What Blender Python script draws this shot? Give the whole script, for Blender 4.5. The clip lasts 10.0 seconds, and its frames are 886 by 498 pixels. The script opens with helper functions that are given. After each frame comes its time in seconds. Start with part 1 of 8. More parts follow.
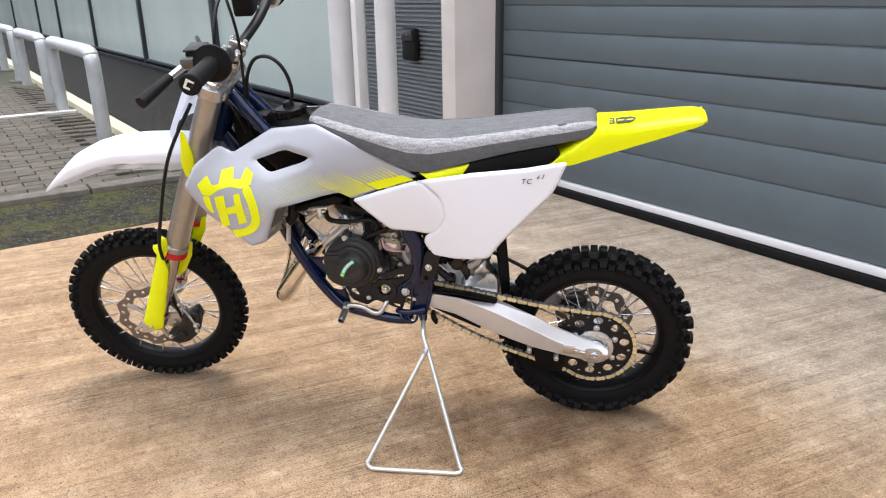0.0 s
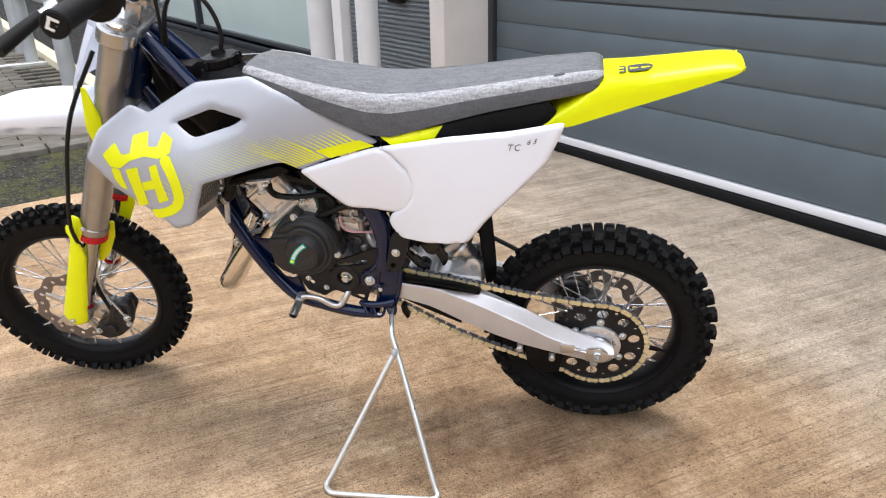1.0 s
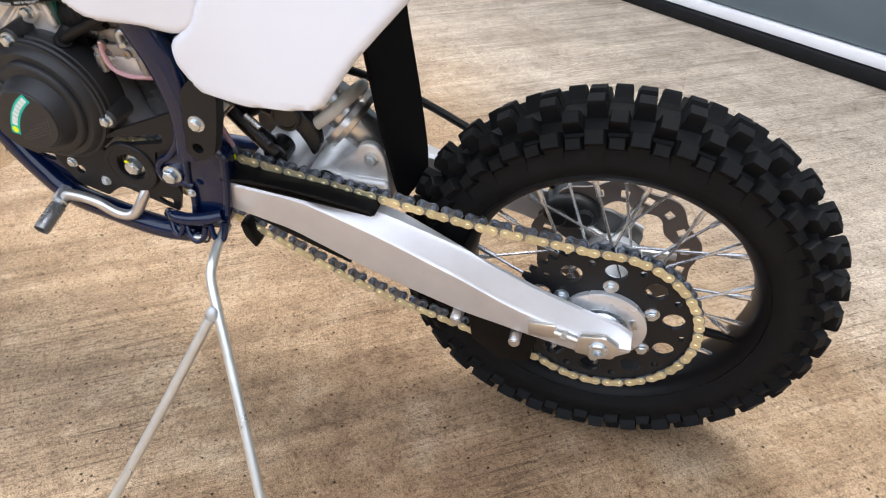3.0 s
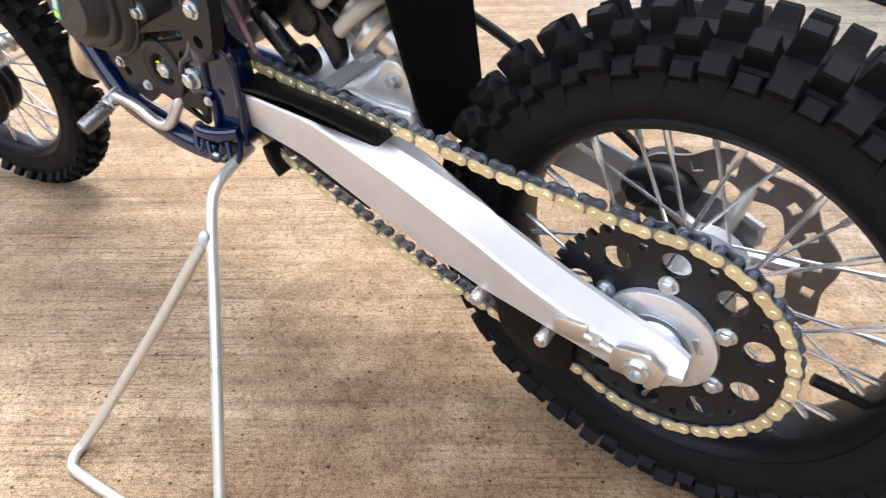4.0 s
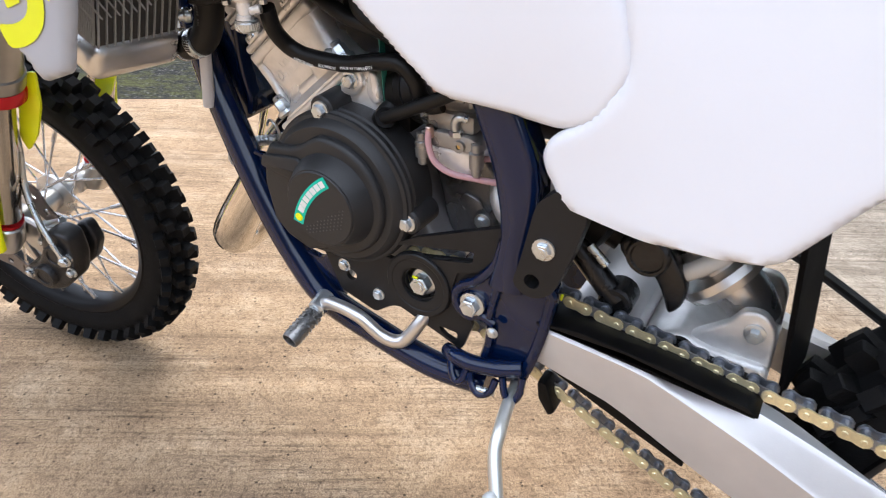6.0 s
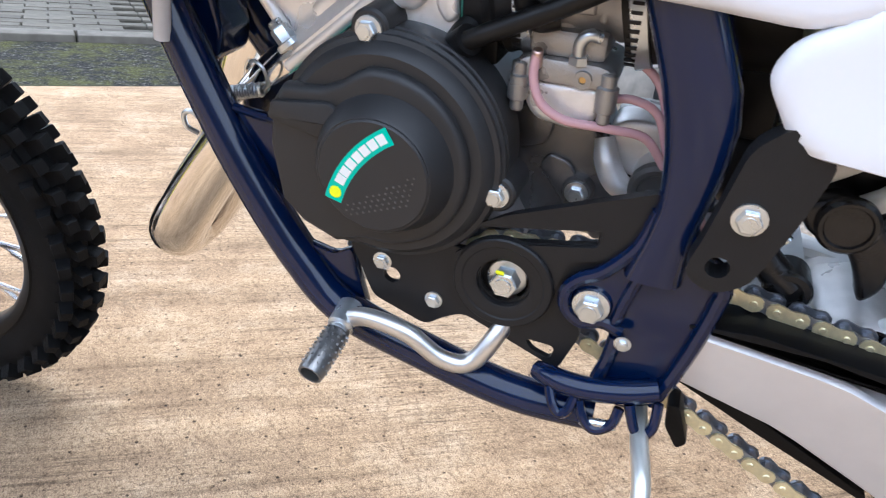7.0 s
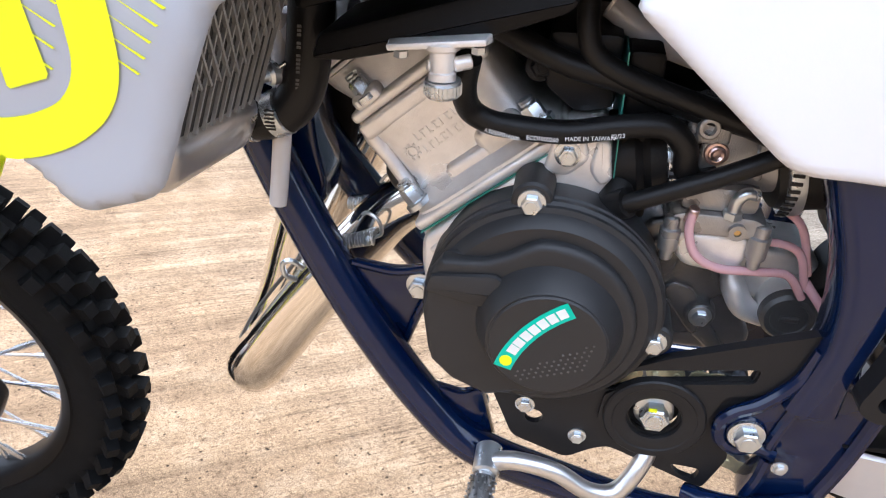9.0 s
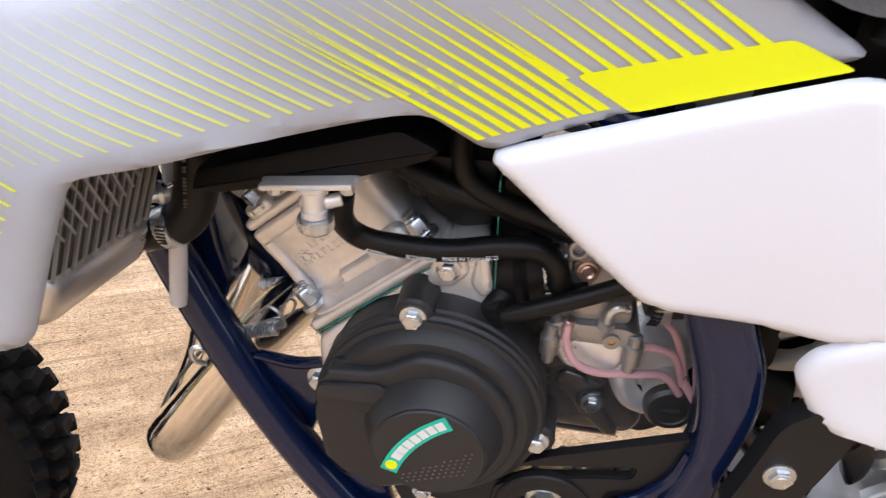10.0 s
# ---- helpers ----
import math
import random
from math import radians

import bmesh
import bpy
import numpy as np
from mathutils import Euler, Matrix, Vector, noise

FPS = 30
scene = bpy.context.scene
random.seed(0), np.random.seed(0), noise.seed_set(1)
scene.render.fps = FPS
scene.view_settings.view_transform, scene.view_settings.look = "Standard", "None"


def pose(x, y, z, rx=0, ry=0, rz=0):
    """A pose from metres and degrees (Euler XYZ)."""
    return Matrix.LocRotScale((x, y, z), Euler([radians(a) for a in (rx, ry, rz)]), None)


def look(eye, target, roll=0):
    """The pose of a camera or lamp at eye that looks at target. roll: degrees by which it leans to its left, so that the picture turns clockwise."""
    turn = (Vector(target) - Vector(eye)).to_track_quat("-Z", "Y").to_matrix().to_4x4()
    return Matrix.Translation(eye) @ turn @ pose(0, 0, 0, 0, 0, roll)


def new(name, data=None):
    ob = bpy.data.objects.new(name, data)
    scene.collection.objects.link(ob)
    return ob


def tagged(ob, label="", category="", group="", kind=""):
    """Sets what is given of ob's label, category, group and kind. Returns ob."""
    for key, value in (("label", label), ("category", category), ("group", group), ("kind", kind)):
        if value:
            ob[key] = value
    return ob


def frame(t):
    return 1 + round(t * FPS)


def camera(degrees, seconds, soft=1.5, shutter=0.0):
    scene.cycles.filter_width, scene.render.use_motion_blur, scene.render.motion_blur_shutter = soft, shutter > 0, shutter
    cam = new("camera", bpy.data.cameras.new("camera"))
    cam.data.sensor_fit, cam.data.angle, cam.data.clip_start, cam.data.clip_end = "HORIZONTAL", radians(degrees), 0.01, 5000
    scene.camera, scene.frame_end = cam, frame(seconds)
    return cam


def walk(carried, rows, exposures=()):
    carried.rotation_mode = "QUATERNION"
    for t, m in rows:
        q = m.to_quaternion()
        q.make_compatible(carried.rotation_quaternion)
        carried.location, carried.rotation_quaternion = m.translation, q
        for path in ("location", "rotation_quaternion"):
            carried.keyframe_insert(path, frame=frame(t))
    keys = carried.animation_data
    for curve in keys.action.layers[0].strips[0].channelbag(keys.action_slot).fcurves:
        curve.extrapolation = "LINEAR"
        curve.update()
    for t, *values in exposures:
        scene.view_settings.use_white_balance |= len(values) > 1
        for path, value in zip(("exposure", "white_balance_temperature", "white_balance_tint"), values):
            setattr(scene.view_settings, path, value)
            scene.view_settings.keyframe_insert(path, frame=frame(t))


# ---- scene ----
cam = camera(62.66, 10.0, soft=1.1, shutter=0.2)
PATH = [
    (0, (0.4931, -1.6959, 1.0480), (0.3243, -0.7682, 0.7151), -0.90),
    (0.5, (0.4865, -1.5383, 1.0239), (0.3189, -0.6215, 0.6613), -1.08),
    (1, (0.4945, -1.3777, 0.9964), (0.3282, -0.4744, 0.6010), -1.40),
    (1.5, (0.5272, -1.1827, 0.9285), (0.3465, -0.3022, 0.4901), -1.77),
    (2, (0.5446, -1.0213, 0.8738), (0.3502, -0.1662, 0.3930), -1.76),
    (2.5, (0.5339, -0.8261, 0.8020), (0.3456, 0.0022, 0.2744), -1.14),
    (2.7, (0.5372, -0.7634, 0.7690), (0.3502, 0.0568, 0.2284), -0.65),
    (3.8, (0.6872, -0.5377, 0.5983), (0.2318, 0.1702, 0.0584), -1.31),
    (4, (0.6971, -0.5117, 0.5819), (0.1872, 0.1702, 0.0575), -1.86),
    (4.5, (0.6713, -0.5100, 0.5950), (0.0816, 0.1429, 0.1198), -2.76),
    (5, (0.5957, -0.5396, 0.6155), (0.0008, 0.1357, 0.1796), -0.72),
    (5.5, (0.4797, -0.5730, 0.6467), (-0.0378, 0.1716, 0.2250), 2.42),
    (5.7, (0.4130, -0.5898, 0.6555), (-0.0656, 0.1824, 0.2376), 3.25),
    (6.8, (0.1692, -0.4959, 0.5635), (-0.1260, 0.3700, 0.1597), 5.74),
    (7, (0.1313, -0.4909, 0.5517), (-0.1261, 0.3892, 0.1527), 6.21),
    (7.5, (0.0506, -0.4834, 0.5631), (-0.1595, 0.4154, 0.1783), 6.28),
    (8, (0.0195, -0.4911, 0.5873), (-0.1615, 0.4203, 0.2178), 5.41),
    (8.5, (0.0016, -0.4968, 0.6016), (-0.1576, 0.4172, 0.2283), 4.28),
    (9, (-0.0175, -0.4958, 0.6242), (-0.1598, 0.4156, 0.2381), 3.42),
    (9.5, (-0.0146, -0.4919, 0.6601), (-0.1456, 0.4171, 0.2642), 3.06),
    (10, (0.0274, -0.4767, 0.6956), (-0.0829, 0.4351, 0.2999), 4.04),
]
walk(cam, [(t, look(eye, target, roll)) for t, eye, target, roll in PATH],
     [(0, 0.72, 6600, 12), (2.5, 0.82, 6350, 9), (4.0, 1.26, 6150, 10), (5.5, 0.95, 6250, 10), (7.0, 1.18, 5550, 8), (8.5, 1.3, 5550, 8), (9.5, 1.22, 6150, 13), (10.0, 1.0, 6400, 14)])

# ---- light: bright overcast sky, a broad weak sun ----
world = bpy.data.worlds.new("sky")
scene.world = world
world.use_nodes = True
wn = world.node_tree
sky = wn.nodes.new("ShaderNodeTexSky")
sky.sky_type = "NISHITA"
sky.sun_disc = False
sky.sun_elevation = radians(76)
sky.sun_rotation = radians(53)
sky.dust_density = 4.0
sky.air_density = 0.6
mixw = wn.nodes.new("ShaderNodeMixRGB")
mixw.inputs["Fac"].default_value = 0.75
mixw.inputs["Color2"].default_value = (8.6, 9.1, 10.1, 1)
wn.links.new(sky.outputs["Color"], mixw.inputs["Color1"])
wn.links.new(mixw.outputs["Color"], wn.nodes["Background"].inputs["Color"])
wn.nodes["Background"].inputs["Strength"].default_value = 0.165
sun = new("sun", bpy.data.lights.new("sun", "SUN"))
sun.data.energy = 1.6
sun.data.angle = radians(30)
sun.data.color = (1.0, 0.97, 0.93)
sun.matrix_world = look((1.2, 0.9, 6.0), (0, 0, 0))


# ---- materials ----
def mat(name, color, rough=0.5, metal=0.0, vary=0.0, scale=40.0, bump=0.0, bump_scale=300.0, spec=0.5, rand=0.0, coat=0.0):
    """A node material: base colour with two scales of variation, roughness wear and fine relief."""
    m = bpy.data.materials.new(name)
    m.use_nodes = True
    nt = m.node_tree
    b = nt.nodes["Principled BSDF"]
    b.inputs["Base Color"].default_value = (*color, 1)
    b.inputs["Roughness"].default_value = rough
    b.inputs["Metallic"].default_value = metal
    b.inputs["Specular IOR Level"].default_value = spec
    b.inputs["Coat Weight"].default_value = coat
    b.inputs["Coat Roughness"].default_value = 0.08
    tc = nt.nodes.new("ShaderNodeTexCoord")
    if vary > 0 or rand > 0:
        n1 = nt.nodes.new("ShaderNodeTexNoise")
        n1.inputs["Scale"].default_value = scale
        n1.inputs["Detail"].default_value = 6
        nt.links.new(tc.outputs["Object"], n1.inputs["Vector"])
        mr = nt.nodes.new("ShaderNodeMapRange")
        mr.inputs["To Min"].default_value = 1 - vary
        mr.inputs["To Max"].default_value = 1 + vary
        nt.links.new(n1.outputs["Fac"], mr.inputs["Value"])
        last = mr.outputs["Result"]
        if rand > 0:
            oi = nt.nodes.new("ShaderNodeObjectInfo")
            mo = nt.nodes.new("ShaderNodeMapRange")
            mo.inputs["To Min"].default_value = 1 - rand
            mo.inputs["To Max"].default_value = 1 + rand
            nt.links.new(oi.outputs["Random"], mo.inputs["Value"])
            mm = nt.nodes.new("ShaderNodeMath")
            mm.operation = "MULTIPLY"
            nt.links.new(last, mm.inputs[0])
            nt.links.new(mo.outputs["Result"], mm.inputs[1])
            last = mm.outputs[0]
        vm = nt.nodes.new("ShaderNodeVectorMath")
        vm.operation = "SCALE"
        vm.inputs[0].default_value = color
        nt.links.new(last, vm.inputs["Scale"])
        nt.links.new(vm.outputs["Vector"], b.inputs["Base Color"])
        n2 = nt.nodes.new("ShaderNodeTexNoise")
        n2.inputs["Scale"].default_value = scale * 0.3
        n2.inputs["Detail"].default_value = 4
        nt.links.new(tc.outputs["Object"], n2.inputs["Vector"])
        mq = nt.nodes.new("ShaderNodeMapRange")
        mq.inputs["To Min"].default_value = max(0.02, rough - 0.12)
        mq.inputs["To Max"].default_value = min(1.0, rough + 0.12)
        nt.links.new(n2.outputs["Fac"], mq.inputs["Value"])
        nt.links.new(mq.outputs["Result"], b.inputs["Roughness"])
    if bump > 0:
        n3 = nt.nodes.new("ShaderNodeTexNoise")
        n3.inputs["Scale"].default_value = bump_scale
        n3.inputs["Detail"].default_value = 5
        nt.links.new(tc.outputs["Object"], n3.inputs["Vector"])
        bp = nt.nodes.new("ShaderNodeBump")
        bp.inputs["Strength"].default_value = bump
        bp.inputs["Distance"].default_value = 0.002
        nt.links.new(n3.outputs["Fac"], bp.inputs["Height"])
        nt.links.new(bp.outputs["Normal"], b.inputs["Normal"])
    return m


def nodes_of(m):
    nt = m.node_tree
    return nt, nt.nodes["Principled BSDF"]


def ramp(nt, fac, stops):
    r = nt.nodes.new("ShaderNodeValToRGB")
    while len(r.color_ramp.elements) < len(stops):
        r.color_ramp.elements.new(0.5)
    for e, (p, c) in zip(r.color_ramp.elements, stops):
        e.position, e.color = p, (*c, 1)
    nt.links.new(fac, r.inputs["Fac"])
    return r.outputs["Color"]


def noise_tex(nt, vec, scale, detail=5, rough=0.55):
    n = nt.nodes.new("ShaderNodeTexNoise")
    n.inputs["Scale"].default_value = scale
    n.inputs["Detail"].default_value = detail
    n.inputs["Roughness"].default_value = rough
    nt.links.new(vec, n.inputs["Vector"])
    return n.outputs["Fac"]


def mapping(nt, rot=(0, 0, 0), scl=(1, 1, 1)):
    tc = nt.nodes.new("ShaderNodeTexCoord")
    mp = nt.nodes.new("ShaderNodeMapping")
    mp.inputs["Rotation"].default_value = [radians(a) for a in rot]
    mp.inputs["Scale"].default_value = scl
    nt.links.new(tc.outputs["Object"], mp.inputs["Vector"])
    return mp.outputs["Vector"]


def mixc(nt, fac, a, b, mode="MIX"):
    m = nt.nodes.new("ShaderNodeMixRGB")
    m.blend_type = mode
    for sock, v in ((m.inputs["Fac"], fac), (m.inputs["Color1"], a), (m.inputs["Color2"], b)):
        if isinstance(v, (int, float)):
            sock.default_value = v
        elif isinstance(v, tuple):
            sock.default_value = (*v, 1)
        else:
            nt.links.new(v, sock)
    return m.outputs["Color"]


BROOM = 79.0


def concrete_material():
    """Brushed concrete: warm grey-beige, broom lines, brown stains, a paler band by the door, pits and dark aggregate.
    """
    m = mat("brushed_concrete", (0.4, 0.33, 0.26), 0.88, spec=0.25)
    nt, b = nodes_of(m)
    flat = mapping(nt)
    big = noise_tex(nt, flat, 1.1, 6, 0.62)
    mid = noise_tex(nt, flat, 7.0, 8, 0.76)
    mott = noise_tex(nt, flat, 46.0, 5, 0.7)
    turn = nt.nodes.new("ShaderNodeMapping")
    turn.inputs["Rotation"].default_value = (0, 0, radians(-BROOM))
    nt.links.new(flat, turn.inputs["Vector"])

    def along(sx, sy, detail, rough):
        st = nt.nodes.new("ShaderNodeMapping")
        st.inputs["Scale"].default_value = (sx, sy, 6)
        nt.links.new(turn.outputs["Vector"], st.inputs["Vector"])
        return noise_tex(nt, st.outputs["Vector"], 1.0, detail, rough)
    lines = along(5, 170, 4, 0.72)
    streak = along(1.2, 26, 5, 0.65)
    dash = along(80, 280, 3, 0.65)
    groove = along(1.6, 62, 4, 0.7)
    swath = along(0.7, 15, 3, 0.6)
    fine = noise_tex(nt, flat, 480.0, 3, 0.7)
    base = ramp(nt, big, [(0.3, (0.29, 0.18, 0.105)), (0.48, (0.475, 0.32, 0.19)), (0.7, (0.62, 0.46, 0.315))])
    base = mixc(nt, 0.55, base, ramp(nt, mid, [(0.3, (0.2, 0.126, 0.078)), (0.5, (0.475, 0.325, 0.196)), (0.7, (0.76, 0.585, 0.41))]))
    # a darker brown patch round the rear wheel, its edge broken by noise
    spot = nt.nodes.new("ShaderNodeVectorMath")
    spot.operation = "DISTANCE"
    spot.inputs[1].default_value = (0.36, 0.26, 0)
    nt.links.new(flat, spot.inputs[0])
    spot_edge = nt.nodes.new("ShaderNodeMath")
    spot_edge.operation = "MULTIPLY_ADD"
    spot_edge.inputs[1].default_value = 1.1
    nt.links.new(mid, spot_edge.inputs[0])
    nt.links.new(spot.outputs["Value"], spot_edge.inputs[2])
    base = mixc(nt, 0.5, base, ramp(nt, spot_edge.outputs[0], [(0.6, (0.5, 0.42, 0.36)), (1.0, (1.0, 1.0, 1.0))]), "MULTIPLY")
    # paler concrete towards the door
    sep = nt.nodes.new("ShaderNodeSeparateXYZ")
    nt.links.new(flat, sep.inputs["Vector"])
    far = nt.nodes.new("ShaderNodeMapRange")
    far.inputs["From Min"].default_value = 0.55
    far.inputs["From Max"].default_value = 1.15
    nt.links.new(sep.outputs["Y"], far.inputs["Value"])
    soft = mixc(nt, 0.5, far.outputs["Result"], big)
    base = mixc(nt, ramp(nt, soft, [(0.42, (0, 0, 0)), (0.72, (0.75, 0.75, 0.75))]), base, ramp(nt, mid, [(0.3, (0.52, 0.43, 0.335)), (0.7, (0.9, 0.775, 0.635))]))
    base = mixc(nt, 0.2, base, ramp(nt, streak, [(0.36, (0.5, 0.46, 0.43)), (0.56, (1.0, 1.0, 1.0))]), "MULTIPLY")
    base = mixc(nt, 0.42, base, ramp(nt, mott, [(0.34, (0.36, 0.32, 0.29)), (0.5, (1.0, 1.0, 1.0))]), "MULTIPLY")
    base = mixc(nt, 0.34, base, ramp(nt, groove, [(0.36, (0.34, 0.3, 0.27)), (0.44, (0.9, 0.89, 0.88)), (0.56, (1.0, 1.0, 1.0)), (0.66, (1.22, 1.2, 1.18))]), "MULTIPLY")
    base = mixc(nt, 0.4, base, ramp(nt, swath, [(0.38, (0.7, 0.68, 0.66)), (0.5, (1.0, 1.0, 1.0)), (0.62, (1.25, 1.25, 1.25))]), "MULTIPLY")
    worn = ramp(nt, noise_tex(nt, flat, 2.6, 4, 0.6), [(0.4, (0.12, 0.12, 0.12)), (0.6, (0.62, 0.62, 0.62))])
    base = mixc(nt, worn, base, ramp(nt, lines, [(0.34, (0.08, 0.07, 0.066)), (0.43, (0.74, 0.72, 0.71)), (0.54, (1.0, 1.0, 1.0))]), "MULTIPLY")
    base = mixc(nt, worn, base, ramp(nt, dash, [(0.32, (0.16, 0.14, 0.13)), (0.47, (1.0, 1.0, 1.0))]), "MULTIPLY")
    base = mixc(nt, 0.6, base, ramp(nt, fine, [(0.36, (0.3, 0.27, 0.25)), (0.52, (0.95, 0.95, 0.95)), (0.7, (1.0, 1.0, 1.0))]), "MULTIPLY")
    speck = noise_tex(nt, flat, 190.0, 3, 0.62)
    base = mixc(nt, 0.6, base, ramp(nt, speck, [(0.37, (0.3, 0.27, 0.25)), (0.46, (0.96, 0.96, 0.96)), (0.6, (1.0, 1.0, 1.0)), (0.68, (1.4, 1.38, 1.35))]), "MULTIPLY")
    pits = nt.nodes.new("ShaderNodeTexVoronoi")
    pits.inputs["Scale"].default_value = 75.0
    nt.links.new(flat, pits.inputs["Vector"])
    pick = nt.nodes.new("ShaderNodeMath")
    pick.operation = "ADD"
    nt.links.new(pits.outputs["Distance"], pick.inputs[0])
    nt.links.new(ramp(nt, pits.outputs["Color"], [(0.36, (0, 0, 0)), (0.66, (1, 1, 1))]), pick.inputs[1])
    pit = ramp(nt, pick.outputs[0], [(0.1, (0.07, 0.06, 0.055)), (0.19, (1.0, 1.0, 1.0))])
    base = mixc(nt, 0.9, base, pit, "MULTIPLY")
    grit = noise_tex(nt, flat, 620.0, 4, 0.8)
    base = mixc(nt, 0.85, base, ramp(nt, grit, [(0.36, (0.36, 0.34, 0.33)), (0.5, (0.98, 0.98, 0.98)), (0.64, (1.5, 1.48, 1.45))]), "MULTIPLY")
    base = mixc(nt, 1.0, base, (1.04, 1.055, 1.05), "MULTIPLY")
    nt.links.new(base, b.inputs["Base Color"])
    bp = nt.nodes.new("ShaderNodeBump")
    bp.inputs["Strength"].default_value = 0.85
    bp.inputs["Distance"].default_value = 0.004
    nt.links.new(mixc(nt, 0.5, mixc(nt, 0.45, lines, fine), pit, "MULTIPLY"), bp.inputs["Height"])
    nt.links.new(bp.outputs["Normal"], b.inputs["Normal"])
    return m


def asphalt_material(name, moss):
    m = mat(name, (0.06, 0.06, 0.06), 0.95, spec=0.12)
    nt, b = nodes_of(m)
    flat = mapping(nt)
    grit = noise_tex(nt, flat, 130.0, 4, 0.7)
    big = noise_tex(nt, flat, 4.0, 5, 0.6)
    stone = noise_tex(nt, flat, 62.0, 3, 0.75)
    col = ramp(nt, grit, [(0.3, (0.008, 0.008, 0.009)), (0.5, (0.014, 0.0135, 0.013)), (0.72, (0.085, 0.08, 0.07))])
    col = mixc(nt, ramp(nt, stone, [(0.57, (0, 0, 0)), (0.64, (0.75, 0.75, 0.75))]), col, (0.19, 0.18, 0.16))
    if moss:
        green = ramp(nt, grit, [(0.3, (0.01, 0.012, 0.006)), (0.66, (0.11, 0.108, 0.035))])
        patch = noise_tex(nt, flat, 17.0, 5, 0.7)
        col = mixc(nt, ramp(nt, mixc(nt, 0.55, big, patch), [(0.46, (0, 0, 0)), (0.58, (0.8, 0.8, 0.8))]), col, green)
    nt.links.new(col, b.inputs["Base Color"])
    bp = nt.nodes.new("ShaderNodeBump")
    bp.inputs["Strength"].default_value = 0.8
    bp.inputs["Distance"].default_value = 0.004
    nt.links.new(grit, bp.inputs["Height"])
    nt.links.new(bp.outputs["Normal"], b.inputs["Normal"])
    return m


CONCRETE = concrete_material()
ASPHALT = asphalt_material("asphalt", True)
PATHTAR = asphalt_material("path_tarmac", False)
KERB = mat("kerb_stone", (0.13, 0.118, 0.1), 0.9, vary=0.5, scale=18, bump=0.6, bump_scale=120, spec=0.2)
CREAM = mat("cream_paint", (0.62, 0.56, 0.4), 0.7, vary=0.25, scale=14, bump=0.3)
PAVER = mat("paving_block", (0.1, 0.09, 0.074), 0.9, vary=0.45, scale=30, bump=0.6, bump_scale=160, rand=0.25, spec=0.2)
JOINT = mat("sand_joint", (0.05, 0.055, 0.035), 0.95, vary=0.5, scale=25, bump=0.5)
LINE = mat("road_paint", (0.6, 0.6, 0.57), 0.75, vary=0.3, scale=30)
DOORGREY = mat("door_panel_paint", (0.1, 0.13, 0.145), 0.45, vary=0.14, scale=8, bump=0.14, bump_scale=500)
WHITE = mat("white_paint", (0.82, 0.81, 0.81), 0.55, vary=0.06, scale=7, bump=0.08, bump_scale=90)
PILLAR = mat("cream_render", (0.74, 0.7, 0.67), 0.75, vary=0.12, scale=6, bump=0.25, bump_scale=60)
PLINTH = mat("plinth_render", (0.47, 0.43, 0.38), 0.88, vary=0.6, scale=14, bump=0.5, bump_scale=80)
RUBBER = mat("black_rubber", (0.008, 0.008, 0.0085), 0.6, vary=0.3, scale=60, bump=0.15, bump_scale=400, spec=0.16)
GALV = mat("galvanised_steel", (0.5, 0.52, 0.53), 0.5, 0.55, vary=0.22, scale=9, bump=0.1, bump_scale=60)
LOUVRE = mat("louvre_metal", (0.2, 0.225, 0.24), 0.45, 0.3, vary=0.15, scale=20)
DARKFRAME = mat("dark_frame", (0.03, 0.035, 0.04), 0.4, vary=0.2, scale=10)
BACKDARK = mat("dark_interior", (0.03, 0.035, 0.035), 0.8, vary=0.3, scale=3)
FROST = mat("frosted_film_glass", (0.5, 0.58, 0.54), 0.14, vary=0.16, scale=1.2, spec=0.4)
UNSEEN_WALL = mat("unseen_dark_wall", (0.12, 0.11, 0.1), 0.9, vary=0.3, scale=2)


# ---- mesh helpers ----
def link_mesh(name, bm, material, parent=None, label="", smooth=True, angle=35.0):
    me = bpy.data.meshes.new(name)
    bmesh.ops.recalc_face_normals(bm, faces=bm.faces)
    bm.to_mesh(me)
    bm.free()
    me.materials.append(material)
    if smooth:
        me.polygons.foreach_set("use_smooth", [True] * len(me.polygons))
        me.set_sharp_from_angle(angle=radians(angle))
    ob = new(name, me)
    if parent is not None:
        ob.parent = parent
    if label:
        ob["label"] = label
    return ob


def part(name, bm, material, parent, label="", smooth=True, angle=35.0):
    return link_mesh(name, bm, material, parent, label, smooth, angle)


def thing(name, m, label, category, group="", kind=""):
    e = new(name)
    e.matrix_world = m
    e.empty_display_size = 0.05
    return tagged(e, label, category, group, kind)


def place(o, m):
    o.matrix_basis = m
    return o


def box(bm, lo, hi, bevel=0.0, m=None, seg=2):
    c = [(a + b) / 2 for a, b in zip(lo, hi)]
    s = [abs(b - a) for a, b in zip(lo, hi)]
    r = bmesh.ops.create_cube(bm, size=1.0, matrix=Matrix.Translation(c) @ Matrix.Diagonal((*s, 1)))
    vs = r["verts"]
    if bevel > 0:
        es = list({e for v in vs for e in v.link_edges})
        q = bmesh.ops.bevel(bm, geom=es, offset=bevel, segments=seg, affect="EDGES", profile=0.5)
        vs = list({v for f in q["faces"] for v in f.verts} | {v for v in vs if v.is_valid})
    if m is not None:
        bmesh.ops.transform(bm, matrix=m, verts=vs)
    return vs


def basis(d):
    d = Vector(d).normalized()
    a = Vector((0, 0, 1)) if abs(d.z) < 0.9 else Vector((1, 0, 0))
    s = d.cross(a).normalized()
    return s, s.cross(d).normalized()


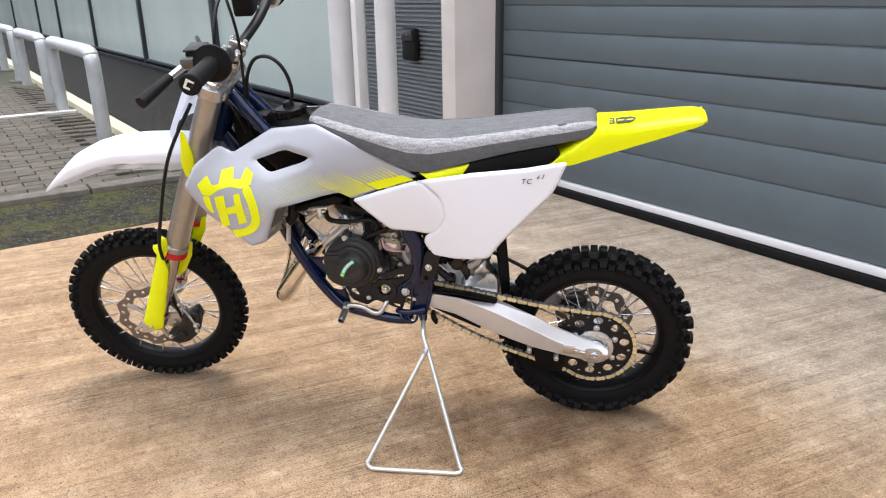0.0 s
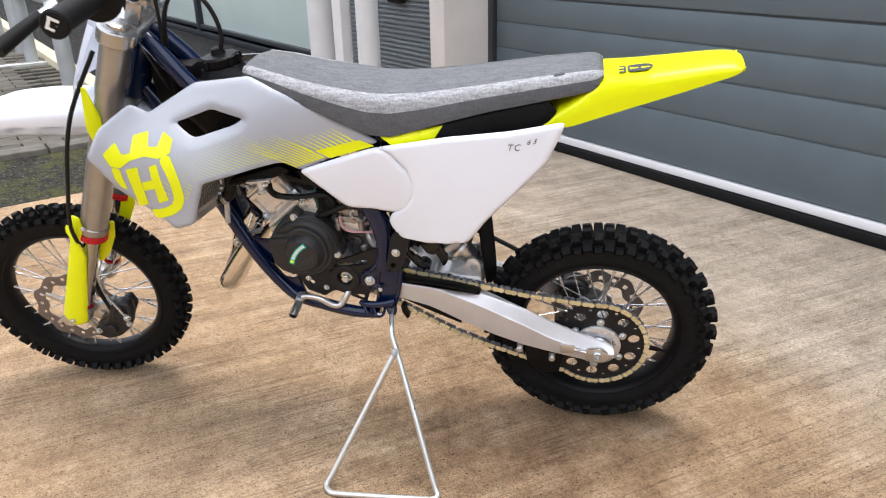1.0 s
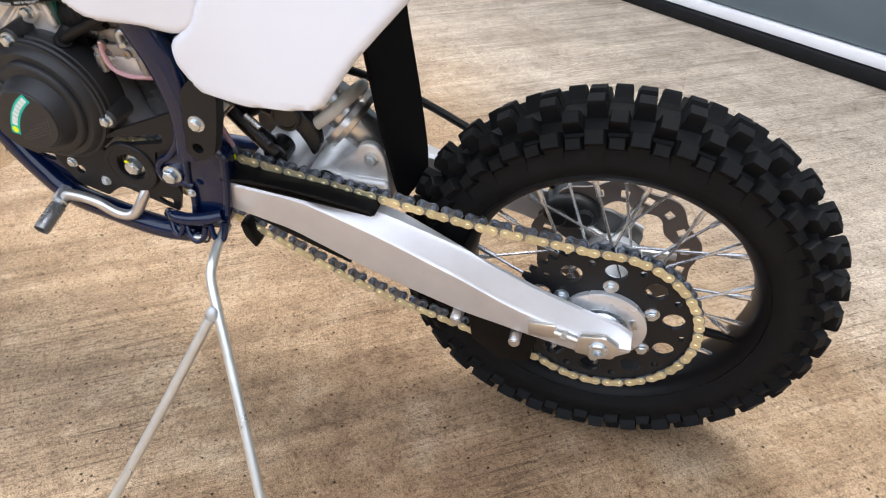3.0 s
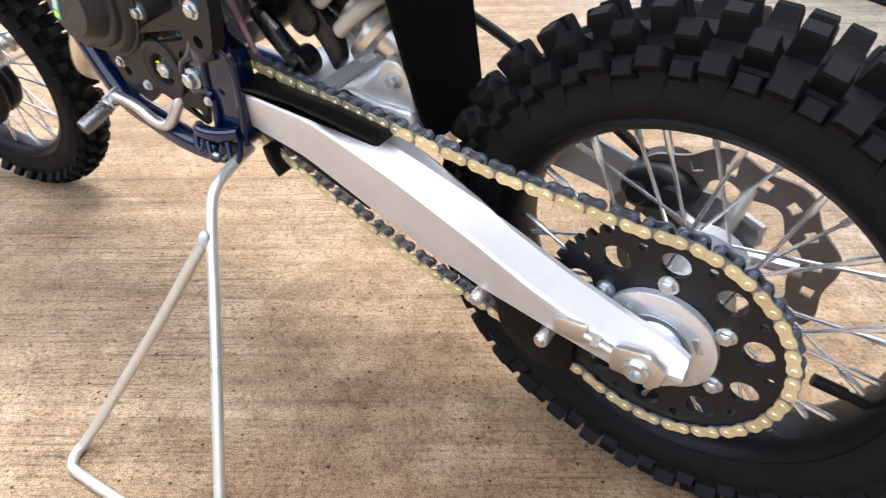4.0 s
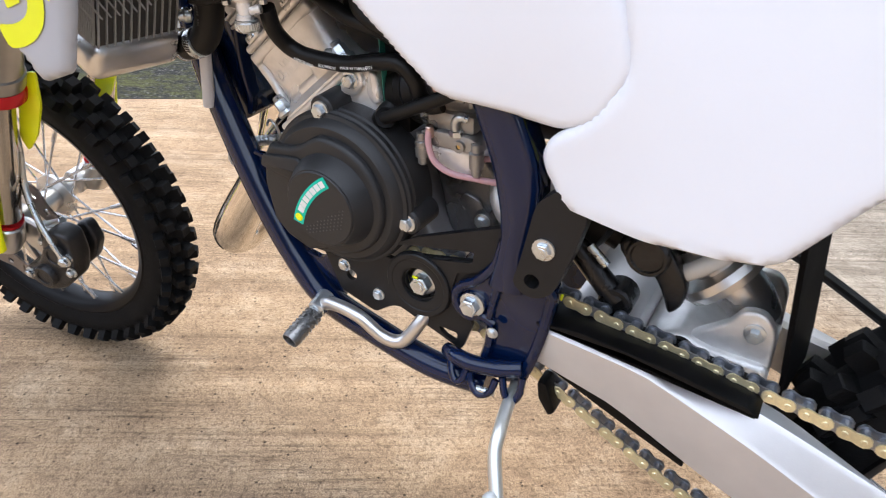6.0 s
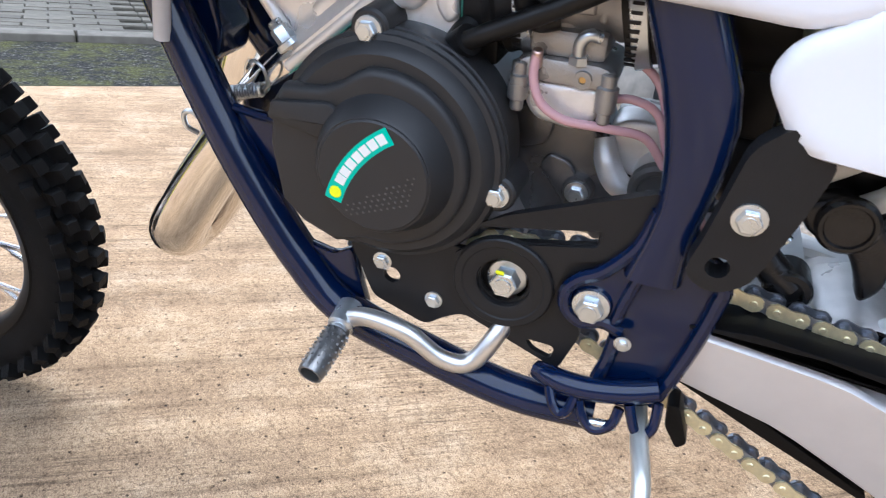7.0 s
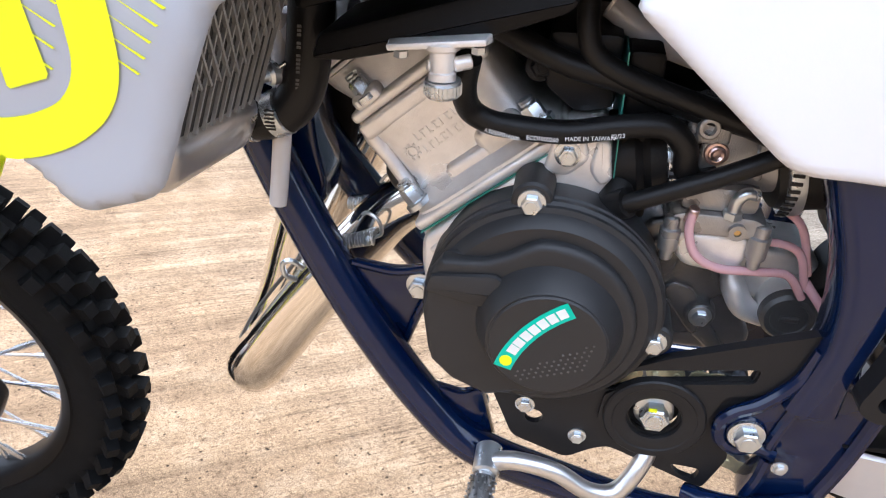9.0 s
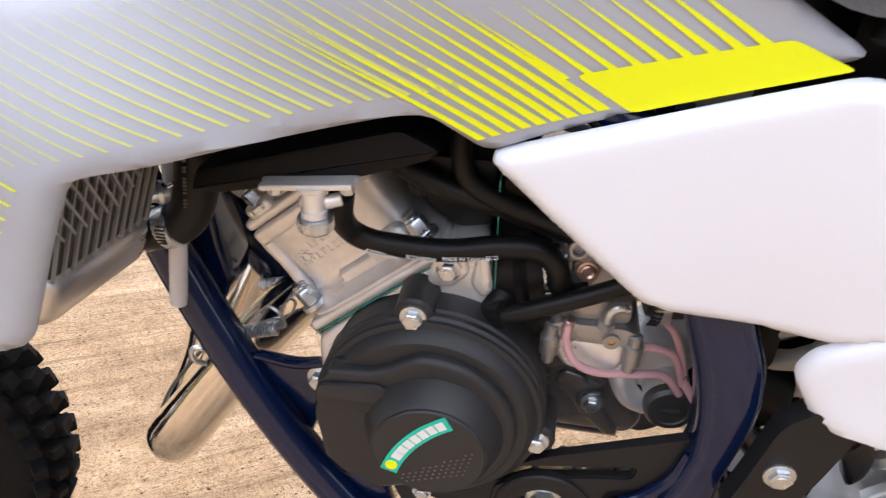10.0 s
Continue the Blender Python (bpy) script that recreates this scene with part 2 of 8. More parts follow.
def cyl(bm, a, b, r, r2=None, seg=20, bevel=0.0):
    """A capped cylinder or cone from a to b."""
    a, b = Vector(a), Vector(b)
    prof = [(0.0, r)] if r2 is None else [(0.0, r)]
    rr = r if r2 is None else r2
    length = (b - a).length
    if bevel > 0:
        prof = [(0.0, r - bevel), (bevel, r), (length - bevel, rr), (length, rr - bevel)]
    else:
        prof = [(0.0, r), (length, rr)]
    lathe(bm, a, (b - a), prof, seg)


def lathe(bm, origin, axis, prof, seg=24, cap=True):
    """Turns a profile of (along, radius) about an axis."""
    o, d = Vector(origin), Vector(axis).normalized()
    s, t = basis(d)
    rings = []
    for h, r in prof:
        rings.append([bm.verts.new(o + d * h + (s * math.cos(k) + t * math.sin(k)) * r) for k in [2 * math.pi * i / seg for i in range(seg)]])
    for p, q in zip(rings, rings[1:]):
        for i in range(seg):
            j = (i + 1) % seg
            bm.faces.new((p[i], p[j], q[j], q[i]))
    if cap:
        bm.faces.new(rings[0][::-1])
        bm.faces.new(rings[-1])
    return rings


def smooth_path(pts, n=8):
    """Catmull-Rom through points."""
    P = [Vector(p) for p in pts]
    P = [P[0] * 2 - P[1]] + P + [P[-1] * 2 - P[-2]]
    out = []
    for i in range(1, len(P) - 2):
        a, b, c, d = P[i - 1:i + 3]
        for k in range(n):
            t = k / n
            out.append(0.5 * ((2 * b) + (c - a) * t + (2 * a - 5 * b + 4 * c - d) * t * t + (3 * b - a - 3 * c + d) * t ** 3))
    out.append(P[-2])
    return out


def tube(bm, pts, r, seg=12, n=8, smooth=True, cap=True, closed=False):
    """A tube along a path; r a number or one radius a point of the path."""
    path = smooth_path(pts, n) if smooth else [Vector(p) for p in pts]
    m = len(path)
    if isinstance(r, (int, float)):
        rad = [r] * m
    else:
        rad = [float(v) for v in np.interp(np.linspace(0, len(r) - 1, m), range(len(r)), r)]
    tang = []
    for i in range(m):
        if closed:
            tang.append((path[(i + 1) % m] - path[i - 1]).normalized())
        else:
            tang.append((path[min(i + 1, m - 1)] - path[max(i - 1, 0)]).normalized())
    s, t = basis(tang[0])
    rings = []
    for i in range(m):
        s = (s - tang[i] * s.dot(tang[i])).normalized()
        t = tang[i].cross(s)
        rings.append([bm.verts.new(path[i] + (s * math.cos(k) + t * math.sin(k)) * rad[i]) for k in [2 * math.pi * j / seg for j in range(seg)]])
    pairs = list(zip(rings, rings[1:])) + ([(rings[-1], rings[0])] if closed else [])
    for p, q in pairs:
        for i in range(seg):
            j = (i + 1) % seg
            bm.faces.new((p[i], p[j], q[j], q[i]))
    if cap and not closed:
        bm.faces.new(rings[0][::-1])
        bm.faces.new(rings[-1])


def plate(bm, outline, y0, y1, bevel=0.0, seg=2):
    """A flat plate in the x-z plane between two y, its outline given as (x, z)."""
    vs = [bm.verts.new((x, y0, z)) for x, z in outline]
    f = bm.faces.new(vs)
    r = bmesh.ops.extrude_face_region(bm, geom=[f])
    ext = [g for g in r["geom"] if isinstance(g, bmesh.types.BMVert)]
    bmesh.ops.translate(bm, verts=ext, vec=(0, y1 - y0, 0))
    if bevel > 0:
        top = [g for g in r["geom"] if isinstance(g, bmesh.types.BMEdge)] + list(f.edges) if f.is_valid else []
        top = [e for e in {e for v in vs + ext for e in v.link_edges} if abs(e.verts[0].co.y - e.verts[1].co.y) < 1e-7]
        bmesh.ops.bevel(bm, geom=top, offset=bevel, segments=seg, affect="EDGES", profile=0.5)


def rounded(pts, r, n=4):
    """Rounds the corners of a closed polygon of 2D points."""
    out = []
    for i, p in enumerate(pts):
        a, b, c = Vector(pts[i - 1]), Vector(p), Vector(pts[(i + 1) % len(pts)])
        d0, d1 = (a - b), (c - b)
        k = min(r, d0.length * 0.45, d1.length * 0.45)
        p0, p1 = b + d0.normalized() * k, b + d1.normalized() * k
        for j in range(n + 1):
            t = j / n
            out.append(tuple(p0 * (1 - t) ** 2 + b * 2 * t * (1 - t) + p1 * t * t))
    return out


# ---- the place: u runs along the facade, v into the building ----
C45 = math.sqrt(0.5)
SITE = Matrix(((C45, C45, 0, 0), (-C45, C45, 0, 0), (0, 0, 1, 0), (0, 0, 0, 1)))


def site(name, bm, material, label, category, kind="structure", smooth=False):
    o = link_mesh(name, bm, material, None, "", smooth)
    o.matrix_world = SITE
    return tagged(o, label, category, kind=kind)


bm = bmesh.new()
box(bm, (-60, -60, -0.3), (60, 60, -0.06))
site("ground", bm, JOINT, "dark ground under the paved yard", "ground")

bm = bmesh.new()
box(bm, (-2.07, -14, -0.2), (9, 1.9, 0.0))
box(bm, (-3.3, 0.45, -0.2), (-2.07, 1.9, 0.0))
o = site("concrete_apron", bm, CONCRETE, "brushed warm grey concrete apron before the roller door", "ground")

bm = bmesh.new()
box(bm, (-2.9, -14, -0.2), (-2.07, 0.45, -0.006))
box(bm, (-3.3, 0.3, -0.2), (-2.9, 0.45, -0.006))
site("asphalt_strip", bm, ASPHALT, "dark mossy asphalt strip between concrete and kerb", "ground")
KERB_U = -2.9
bm = bmesh.new()
for i in range(14):
    box(bm, (KERB_U - 0.13, -8.0 + i * 0.6 + 0.004, -0.2), (KERB_U, -8.0 + (i + 1) * 0.6 - 0.004, 0.025), 0.01)
site("kerb", bm, KERB, "weathered dark stone kerb between asphalt and block paving", "kerb", smooth=True)

bm = bmesh.new()
box(bm, (-40, 0.42, -0.2), (-3.3, 1.9, 0.07))
site("footpath", bm, PATHTAR, "raised dark tarmac footpath along the glazed facade", "pavement")
bm = bmesh.new()
box(bm, (-40, 0.3, -0.2), (-3.2, 0.42, 0.078), 0.01)
site("path_edging", bm, CREAM, "cream painted concrete edging of the footpath", "kerb", smooth=True)
bm = bmesh.new()
box(bm, (-6.4, -8, -0.2), (-6.28, 0.3, 0.022))
site("bay_line", bm, LINE, "worn white painted line on the paving", "line")

# facade: panel door
bm = bmesh.new()
box(bm, (-1.75, 1.869, 0.081), (5.0, 1.99, 3.2))
door = site("roller_door", bm, DOORGREY, "dark blue-grey sectional industrial door, closed", "door")
H = [0.08, 0.30, 0.455, 0.585, 0.71, 0.845, 0.975, 1.115, 1.25, 1.39, 1.53, 1.67, 1.81, 1.95, 2.09, 2.23, 2.37, 2.5]
for a, b in zip(H, H[1:]):
    bm = bmesh.new()
    box(bm, (-1.745, 1.862, a + 0.003), (4.95, 1.9, b - 0.003), 0.006)
    part("door_panel", bm, DOORGREY, door, smooth=True)
bm = bmesh.new()
box(bm, (-1.745, 1.8635, 0.7075), (4.95, 1.8695, 0.7125))
part("section_joint", bm, DARKFRAME, door, "dark joint between door sections", smooth=False)
bm = bmesh.new()
box(bm, (-1.745, 1.85, 0.045), (4.95, 1.9, 0.078), 0.003)
part("bottom_rail", bm, WHITE, door, "white painted bottom rail", smooth=True)
bm = bmesh.new()
box(bm, (-1.745, 1.835, 0.0), (4.95, 1.9, 0.042), 0.008)
part("rubber_seal", bm, RUBBER, door, "black rubber floor seal", smooth=True)
bm = bmesh.new()
box(bm, (-1.79, 1.84, 0), (-1.748, 1.95, 3.2), 0.004)
part("guide_rail", bm, DARKFRAME, door, "dark side guide", smooth=True)

# white pillar beside the door, with its plinth
bm = bmesh.new()
box(bm, (-1.92, 1.56, 0.14), (-1.79, 2.2, 3.2), 0.006)
site("pillar", bm, PILLAR, "cream rendered wall pier beside the door", "pier", smooth=True)
bm = bmesh.new()
box(bm, (-1.95, 1.54, 0.0), (-1.78, 2.2, 0.14), 0.006)
site("pillar_plinth", bm, PLINTH, "chipped pale rendered plinth under the pier", "plinth", smooth=True)

# louvred panel between pier and glazing
panel = thing("louvre_panel", SITE, "grey corrugated metal wall panel with horizontal ribs", "wall panel", kind="structure")
bm = bmesh.new()
box(bm, (-2.9, 1.63, 0.16), (-1.925, 1.9, 3.2))
part("backing", bm, LOUVRE, panel, smooth=False)
bm = bmesh.new()
N = 110
for i in range(N):
    z0 = 0.18 + i * 0.026
    vs = [(1.63, z0), (1.613, z0 + 0.006), (1.613, z0 + 0.014), (1.63, z0 + 0.022)]
    a = [bm.verts.new((-2.88, y, z)) for y, z in vs]
    c = [bm.verts.new((-1.93, y, z)) for y, z in vs]
    for k in range(3):
        bm.faces.new((a[k], a[k + 1], c[k + 1], c[k]))
    bm.faces.new(a)
    bm.faces.new(c[::-1])
tagged(part("rib", bm, LOUVRE, panel, "ribbed grey metal facing"), kind="stuff")
bm = bmesh.new()
box(bm, (-2.9, 1.57, 0.0), (-1.955, 1.9, 0.16), 0.005)
site("wall_base", bm, PLINTH, "stained concrete wall base", "wall base", smooth=True)
bm = bmesh.new()
box(bm, (-3.02, 1.56, 0.0), (-2.905, 1.95, 3.2), 0.005)
site("white_trim", bm, WHITE, "white vertical cladding trim", "trim", smooth=True)

bm = bmesh.new()
box(bm, (-2.36, 1.57, 0.66), (-2.215, 1.61, 0.85), 0.012)
lock = thing("key_safe", SITE, "small black key safe fixed to the ribbed wall", "key safe")
part("case", bm, RUBBER, lock)
bm = bmesh.new()
box(bm, (-2.345, 1.556, 0.775), (-2.23, 1.572, 0.84), 0.006)
box(bm, (-2.325, 1.55, 0.795), (-2.3, 1.56, 0.815), 0.003)
box(bm, (-2.28, 1.55, 0.795), (-2.255, 1.56, 0.815), 0.003)
part("flap", bm, DARKFRAME, lock)


def post(u, v, r):
    t = thing("steel_post", SITE @ Matrix.Translation((u, v, 0)), "round galvanised steel post standing before the wall", "post", "facade posts")
    bm = bmesh.new()
    lathe(bm, (0, 0, 0), (0, 0, 1), [(0, r + 0.004), (0.006, r + 0.003), (0.02, r), (3.2, r)], 28)
    part("tube", bm, GALVPOST, t)


GALVPOST = mat("painted_grey_post", (0.6, 0.6, 0.6), 0.5, 0.1, vary=0.16, scale=7, bump=0.1, bump_scale=40)
post(-1.715, 1.08, 0.052)
post(-2.2, 1.08, 0.062)

# glazed facade
glz = thing("window_front", SITE, "glazed shop front with frosted panes in dark frames", "window", kind="structure")
bm = bmesh.new()
box(bm, (-40, 1.86, 0.07), (-3.02, 1.95, 0.13), 0.005)
part("window_sill", bm, DARKFRAME, glz)
bm = bmesh.new()
box(bm, (-40, 1.845, 0.16), (-3.02, 1.93, 0.2), 0.005)
part("bottom_rail", bm, DARKFRAME, glz)
edges = [-3.02, -6.75, -9.95, -13.5, -17.3, -20.5, -26, -33]
for a, b in zip(edges, edges[1:]):
    bm = bmesh.new()
    box(bm, (b + 0.1, 1.885, 0.2), (a, 1.9, 3.2))
    part("pane", bm, FROST, glz, "pale green frosted pane", smooth=False)
    bm = bmesh.new()
    box(bm, (b, 1.84, 0.13), (b + 0.11, 1.95, 3.2), 0.006)
    part("mullion", bm, DARKFRAME, glz, "dark metal mullion")
bm = bmesh.new()
box(bm, (-40, 1.99, -0.1), (5.5, 2.3, 3.7))
site("wall_building", bm, BACKDARK, "dark wall behind the facade", "wall")
bm = bmesh.new()
box(bm, (-40, 1.8, 3.2), (5.5, 2.3, 3.7))
site("facade_upper", bm, DOORGREY, "plain grey cladding over the openings", "wall")


def hoop(u0, u1, v, h, r):
    t = thing("hoop_barrier", SITE, "galvanised steel hoop barrier set in the block paving", "barrier", "hoop barriers")
    k = 0.12
    bm = bmesh.new()
    pts = [(u0, v, -0.05), (u0, v, h - k), (u0 - 0.03, v, h - 0.035), (u0 - k, v, h), ((u0 + u1) / 2, v, h), (u1 + k, v, h), (u1 + 0.03, v, h - 0.035), (u1, v, h - k), (u1, v, -0.05)]
    tube(bm, pts, r, 16, 6)
    part("rail", bm, GALV, t)
    for u in (u0, u1):
        bm = bmesh.new()
        box(bm, (u - 0.13, v - 0.13, -0.05), (u + 0.13, v + 0.13, 0.022), 0.01)
        part("footing", bm, KERB, t, "concrete footing")


hoop(-4.52, -6.45, 0.2, 0.66, 0.055)
hoop(-7.15, -9.1, 0.2, 0.66, 0.055)
hoop(-9.8, -11.7, 0.2, 0.66, 0.055)


# unseen walls added behind and beside the camera: close the yard, darken horizon reflections
for nm, lo, hi in (("unseen_wall_far", (-40, -14.4, -0.1), (12, -14, 4.2)), ("unseen_wall_right", (9, -14, -0.1), (9.4, 2.3, 4.2)), ("unseen_wall_left", (-40.4, -14, -0.1), (-40, 2.3, 4.2))):
    bm = bmesh.new()
    box(bm, lo, hi)
    site(nm, bm, UNSEEN_WALL, "unseen plain dark brick-toned wall, added to darken horizon reflections", "wall")


# ---- the motorcycle: x to its tail, y to its right side, z up; it leans on a wire stand ----
LEAN_M = Matrix.Rotation(radians(9.0), 4, "X") @ Matrix.Translation((0, 0.036, -0.0057))
TYRE_SPEC = 0.12
YELLOW = mat("fluorescent_yellow_plastic", (0.86, 0.93, 0.0), 0.34, vary=0.03, scale=20, spec=0.4)
DECAL = mat("yellow_vinyl_decal", (0.84, 0.9, 0.0), 0.36, vary=0.03, scale=20)
PLASTIC_W = mat("white_plastic", (0.81, 0.84, 0.91), 0.33, vary=0.02, scale=15, bump=0.03, bump_scale=900)
PLASTIC_G = mat("light_grey_plastic", (0.4, 0.425, 0.475), 0.36, vary=0.03, scale=18, bump=0.04, bump_scale=900)
PLASTIC_K = mat("black_plastic", (0.0045, 0.0045, 0.005), 0.42, vary=0.25, scale=40, bump=0.1, bump_scale=900, spec=0.16)
COVER = mat("matt_black_casting", (0.022, 0.0225, 0.0242), 0.44, vary=0.15, scale=60, bump=0.12, bump_scale=1500, spec=0.4)
TYRE = mat("tyre_rubber", (0.0085, 0.0088, 0.0096), 0.62, vary=0.4, scale=45, bump=0.25, bump_scale=700, spec=TYRE_SPEC)
NAVY = mat("navy_frame_paint", (0.0017, 0.0088, 0.041), 0.15, 0.0, vary=0.12, scale=25, spec=0.22, coat=0.55)
ALLOY = mat("brushed_alloy", (0.66, 0.65, 0.64), 0.3, 0.9, vary=0.1, scale=60, bump=0.06, bump_scale=900)
ALLOYW = mat("satin_swingarm_alloy", (0.7, 0.69, 0.695), 0.34, 0.5, vary=0.12, scale=30, bump=0.05, bump_scale=900)
CAST = mat("cast_aluminium", (0.8, 0.79, 0.78), 0.3, 0.55, vary=0.22, scale=70, bump=0.22, bump_scale=1400)
DARKCAST = mat("dark_cast_aluminium", (0.13, 0.13, 0.13), 0.45, 0.7, vary=0.2, scale=60, bump=0.3, bump_scale=1200)
STEEL = mat("zinc_plated_steel", (0.62, 0.66, 0.69), 0.28, 0.9, vary=0.12, scale=120)
CHROME = mat("chromed_exhaust", (0.78, 0.74, 0.68), 0.08, 1.0, vary=0.08, scale=16)
FORK = mat("anodised_fork_tube", (0.4, 0.392, 0.375), 0.32, 0.8, vary=0.14, scale=60)
CLAMP = mat("machined_clamp_alloy", (0.46, 0.46, 0.46), 0.26, 0.9, vary=0.15, scale=60, bump=0.08, bump_scale=900)
SLIDER = mat("polished_fork_slider", (0.5, 0.48, 0.45), 0.16, 0.95, vary=0.06, scale=40)
RED = mat("red_anodised_ring", (0.55, 0.012, 0.02), 0.28, 0.35, vary=0.05, scale=60)
GOLD = mat("gold_chain_plate", (0.82, 0.74, 0.48), 0.32, 0.65, vary=0.2, scale=300, rand=0.12)
CHAINDARK = mat("oiled_chain_steel", (0.3, 0.315, 0.35), 0.34, 0.8, vary=0.25, scale=200, rand=0.15)
BLACKMETAL = mat("black_anodised", (0.0125, 0.0128, 0.0142), 0.44, 0.0, vary=0.15, scale=80, bump=0.1, bump_scale=900, spec=0.28)
HOSE = mat("black_hose_rubber", (0.009, 0.009, 0.0095), 0.42, vary=0.2, scale=80, bump=0.1, bump_scale=800, spec=0.25)
PINK = mat("pink_vinyl_hose", (0.6, 0.36, 0.39), 0.15, vary=0.08, scale=60)
CLEARHOSE = mat("milky_clear_hose", (0.55, 0.55, 0.57), 0.15, vary=0.08, scale=60)
GREEN = mat("green_gasket", (0.05, 0.27, 0.22), 0.5, vary=0.1)
TEAL = mat("teal_sticker", (0.0, 0.52, 0.38), 0.35, vary=0.04, scale=60)
STICKW = mat("white_print", (0.8, 0.82, 0.82), 0.4, vary=0.04, scale=60)
BRASS = mat("brass", (0.55, 0.38, 0.16), 0.3, 0.9, vary=0.1)
COPPER = mat("copper_screw", (0.7, 0.5, 0.44), 0.3, 0.9, vary=0.1)
DISC = mat("brake_disc_steel", (0.2, 0.17, 0.15), 0.42, 0.45, vary=0.2, scale=80)
FINS = mat("radiator_core_metal", (0.42, 0.43, 0.44), 0.42, 0.6, vary=0.2, scale=120)
SPRING = mat("white_painted_spring", (0.6, 0.59, 0.56), 0.35, vary=0.06, scale=50)
LINKAGE = mat("black_linkage_casting", (0.03, 0.03, 0.032), 0.26, 0.6, vary=0.25, scale=60, bump=0.15, bump_scale=900)
DARKPRINT = mat("dark_grey_print", (0.06, 0.065, 0.075), 0.5, vary=0.1)


def seat_material(name, a, b):
    """Grippy pimpled seat cover: broken speckle between two greys."""
    m = mat(name, a, 0.8)
    nt, bs = nodes_of(m)
    v = mapping(nt)
    n1 = noise_tex(nt, v, 260.0, 3, 0.6)
    n2 = noise_tex(nt, mapping(nt, (0, 0, 0), (40, 160, 160)), 1.0, 3, 0.6)
    big = noise_tex(nt, v, 14.0, 3, 0.5)
    col = mixc(nt, ramp(nt, mixc(nt, 0.5, n1, n2), [(0.4, (0, 0, 0)), (0.6, (1, 1, 1))]), a, b)
    col = mixc(nt, 0.3, col, ramp(nt, big, [(0.3, (0.6, 0.6, 0.6)), (0.7, (1, 1, 1))]), "MULTIPLY")
    nt.links.new(col, bs.inputs["Base Color"])
    bp = nt.nodes.new("ShaderNodeBump")
    bp.inputs["Strength"].default_value = 0.5
    bp.inputs["Distance"].default_value = 0.0015
    nt.links.new(n1, bp.inputs["Height"])
    nt.links.new(bp.outputs["Normal"], bs.inputs["Normal"])
    return m


SEAT = seat_material("grey_seat_cover", (0.1, 0.104, 0.112), (0.165, 0.17, 0.18))
SEATBAND = seat_material("light_seat_band", (0.22, 0.226, 0.238), (0.42, 0.425, 0.44))
SEATLOW = seat_material("dark_seat_side", (0.085, 0.09, 0.098), (0.115, 0.12, 0.13))

bike = thing("dirt_bike", LEAN_M, "small white, grey and yellow motocross bike leaning on a wire stand", "motorcycle")

RAKE = radians(24.0)
AXIS = Vector((math.sin(RAKE), 0, math.cos(RAKE)))
S0 = Vector((-0.565, 0, 0.245))
STEER = Matrix.Translation(S0) @ Matrix.Rotation(radians(10.5), 4, AXIS) @ Matrix.Translation(-S0)
FW = Vector((-0.615, 0.003, 0.246))
RW = Vector((0.566, 0.0, 0.241))


def fill_loops(bm, loops, y):
    """A flat face with holes from closed loops of (x, z)."""
    edges = []
    for loop in loops:
        vs = [bm.verts.new((x, y, z)) for x, z in loop]
        edges += [bm.edges.new((a, b)) for a, b in zip(vs, vs[1:] + vs[:1])]
    return bmesh.ops.triangle_fill(bm, use_beauty=True, edges=edges, normal=(0, -1, 0))


def holed_plate(loops, y0, y1):
    bm = bmesh.new()
    fill_loops(bm, loops, y0)
    fs = list(bm.faces)
    r = bmesh.ops.extrude_face_region(bm, geom=fs)
    bmesh.ops.translate(bm, verts=[g for g in r["geom"] if isinstance(g, bmesh.types.BMVert)], vec=(0, y1 - y0, 0))
    bmesh.ops.recalc_face_normals(bm, faces=bm.faces)
    return bm


def ring_pts(cx, cz, r, n, phase=0.0):
    return [(cx + r * math.cos(phase + 2 * math.pi * i / n), cz + r * math.sin(phase + 2 * math.pi * i / n)) for i in range(n)]


def hexbolt(bm, p, d, r=0.008, h=0.007, washer=True):
    p, d = Vector(p), Vector(d).normalized()
    if washer:
        lathe(bm, p, d, [(0, r * 1.35), (h * 0.25, r * 1.35), (h * 0.3, r * 1.2)], 20)
    lathe(bm, p + d * h * 0.25, d, [(0, r), (h * 0.7, r), (h * 0.8, r * 0.88)], 6)
    lathe(bm, p + d * h, d, [(0, r * 0.62), (h * 0.12, r * 0.55)], 16)


def bolt(p, parent=None, r=0.008, h=0.007, d=(0, -1, 0), material=None, label=""):
    bm = bmesh.new()
    hexbolt(bm, p, d, r * 0.86, h)
    return part("bolt", bm, material or STEEL, parent or bike, label or "zinc plated bolt")


# -- wheels --
SPOKE = mat("bright_spoke_steel", (0.76, 0.77, 0.79), 0.24, 0.85)
RIM = mat("black_rim", (0.006, 0.006, 0.007), 0.38, vary=0.1, scale=30, spec=0.14)
def block_mesh(ln, w, h):
    """One tread block standing on the x-y plane, its edges slightly broken."""
    bm = bmesh.new()
    lv = ((0.0, 1.22), (h * 0.35, 1.02), (h * 0.88, 0.94), (h, 0.84))
    rings = [[bm.verts.new((i * ln / 2 * k, j * w / 2 * k, z)) for i, j in ((-1, -1), (1, -1), (1, 1), (-1, 1))] for z, k in lv]
    for p, q in zip(rings, rings[1:]):
        for i in range(4):
            bm.faces.new((p[i], p[(i + 1) % 4], q[(i + 1) % 4], q[i]))
    bm.faces.new(rings[-1])
    return bm


